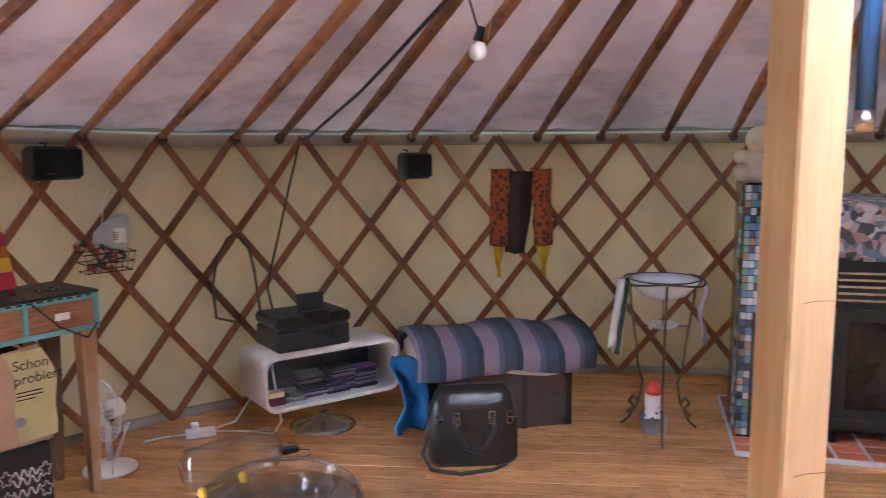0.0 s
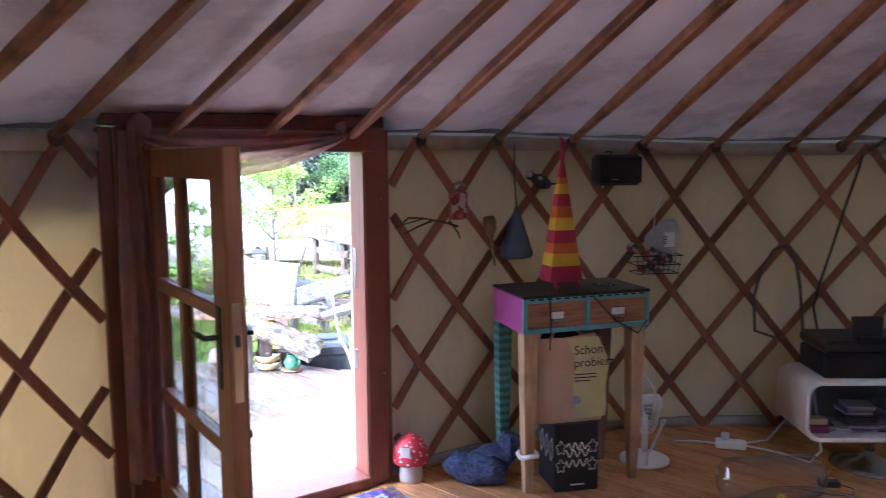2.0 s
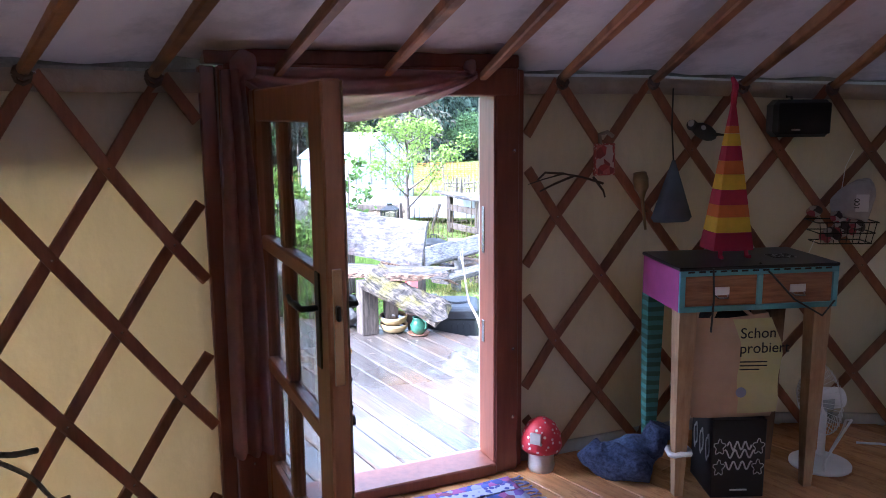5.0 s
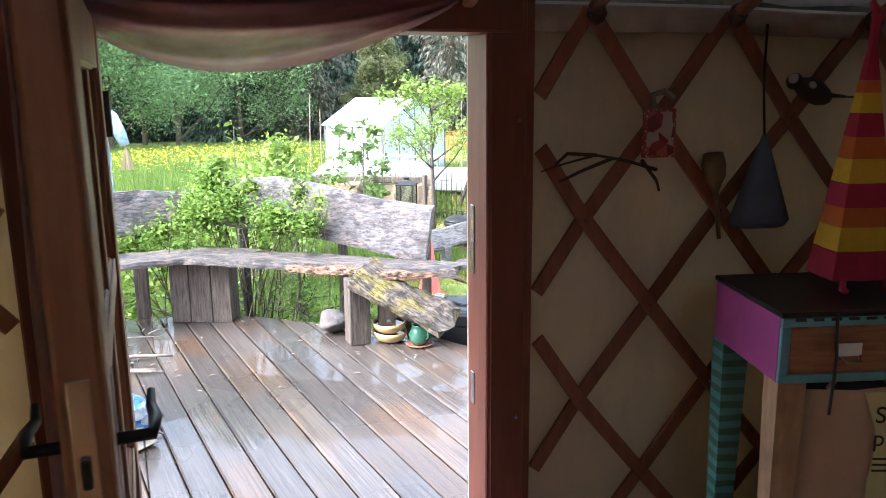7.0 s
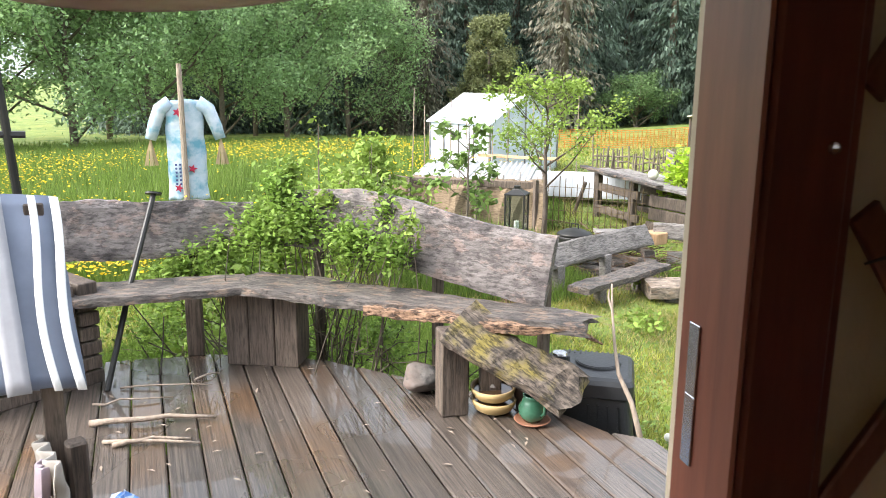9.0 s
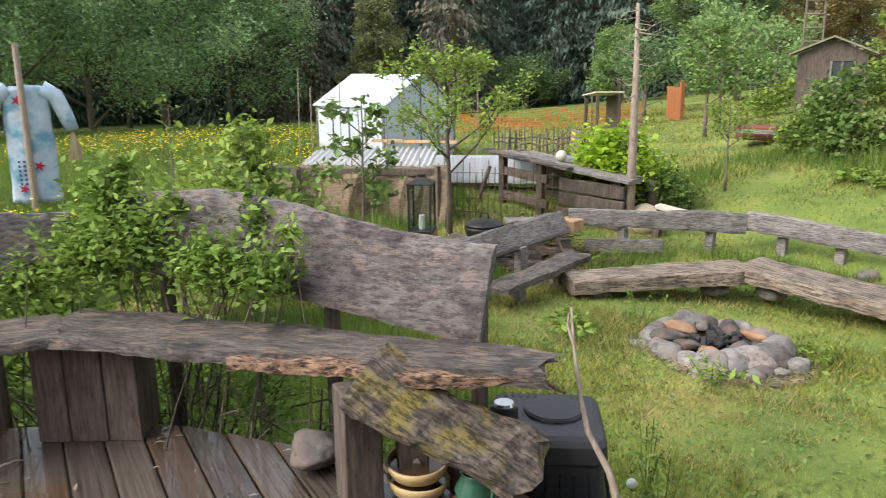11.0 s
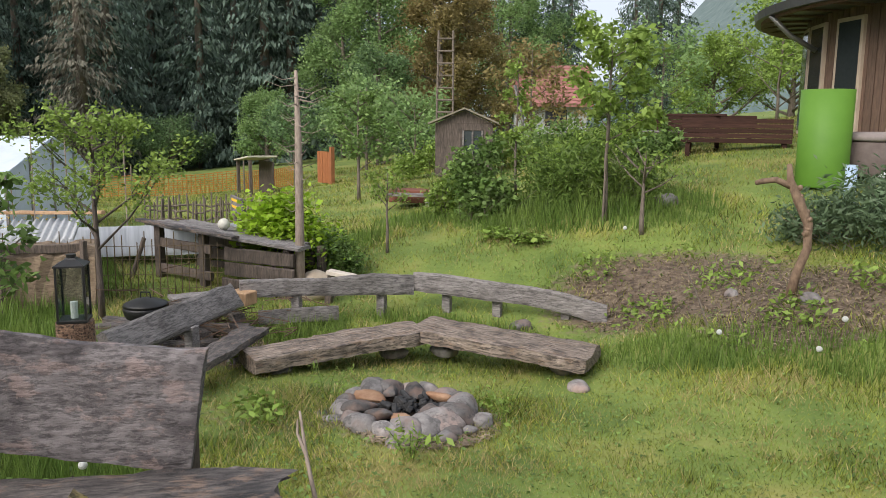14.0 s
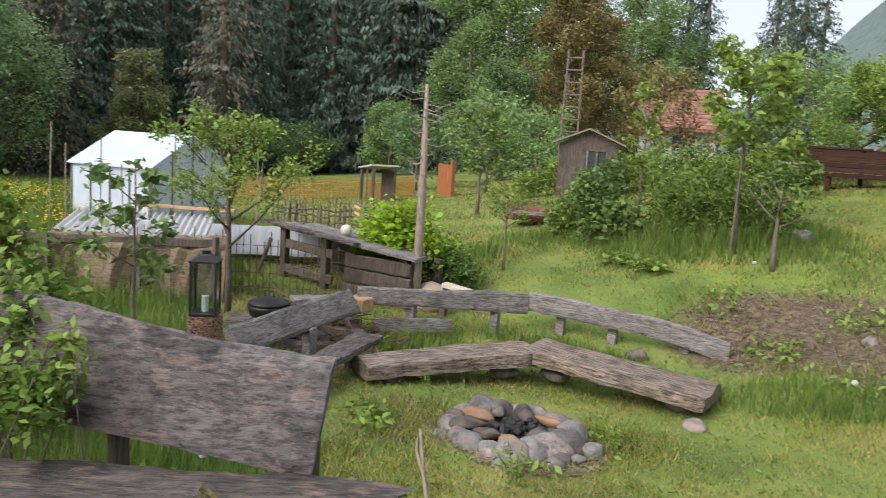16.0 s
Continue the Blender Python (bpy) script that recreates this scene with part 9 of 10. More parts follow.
def scarecrow():
    x, y = -14.7, 5.25
    g = ground_z(x, y)
    t = thing("scarecrow", Matrix.Translation((x, y, g)) @ pose(0, 0, 0, 0, 0, 72), "painted white and blue tunic on a pole with straw ends", "scarecrow")
    cloth = mat("painted_tunic", (0.26, 0.38, 0.48), (0.52, 0.56, 0.62), 4.0, rough=0.9, bump=0.3, c3=(0.09, 0.28, 0.38), c3_amt=0.85, c3_scale=5)
    part("pole", cyl(0.05, 0.04, 2.35, Matrix.Translation((-0.03, -0.16, 0)), 10), DEADW, t)
    z0, z1 = 0.25, 1.82

    def body(u, v):
        a = u * 2 * math.pi
        w = 0.25 + 0.05 * v
        z = z1 - (z1 - z0) * v
        return Vector((w * math.cos(a), 0.10 * math.sin(a), z - 0.04 * abs(math.cos(a)) * (1 - v))) + wob((math.cos(a), math.sin(a), z * 2), 0.03, 2, 1)
    sheet(body, 28, 24, 0.01, cloth, "tunic", t, "painted long tunic")
    for s in (-1, 1):
        part("sleeve", tube([(s * 0.20, 0, z1 - 0.06), (s * 0.36, 0, z1 - 0.16), (s * 0.46, 0, z1 - 0.42), (s * 0.52, -0.02, z1 - 0.62)], [0.12, 0.11, 0.10, 0.085], 12), cloth, t, smooth=True)
        bm = bmesh.new()
        for k in range(26):
            a = k * 2.4
            tube([(s * 0.52, -0.02, z1 - 0.60), (s * 0.53 + 0.05 * math.cos(a), -0.02 + 0.05 * math.sin(a), z1 - 0.8), (s * 0.53 + 0.10 * math.cos(a), -0.02 + 0.08 * math.sin(a), z1 - 1.02)], 0.008, 4, bm)
        part("straw", bm, plain("straw", (0.42, 0.32, 0.19), 0.9), t, "bundle of straw")
    for k, (px, pz) in enumerate(((-0.10, 1.62), (-0.14, 0.45), (0.08, 0.75))):
        part("red_print", prism([(math.cos(a) * r, math.sin(a) * r) for a, r in ((q * 0.628, 0.075 if q % 2 == 0 else 0.03) for q in range(10))], 0.008, Matrix.Translation((px, -0.135, pz))), RED, t, "painted red star")
    for k in range(18):
        part("dark_print", block((-0.18 + 0.06 * (k % 3), -0.13, 0.5 + 0.06 * (k // 3)), (-0.15 + 0.06 * (k % 3), -0.122, 0.53 + 0.06 * (k // 3)), 0), plain("navy_print", (0.05, 0.07, 0.2)), t)


scarecrow()

# ---- trees and shrubs of the garden ----
crown_tree("apple_tree", (-10.05, 8.65, ground_z(-10.05, 8.65)), 2.3, 0.82, 0.036, LEAF_LIGHT, 0.055, 3600, 41, "small apple tree with sparse young leaves", "tree", 13, 0.34, clump=0.20, bark=DARKW)
crown_tree("sapling", (-9.1, 6.75, ground_z(-9.1, 6.75)), 1.85, 0.40, 0.018, LEAF_MID, 0.095, 420, 42, "slim sapling with large pale-backed leaves", "tree", 9, 0.35, clump=0.28)
crown_tree("walnut_tree", (-5.7, 13.25, ground_z(-5.7, 13.25)), 2.75, 0.62, 0.03, LEAF_LIGHT, 0.105, 2300, 43, "young tree with large drooping green leaves", "tree", 10, 0.40, clump=0.34)
crown_tree("pear_tree", (-8.65, 12.5, ground_z(-8.65, 12.5)), 1.25, 0.34, 0.022, LEAF_LIGHT, 0.05, 650, 44, "small fruit tree with a pale trunk on the lawn", "tree", 8, 0.5, clump=0.3)
crown_tree("pear_tree", (-11.9, 17.3, ground_z(-11.9, 17.3)), 2.4, 0.62, 0.04, LEAF_MID, 0.10, 1500, 45, "slender fruit tree at the garden's end", "tree", 9, 0.25, clump=0.3)
crown_tree("rowan", (-7.55, 14.9, ground_z(-7.55, 14.9)), 2.5, 0.34, 0.025, LEAF_LIGHT, 0.08, 900, 46, "young rowan with feathery light leaves", "tree", 11, 0.25, clump=0.32)
crown_tree("crooked_tree", (-5.15, 12.95, ground_z(-5.15, 12.95)), 1.1, 0.5, 0.035, LEAF_LIGHT, 0.06, 260, 47, "small crooked weeping fruit tree", "tree", 7, 0.5, clump=0.3)
crown_tree("hazel", (-15.5, 24.0, ground_z(-15.5, 24)), 3.0, 1.3, 0.05, FOREST_L, 0.14, 2500, 48, "broad green hazel by the hedge", "tree", 10, 0.15, clump=0.32)
crown_tree("hazel", (-19.5, 26.0, ground_z(-19.5, 26)), 2.6, 1.4, 0.05, FOREST, 0.14, 2500, 49, "broad green hazel by the hedge", "tree", 10, 0.12, clump=0.32)
crown_tree("hedge_tree", (-13.6, 23.5, ground_z(-13.6, 23.5)), 2.2, 1.2, 0.05, FOREST_L, 0.13, 2200, 50, "bushy green tree of the hedge", "tree", 10, 0.1, clump=0.32)
crown_tree("hedge_tree", (-10.4, 24.5, ground_z(-10.4, 24.5)), 3.2, 1.3, 0.05, RUSTLEAF, 0.13, 2400, 51, "bushy coppery tree of the hedge", "tree", 10, 0.1, clump=0.32)
crown_tree("hedge_tree", (-7.0, 26.0, ground_z(-7, 26)), 3.0, 1.4, 0.05, FOREST_L, 0.13, 2400, 52, "bushy green tree of the hedge", "tree", 10, 0.1, clump=0.32)
crown_tree("hedge_tree", (-4.0, 28.0, ground_z(-4, 28)), 3.6, 1.6, 0.05, LEAF_LIGHT, 0.14, 2400, 53, "yellow-green tree by the round cabin", "tree", 10, 0.1, clump=0.32)
crown_tree("hedge_tree", (-2.2, 25.0, ground_z(-2.2, 25)), 3.4, 1.4, 0.05, LEAF_LIGHT, 0.14, 2000, 54, "yellow-green tree by the round cabin", "tree", 10, 0.2, clump=0.3)


def rel(x, y, dz, *r):
    return (x, y, ground_z(x, y) + dz, *r)


shrub("currant_bush", [rel(-9.65, 11.2, .45, .5, .5, .45), rel(-9.3, 11.5, .4, .4, .4, .4), rel(-10.0, 11.5, .55, .45, .4, .45), rel(-9.6, 11.4, .85, .35, .35, .3)], LEAF_LIME, 0.085, 4200, 60, "dense lime-green currant bush", 14, 0.5, 0.8, 0.5)
shrub("dark_bush", [rel(-8.95, 11.5, .35, .28, .28, .32), rel(-8.8, 11.6, .2, .28, .25, .25)], LEAF_MID, 0.06, 1900, 61, "dark green rounded bush beside the currants", 8, 0.3, 0.5, 0.4)
shrub("raspberry_bush", [rel(-7.85, 14.0, .4, .4, .4, .5), rel(-7.5, 13.9, .3, .4, .35, .4), rel(-8.1, 14.1, .75, .3, .3, .4), rel(-7.7, 14.0, 1.0, .25, .25, .3)], LEAF_MID, 0.085, 3000, 62, "leafy green raspberry bush", 14, 0.4, 0.7, 0.3)
shrub("raspberry_bush", [rel(-8.5, 14.6, .5, .35, .35, .4), rel(-8.7, 14.5, .3, .35, .3, .3)], LEAF_LIGHT, 0.08, 1600, 63, "bright green garden bush", 10, 0.4, 0.6, 0.3)
shrub("perennials", [rel(-6.4, 13.8, .4, .5, .4, .5), rel(-5.9, 13.9, .45, .5, .4, .55), rel(-6.9, 14.3, .45, .5, .4, .55), rel(-6.2, 14.6, .5, .7, .4, .6), rel(-5.3, 13.9, .35, .35, .35, .4)], TALLG, 0.10, 6500, 64, "mass of tall green perennials round young trees", 20, 0.0, 0.25, 0.1, "perennials")
shrub("sage_bed", [rel(-2.9, 12.4, .35, .55, .5, .35), rel(-2.2, 12.1, .4, .6, .5, .4), rel(-1.5, 11.9, .4, .6, .5, .4), rel(-3.3, 12.7, .2, .4, .4, .25), rel(-2.4, 12.9, .4, .6, .5, .35)], LEAF_SAGE, 0.10, 6500, 65, "bed of grey-green leafy perennials", 30, 0.2, 0.28, 0.15, "perennials")
shrub("hosta", [rel(-6.6, 12.7, .08, .35, .25, .10), rel(-7.1, 12.9, .08, .3, .25, .10)], LEAF_LIGHT, 0.09, 420, 66, "low clump of pale broad leaves", 4, 0.6, 0.6, 0.1, "plant")
for k, (x, y, r) in enumerate(((-9.6, 20.3, .7), (-8.4, 19.5, .7), (-6.9, 18.6, .6), (-6.2, 19.8, .6), (-12.2, 20.4, .6), (-5.9, 17.0, .45), (-7.6, 17.6, .5))):
    shrub("garden_bush", [rel(x, y, r * .6, r, r * .8, r * .7), rel(x + .4, y + .2, r * .9, r * .6, r * .6, r * .6)], LEAF_MID if k % 2 else LEAF_LIGHT, 0.10, 1500, 70 + k, "green flowering garden bush" if k % 2 else "light green garden bush", 8, 0.3, 0.5, 0.3)


# ---- upper garden ----
def upper_garden():
    g = at_land(-3.3, 11.1)
    s = thing("driftwood_post", g, "upright gnarled brown trunk with a bent top branch", "driftwood")
    knot = mat("gnarled_wood", (0.10, 0.062, 0.038), (0.24, 0.16, 0.10), 12, (2, 2, 1), 0.85, 1.0)
    part("trunk", tube([(-0.05, 0, -0.1), (0.0, 0.0, 0.2), (0.08, 0.0, 0.45), (0.07, 0.0, 0.7), (-0.03, 0.0, 0.92), (-0.12, 0.0, 1.12), (-0.14, 0.0, 1.28)], [0.055, 0.046, 0.042, 0.045, 0.05, 0.036, 0.024], 12), knot, s, smooth=True)
    part("branch", tube([(-0.10, 0, 1.06), (-0.25, 0.0, 1.12), (-0.38, 0.0, 1.10), (-0.44, 0, 1.08)], [0.036, 0.03, 0.028, 0.022], 10), knot, s, smooth=True)
    rng = np.random.default_rng(3)
    for k in range(9):
        z = rng.uniform(0.6, 1.1)
        part("burr", stone_mesh(rng.uniform(0.025, 0.042), 1, 1, 0.9, k * 2.2, 2), knot, s, smooth=True, m=Matrix.Translation((0.07 - 0.30 * max(0, z - 0.72) + rng.uniform(-0.03, 0.03), rng.uniform(-0.035, 0.03), z)))
    for k, (x, y, r) in enumerate(((-3.15, 10.9, .10), (-5.0, 14.0, .17), (-3.9, 11.3, .08), (-5.0, 9.25, .10), (-6.05, 10.75, .12))):
        b = thing("field_stone", at_land(x, y, 40 * k, r * 0.12), "grey field stone in the grass", "stone", "field stones")
        part("stone", stone_mesh(r, 1.2, 1.0, 0.75, 30 + k * 3), STONE, b, smooth=True)
    st = thing("dry_twig", at_land(-4.05, 10.6), "thin bare twig stuck in the bank", "twig")
    part("twig", tube([(0.0, 0, 0), (-0.15, 0.05, 0.35), (-0.35, 0.1, 0.75)], [0.010, 0.007, 0.003], 5), BARK, st)
    p = thing("tall_planter", at_land(-3.04, 15.1, 0, -0.02), "tall lime-green round plastic planter", "planter")
    lime = mat("lime_plastic", (0.085, 0.19, 0.02), (0.105, 0.225, 0.025), 2, rough=0.6, bump=0.05, spec=0.3)
    part("body", lathe([(0.335, 0), (0.345, 0.02), (0.352, 1.36), (0.335, 1.36), (0.33, 1.2), (0.001, 1.2)], 48), lime, p, smooth=True)
    part("soil", cyl(0.325, 0.325, 0.01, Matrix.Translation((0, 0, 1.202)), 32), CHAR, p, "dark potting soil")
    tb = thing("brown_cushion_tub", at_land(-2.25, 15.6, 0), "round grey-brown garden tub with a padded lid", "tub")
    part("tub", lathe([(0.52, 0), (0.55, 0.05), (0.55, 0.48), (0.52, 0.50)], 36), mat("taupe_fabric", (0.10, 0.075, 0.065), (0.14, 0.11, 0.095), 10, rough=0.9), tb, smooth=True)
    part("lid", lathe([(0.56, 0.50), (0.58, 0.54), (0.56, 0.60), (0.40, 0.63), (0.001, 0.635)], 36), mat("taupe_lid", (0.20, 0.165, 0.15), (0.25, 0.21, 0.19), 10, rough=0.85), tb, smooth=True)
    bp = thing("blue_pipe", at_land(-2.75, 13.6, 0), "pale blue plastic pipe standing in plants", "pipe")
    part("pipe", cyl(0.07, 0.07, 0.62, I4, 18), plain("pale_blue", (0.35, 0.45, 0.56), 0.5), bp, smooth=True)
    part("spout", tube([(0.2, 0, 0.35), (0.35, 0, 0.5), (0.5, 0.05, 0.62)], 0.03, 8), plain("pale_grey", (0.5, 0.5, 0.48), 0.5), bp)
    bw = mat("brown_garden_wood", (0.032, 0.016, 0.012), (0.065, 0.032, 0.023), 6, (1, 8, 8), 0.85, 0.2, vary=0.2, spec=0.15)
    for (x, y, rz, w, lb) in ((-4.42, 18.0, 3, 1.9, "long dark brown wooden garden bench seen from behind"), (-5.0, 19.6, 6, 1.7, "dark brown wooden garden bench behind another")):
        b = thing("garden_bench", at_land(x, y, rz, -0.20), lb, "bench", "garden benches")
        for k in range(5):
            part("back_slat", block((-w / 2, -0.03, 0.36 + k * 0.088), (w / 2, 0.0, 0.44 + k * 0.088), 0.004), bw, b)
        for k in range(4):
            part("seat_slat", block((-w / 2, 0.02 + k * 0.11, 0.40), (w / 2, 0.12 + k * 0.11, 0.43), 0.004), bw, b)
        for sx in (-1, 1):
            for y2 in (0.0, 0.42):
                part("leg", block((sx * (w / 2 - 0.12) - 0.04, y2, 0), (sx * (w / 2 - 0.12) + 0.04, y2 + 0.07, 0.40), 0.004), bw, b)
    tbl = thing("garden_table", at_land(-5.35, 18.7, 4), "dark brown wooden garden table with a light lower bench", "table")
    part("top", block((-0.7, -0.3, 0.68), (0.7, 0.3, 0.72), 0.005), bw, tbl)
    for sx in (-0.55, 0.55):
        part("leg", block((sx - 0.04, -0.25, 0), (sx + 0.04, 0.25, 0.68), 0.004), bw, tbl)
    part("bench_board", block((-0.8, -0.6, 0.36), (0.7, -0.4, 0.40), 0.004), GREYW2, tbl)
    # hen house and ladder tower
    c = thing("hen_house", at_land(-10.15, 18.95, 22, -0.02), "small grey wooden hen house with a felted gable roof", "hen house")
    for lo, hi in (((-0.62, -0.5, 0.1), (-0.56, 0.5, 1.25)), ((0.56, -0.5, 0.1), (0.62, 0.5, 1.25)), ((-0.56, 0.44, 0.1), (0.56, 0.5, 1.25)), ((-0.56, -0.5, 0.1), (-0.05, -0.45, 1.25)), ((0.42, -0.5, 0.1), (0.56, -0.45, 1.25)), ((-0.05, -0.5, 0.1), (0.42, -0.45, 0.55)), ((-0.05, -0.5, 1.1), (0.42, -0.45, 1.25))):
        part("wall", block(lo, hi, 0.004), DARKW, c)
    part("window", block((-0.05, -0.48, 0.55), (0.42, -0.475, 1.1), 0), plain("dark_window", (0.05, 0.06, 0.06), 0.2), c)
    for x in (-0.02, 0.18, 0.39):
        part("window_bar", block((x - 0.02, -0.51, 0.55), (x + 0.02, -0.485, 1.1), 0.002), GREYW2, c)
    for sgn in (-1, 1):
        part("roof", loops(bmesh.new(), [[Vector((sgn * 0.78, y, 1.22)), Vector((0, y, 1.55)), Vector((0, y, 1.59)), Vector((sgn * 0.78, y, 1.26))] for y in (-0.65, 0.62)]), mat("felt_roof", (0.17, 0.15, 0.10), (0.24, 0.21, 0.15), 6, rough=0.95), c)
    part("gable", prism([(-0.6, 1.25), (0.6, 1.25), (0, 1.52)], 0.04, Matrix.Translation((0, -0.48, 0))), DARKW, c)
    l = thing("ladder_tower", at_land(-11.5, 20.9, 20), "tall narrow wooden ladder standing upright", "ladder")
    for x in (-0.2, 0.2):
        part("stile", tube([(x * 1.1, 0, 0), (x * 0.9, 0.15, 3.55)], 0.03, 6), BARK, l)
    for k in range(11):
        part("rung", tube([(-0.21, 0.012 * k, 0.35 + k * 0.3), (0.21, 0.012 * k, 0.35 + k * 0.3)], 0.022, 6), BARK, l)
    w = thing("white_beam", at_land(-9.7, 21.0, 0), "pale leaning board beside a hen house", "board")
    part("beam", slab((0, 0, 1.9), (0.25, 0, 1.0), 0.14, 0.05, 4, 0.004), GREYW2, w)
    part("support", cyl(0.03, 0.03, 1.3, Matrix.Translation((0.2, 0.05, 0)), 6), GREYW2, w)
    t = thing("planting_trough", at_land(-10.0, 16.1, 10), "red-brown wooden trough with a grey plank in front", "trough")
    part("trough", block((-0.5, 0, 0.1), (0.5, 0.5, 0.34), 0.01), plain("red_brown_boards", (0.18, 0.06, 0.035), 0.8), t)
    part("plank", block((-0.42, -0.3, 0.24), (0.5, -0.1, 0.30), 0.005), GREYW2, t)
    part("plank_post", block((0.3, -0.25, -0.02), (0.38, -0.15, 0.24), 0.004), GREYW2, t)
    # stake of the young tree
    sk = thing("tree_stake", at_land(-5.72, 13.18), "thin dark stake tied to a young tree", "stake")
    part("stake", tube([(0, 0, -0.1), (0.03, 0, 1.9)], 0.015, 6), BARK, sk)


upper_garden()


def cabin():
    x, y = 0.55, 19.6
    t = thing("round_cabin", Matrix.Translation((x, y, 0.75)), "round timber cabin with wide eaves and a planted roof", "house")
    n, R = 20, 3.9
    bw = mat("cabin_boards", (0.075, 0.043, 0.028), (0.155, 0.095, 0.062), 6, (6, 6, 0.8), 0.7, 0.3, vary=0.2)
    part("wall", lathe([(R, -0.4), (R, 2.75), (R - 0.12, 2.75), (R - 0.12, -0.4)], 60), mat("cabin_wall", (0.13, 0.075, 0.045), (0.19, 0.115, 0.07), 6, (6, 6, 0.8), 0.7, 0.3), t)
    base = part("board", block((-0.075, -0.012, -0.3), (0.075, 0.012, 2.7), 0.004), bw, t)
    first = True
    for k in range(64):
        a = radians(150 + k * 2.45)
        m = Matrix.Translation(((R + 0.012) * math.cos(a), (R + 0.012) * math.sin(a), 0)) @ pose(0, 0, 0, 0, 0, math.degrees(a) + 90)
        if first:
            base.matrix_local, first = m, False
        else:
            share(base, "board", t, m)
    for a in (188, 199, 214, 232):
        w = part("window", block((-0.33, 0.01, 0.55), (0.33, 0.07, 2.45), 0.004), mat("window_trim", (0.36, 0.28, 0.2), (0.44, 0.35, 0.26), 5), t, m=Matrix.Translation((R * math.cos(radians(a)), R * math.sin(radians(a)), 0)) @ pose(0, 0, 0, 0, 0, a + 90 + 180))
        part("pane", block((-0.26, 0.071, 0.62), (0.26, 0.078, 2.38), 0), plain("cabin_glass", (0.03, 0.035, 0.035), 0.06), w, "dark glass")
    part("soffit", lathe([(R - 0.1, 2.75), (R + 0.85, 2.55), (R + 0.88, 2.72), (R - 0.1, 2.95)], 60), mat("soffit_wood", (0.10, 0.05, 0.035), (0.16, 0.085, 0.055), 6), t)
    part("gutter", lathe([(R + 0.87, 2.60), (R + 0.96, 2.60), (R + 0.98, 2.74), (R + 0.95, 2.74), (R + 0.93, 2.64), (R + 0.87, 2.64)], 60), plain("dark_gutter", (0.06, 0.06, 0.06), 0.4), t, "dark round gutter")
    part("roof", lathe([(R + 0.9, 2.745), (R - 0.5, 3.2), (0.001, 3.7)], 60), mat("planted_roof", (0.20, 0.12, 0.06), (0.32, 0.2, 0.11), 9, rough=0.95, bump=1.0), t, "reddish planted roof")
    a0 = radians(200)
    part("downpipe", tube([((R + 0.92) * math.cos(a0), (R + 0.92) * math.sin(a0), 2.6), ((R + 0.55) * math.cos(a0), (R + 0.55) * math.sin(a0), 2.25), ((R + 0.1) * math.cos(a0), (R + 0.1) * math.sin(a0), 2.0)], 0.045, 10), plain("grey_pipe", (0.25, 0.24, 0.22), 0.4, metal=0.5), t, smooth=True)
    for k in range(30):
        a = radians(160 + k * 5)
        part("rafter_end", block((-0.03, -0.8, 2.56), (0.03, 0.0, 2.68), 0.004), bw, t, m=Matrix.Translation((R * math.cos(a), R * math.sin(a), 0)) @ pose(0, 0, 0, 0, 0, math.degrees(a) + 90) @ pose(0, 0, 0, 0, 0, 0)) if k % 2 == 0 else None


cabin()


def far_house():
    x, y = polar(15.6, 45)
    g = 0.6
    t = thing("far_house", Matrix.Translation((x, y, g)) @ pose(0, 0, 0, 0, 0, 20), "distant white house with a red tiled roof", "house")
    part("wall", block((-2.6, 0, 0), (1.4, 4, 2.1), 0.02), plain("pale_plaster", (0.45, 0.46, 0.44), 0.9), t)
    tiles = mat("red_tiles", (0.26, 0.10, 0.085), (0.37, 0.165, 0.14), 3, (1, 1, 1), 0.8, 0.3)
    for s in (0, 1):
        part("roof", loops(bmesh.new(), [[Vector((xx, -0.5 if s == 0 else 4.5, 1.85)), Vector((xx, 2, 4.1)), Vector((xx, 2, 4.25)), Vector((xx, -0.5 if s == 0 else 4.5, 2.0))] for xx in (-2.9, 1.7)]), tiles, t, "red tiled roof slope")
    for k in range(11):
        part("roof_tile", slab((-2.9, -0.5 + k * 0.23, 2.02 + k * 0.207), (1.7, -0.5 + k * 0.23, 2.02 + k * 0.207), 0.05, 0.05, 2, 0.0), tiles, t)
    for s in (-2.6, 1.4):
        part("gable", prism([(0, 2.1), (4, 2.1), (2, 4.0)], 0.1, Matrix.Translation((s, 0, 0)) @ pose(0, 0, 0, 0, 0, 90)), plain("gable_plaster", (0.45, 0.46, 0.44), 0.9), t)
    part("window", block((-0.9, -0.03, 0.8), (0.3, 0.0, 1.7), 0.01), plain("dark_window_b", (0.04, 0.04, 0.045), 0.2), t)


far_house()


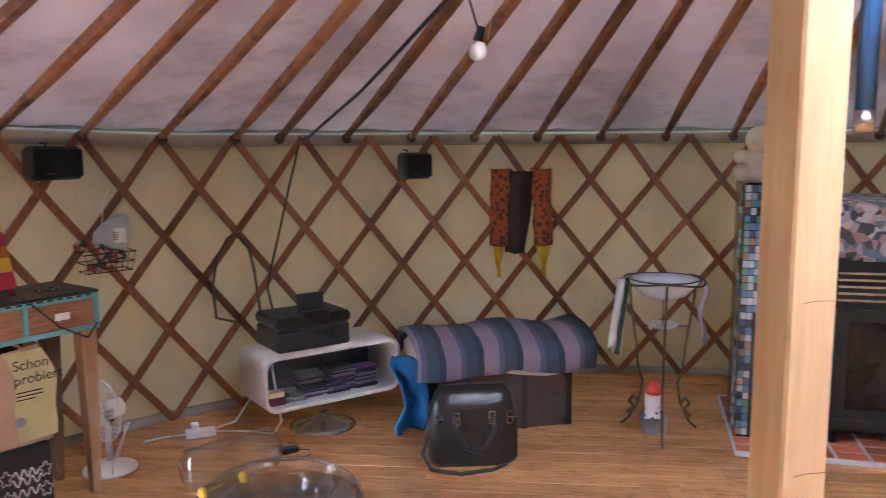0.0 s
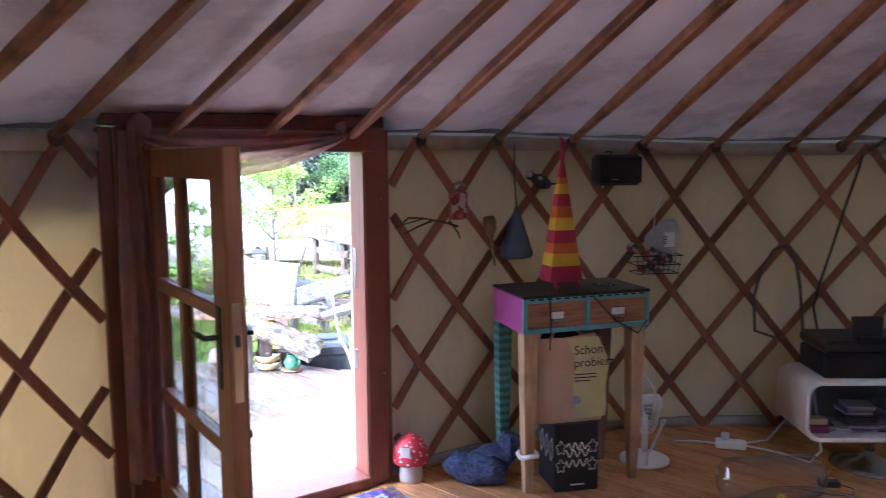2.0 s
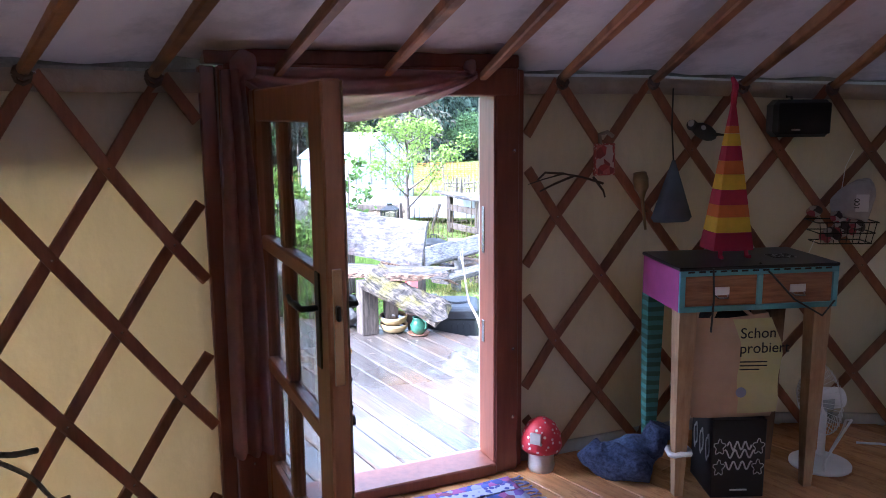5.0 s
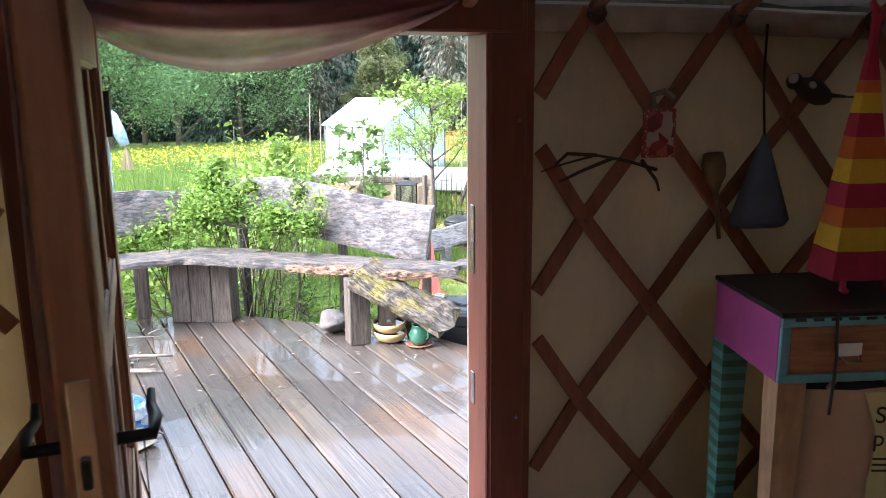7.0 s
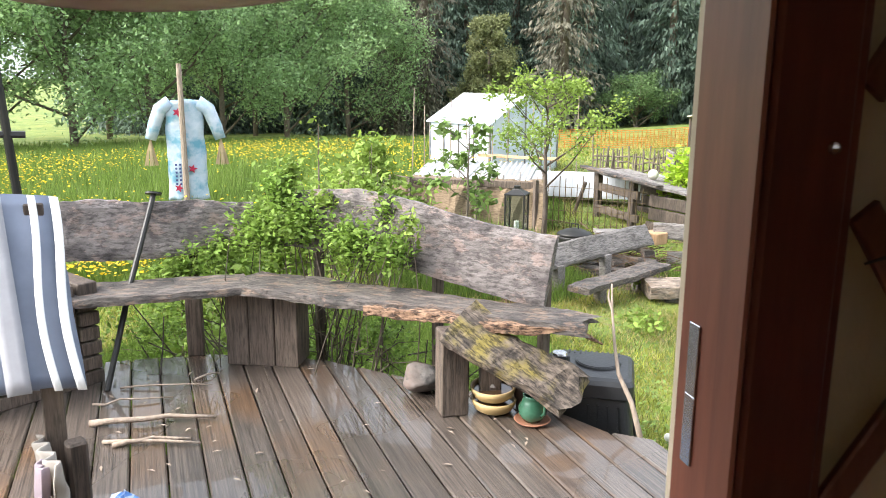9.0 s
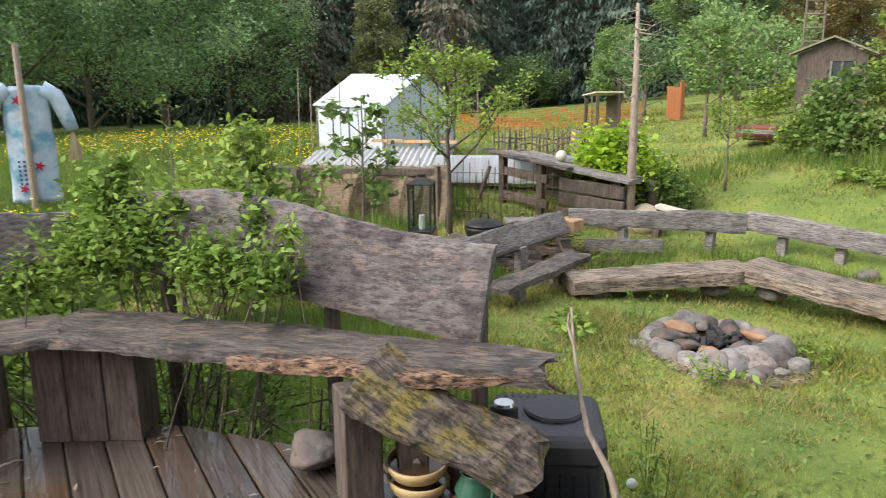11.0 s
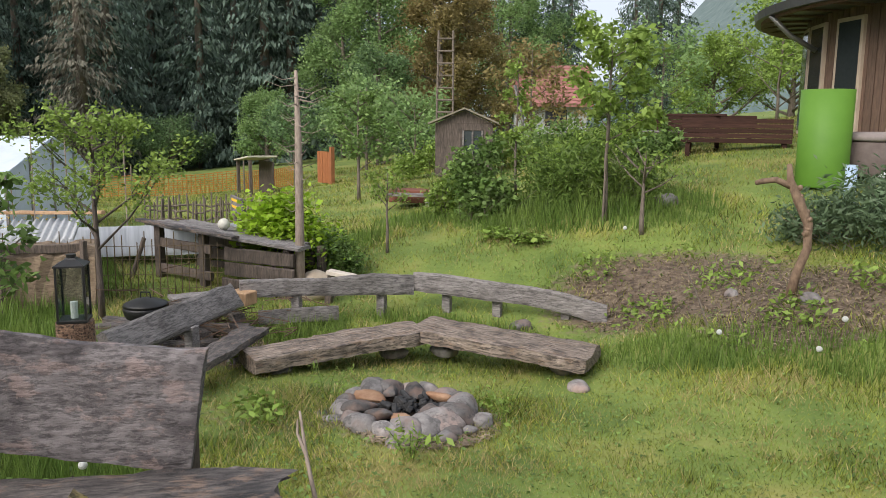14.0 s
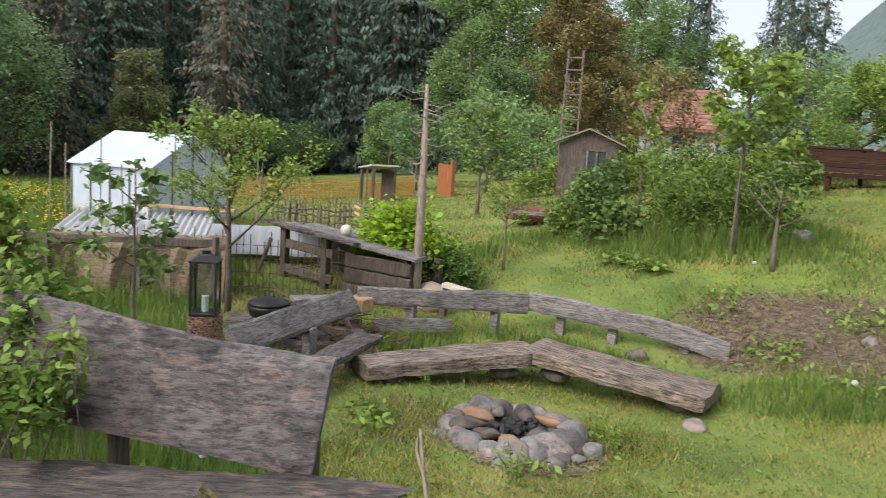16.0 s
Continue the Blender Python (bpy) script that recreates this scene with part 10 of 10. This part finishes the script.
def mountain():
    n, m = 90, 14
    v = []
    for i in range(n + 1):
        az = 22 - 70 * i / n
        top = 62 + 26 * noise.noise((i * 0.09, 0.3, 0)) + 9 * noise.noise((i * 0.4, 2, 0)) + 46 * max(0.0, min(1.0, (12 - az) / 22)) + 45 * max(0.0, min(1.0, (11 - az) / 9))
        top *= max(0.1, min(1.0, (20 - az) / 10))
        for j in range(m + 1):
            s = j / m
            d = 330 + 260 * s
            x, y = polar(az, d)
            v.append((x, y, -6 + top * s ** 0.8 + 5 * noise.noise((i * 0.7, j * 0.9, 5))))
    f = [(i * (m + 1) + j, (i + 1) * (m + 1) + j, (i + 1) * (m + 1) + j + 1, i * (m + 1) + j + 1) for i in range(n) for j in range(m)]
    # distance haze is put into the slope's dull blue-green colour
    ob = fast("backdrop", v, f, mat("haze_tinted_slope", (0.075, 0.11, 0.10), (0.135, 0.175, 0.16), 0.16, rough=1.0, bump=0), None, "hazy wooded mountainside in the distance", True)
    tagged(ob, category="mountain", kind="structure")


mountain()


# ---- grasses and flowers ----
def blades(name, pts, h, w, material, label, rng, lean=0.45):
    n = len(pts)
    a = rng.uniform(0, 2 * math.pi, n)
    s = np.stack([np.cos(a), np.sin(a), np.zeros(n)], 1)
    b = rng.uniform(0, 2 * math.pi, n)
    d = np.stack([np.cos(b), np.sin(b), np.zeros(n)], 1) * (lean * h * rng.uniform(0.2, 1, n))[:, None]
    up = np.stack([np.zeros(n), np.zeros(n), h], 1)
    w = np.asarray(w)[:, None]
    v = np.stack([pts - s * w, pts + s * w, pts + up + d], 1).reshape(-1, 3)
    ob = fast(name, v, np.arange(n * 3).reshape(-1, 3), material, None, label)
    return tagged(ob, category="grass", kind="stuff")


def scatter(n, az0, az1, d0, d1, rng):
    az = np.radians(rng.uniform(az0, az1, n))
    d = d0 * (d1 / d0) ** rng.uniform(0, 1, n)
    x, y = EYE_X - d * np.sin(az), EYE_Y + d * np.cos(az)
    o, t = x * 0.209 + y * 0.978, x * 0.978 - y * 0.209
    on_deck = (o < 3.36) & (t > np.interp(o, EDGE_O, EDGE_T) - 0.02)
    in_tent = np.hypot(x - CX, y - CY) < RW + 0.2
    fire = np.hypot(x + 6.08, y - 7.95) < 0.52
    keep = ~(on_deck | in_tent | fire)
    return x[keep], y[keep], d[keep]


def tallness(x, y):
    """How far the grass is left to grow: meadow and margins against the mown lawn."""
    t = np.zeros_like(x)
    def spot(cx, cy, rx, ry, a):
        return a * np.clip(1.6 - np.hypot((x - cx) / rx, (y - cy) / ry), 0, 1)
    for q in ((-4.0, 10.1, 1.3, .55, .45), (-2.6, 9.8, .9, .6, .4), (-6.2, 13.9, 1.6, .8, 1.0), (-5.6, 4.6, 1.2, .5, .8), (-7.3, 4.2, 1.6, 1.6, .9), (-6.7, 10.4, 1.0, .25, .7), (-8.2, 9.6, .5, .7, .6), (-9.3, 7.0, 1.2, 1.0, .9), (-4.2, 5.3, .45, .5, .7), (-3.5, 5.1, .9, .45, .7), (-6.8, 7.6, .35, .4, .35), (-5.4, 8.3, .3, .4, .3), (-8.9, 14.5, 1.2, .8, .5), (-9.5, 13.2, .7, .8, .4)):
        t = np.maximum(t, spot(*q))
    t = np.maximum(t, np.clip((-9.3 - x) / 2, 0, 1) * np.clip((9.5 - y + (-9.5 - x) * 0.75) / 2, 0, 1))
    return np.clip(t, 0, 1)


def build_grass():
    rng = np.random.default_rng(21)
    x, y, d = scatter(560000, -12, 96, 1.6, 34, rng)
    soil = soil_amount(x, y)
    k = rng.uniform(size=len(x)) > soil * 0.93
    x, y, d = x[k], y[k], d[k]
    z = land(x, y)
    tall = tallness(x, y)
    clump = np.array([0.5 + 0.5 * math.sin(a * 3.1 + 1.3 * math.sin(b * 2.3)) * math.sin(b * 2.7 + a) for a, b in zip(x, y)])
    fine = np.sin(x * 9.3 + 2 * np.sin(y * 4.1)) * np.sin(y * 8.7 + 2 * np.sin(x * 3.7))
    h = (0.018 + 0.022 * clump + 0.022 * np.clip(fine, 0, 1)) * rng.uniform(0.5, 1.8, len(x)) * (1 + d / 30) + tall * rng.uniform(0.08, 0.34, len(x))
    w = 0.0016 + 0.00042 * d + tall * 0.0008
    pts = np.stack([x, y, z - 0.01], 1)
    s = tall > 0.35
    dry = (rng.uniform(size=len(x)) < 0.17 + 0.32 * (np.sin(x * 1.9 + 2) * np.sin(y * 1.6) > 0.35) + 0.55 * np.exp(-((x + 7.15) ** 2 + (y - 7.4) ** 2) / 0.35) + 0.4 * np.exp(-((x + 5.6) ** 2 + (y - 6.9) ** 2) / 0.25) + 0.35 * np.exp(-((x + 4.1) ** 2 + (y - 7.0) ** 2) / 0.3)) & ~s
    pale = (np.sin(x * 2.3 + 1.7 * np.sin(y * 1.1)) + np.sin(y * 2.9 + 1.3 * np.sin(x * 1.7)) + 0.8 * np.sin(x * 7.1) * np.sin(y * 6.3) + rng.normal(size=len(x)) * 0.5 > 0.25) & ~s & ~dry
    green = ~s & ~dry & ~pale
    blades("grass", pts[green], h[green], w[green], GRASS, "short trodden green lawn grass", rng, 0.9)
    blades("grass", pts[pale], h[pale] * 0.85, w[pale], GRASS_Y, "yellowish trodden lawn grass", rng, 1.1)
    blades("dry_grass", pts[dry], h[dry] * 0.9, w[dry], STRAW, "dry yellow blades in the lawn", rng, 1.4)
    blades("tall_grass", pts[s], h[s], w[s] * 1.2, TALLG, "tall uncut grass of the meadow and margins", rng, 0.5)
    # weeds with broad leaves
    x, y, d = scatter(12000, -10, 60, 2.2, 14, rng)
    k = soil_amount(x, y) < 0.9
    x, y = x[k], y[k]
    v, f = leaf_arrays(np.stack([x, y, land(x, y) + 0.03 + 0.05 * tallness(x, y)], 1), 0.036, rng, 0.6, 0.5)
    tagged(fast("clover", v, f, LEAF_MID, None, "small broad-leaved weeds in the lawn"), category="weeds", kind="stuff")
    # weeds on the dug bank and tall weeds by the deck
    x, y, d = scatter(30000, -12, 40, 5, 14, rng)
    k = (soil_amount(x, y) > 0.25) & (np.sin(x * 4.3) * np.sin(y * 3.7 + x) + rng.normal(size=len(x)) * 0.25 > 0.35)
    x, y = x[k], y[k]
    v, f = leaf_arrays(np.stack([x, y, land(x, y) + rng.uniform(0.02, 0.12, len(x))], 1), 0.075, rng, 0.4, 0.5)
    tagged(fast("bank_weeds", v, f, LEAF_LIGHT, None, "green weeds sprouting on the bare bank"), category="weeds", kind="stuff")
    for cx, cy, hh, sd in ((-4.75, 5.25, 0.55, 1), (-4.45, 5.05, 0.42, 2), (-5.0, 5.5, 0.5, 3), (-4.2, 5.5, 0.4, 4), (-5.62, 7.15, 0.26, 5), (-6.75, 7.9, 0.28, 6), (-5.35, 8.3, 0.25, 7)):
        wd = thing("tall_weed", at_land(cx, cy), "tall thin-stemmed weed in the grass", "weed", "weeds by the deck")
        r2 = np.random.default_rng(sd)
        bm = bmesh.new()
        q = []
        for k in range(5):
            a, b = r2.normal(size=2) * 0.07
            tube(spline([(a * 0.3, b * 0.3, -0.02), (a * 0.8, b * 0.8, hh * 0.5), (a * 1.6, b * 1.5, hh * r2.uniform(0.8, 1.1))], 4), 0.0028, 5, bm)
            q += [(a * (0.4 + 1.2 * u) + r2.normal() * 0.025, b * (0.4 + 1.1 * u) + r2.normal() * 0.025, hh * u) for u in r2.uniform(0.1, 1.0, 16)]
        tagged(part("stem_tangle", bm, TALLG, wd), kind="stuff")
        v, f = leaf_arrays(np.array(q), 0.045, r2, 0.3, 0.35)
        fast("leaves", v, f, LEAF_LIGHT, wd)
    # buttercups of the meadow
    x, y, d = scatter(21000, 50, 92, 7.0, 24, rng)
    k = (np.sin(x * 0.55 + 1) + np.sin(y * 0.8) + rng.normal(size=len(x)) * 0.7 > -0.1) & (x < -8.8) & ~((x > -12.5) & (y > 5.6))
    x, y, d = x[k], y[k], d[k]
    v, f = leaf_arrays(np.stack([x, y, land(x, y) + rng.uniform(0.2, 0.48, len(x))], 1), 0.044, rng, 0.7, 0.9)
    tagged(fast("buttercups", v, f, BUTTER, None, "yellow buttercups scattered over the meadow"), category="flowers", kind="stuff")
    # straw and bark bits on bare earth
    x, y, d = scatter(60000, -12, 40, 4, 14, rng)
    k = soil_amount(x, y) > 0.35
    x, y = x[k], y[k]
    v, f = leaf_arrays(np.stack([x, y, land(x, y) + 0.012], 1), 0.07, rng, 0.85, 0.18)
    tagged(fast("mulch", v, f, leaf_mat("mulch_bits", (0.14, 0.095, 0.06), (0.30, 0.23, 0.15), 0.5, 0.0), None, "straw and bark mulch on bare earth"), category="mulch", kind="stuff")
    # dandelion clocks
    first = None
    for (cx, cy, h) in ((-4.98, 5.34, .30), (-4.6, 5.5, .26), (-4.44, 5.24, .28), (-4.1, 5.0, .33), (-3.6, 5.9, .2), (-2.6, 9.2, .22), (-2.4, 9.6, .2), (-3.9, 9.9, .25), (-2.9, 10.0, .25), (-5.3, 12.6, .2), (-3.1, 9.5, .2), (-2.2, 8.9, .2), (-6.9, 5.6, .2)):
        m = at_land(cx, cy)
        if first is None:
            first = thing("dandelion", m, "white dandelion clock on a thin stalk", "flower", "dandelions")
            part("stalk", tube([(0, 0, 0), (0.01, 0, 0.14), (0.0, 0.01, 0.25)], 0.003, 5), TALLG, first)
            bm = bmesh.new()
            bmesh.ops.create_icosphere(bm, subdivisions=2, radius=0.026, matrix=Matrix.Translation((0, 0.01, 0.265)))
            part("clock", bm, mat("seed_fluff", (0.6, 0.6, 0.56), (0.72, 0.72, 0.68), 60, rough=1.0, bump=1.0, trans=0.4), first)
        else:
            copy_thing(first, m)


build_grass()

# ---- floor boards, last ----
def lay_floor():
    d = Vector((math.cos(radians(-6)), math.sin(radians(-6)), 0))
    n = Vector((-d.y, d.x, 0))
    rot = Matrix.Rotation(radians(-6), 4, "Z")
    w, k, o = 0.128, 0, -4.1
    while o < 4.1:
        half = math.sqrt(max(0.0, (RW + 0.03) ** 2 - (abs(o + w / 2)) ** 2))
        cut = -half + (k * 1.37) % 2.6
        xs = [-half] + [c for c in np.arange(cut, half, 2.6) if c > -half + 0.2] + [half]
        for a, b in zip(xs, xs[1:]):
            if b - a > 0.05:
                part("floorboard", block((a + 0.001, o + 0.0012, -0.021), (b - 0.001, o + w - 0.0012, 0.0), 0.0025), PINE, yurt_floor, m=Matrix.Translation((CX, CY, 0)) @ rot)
        o += w
        k += 1


lay_floor()
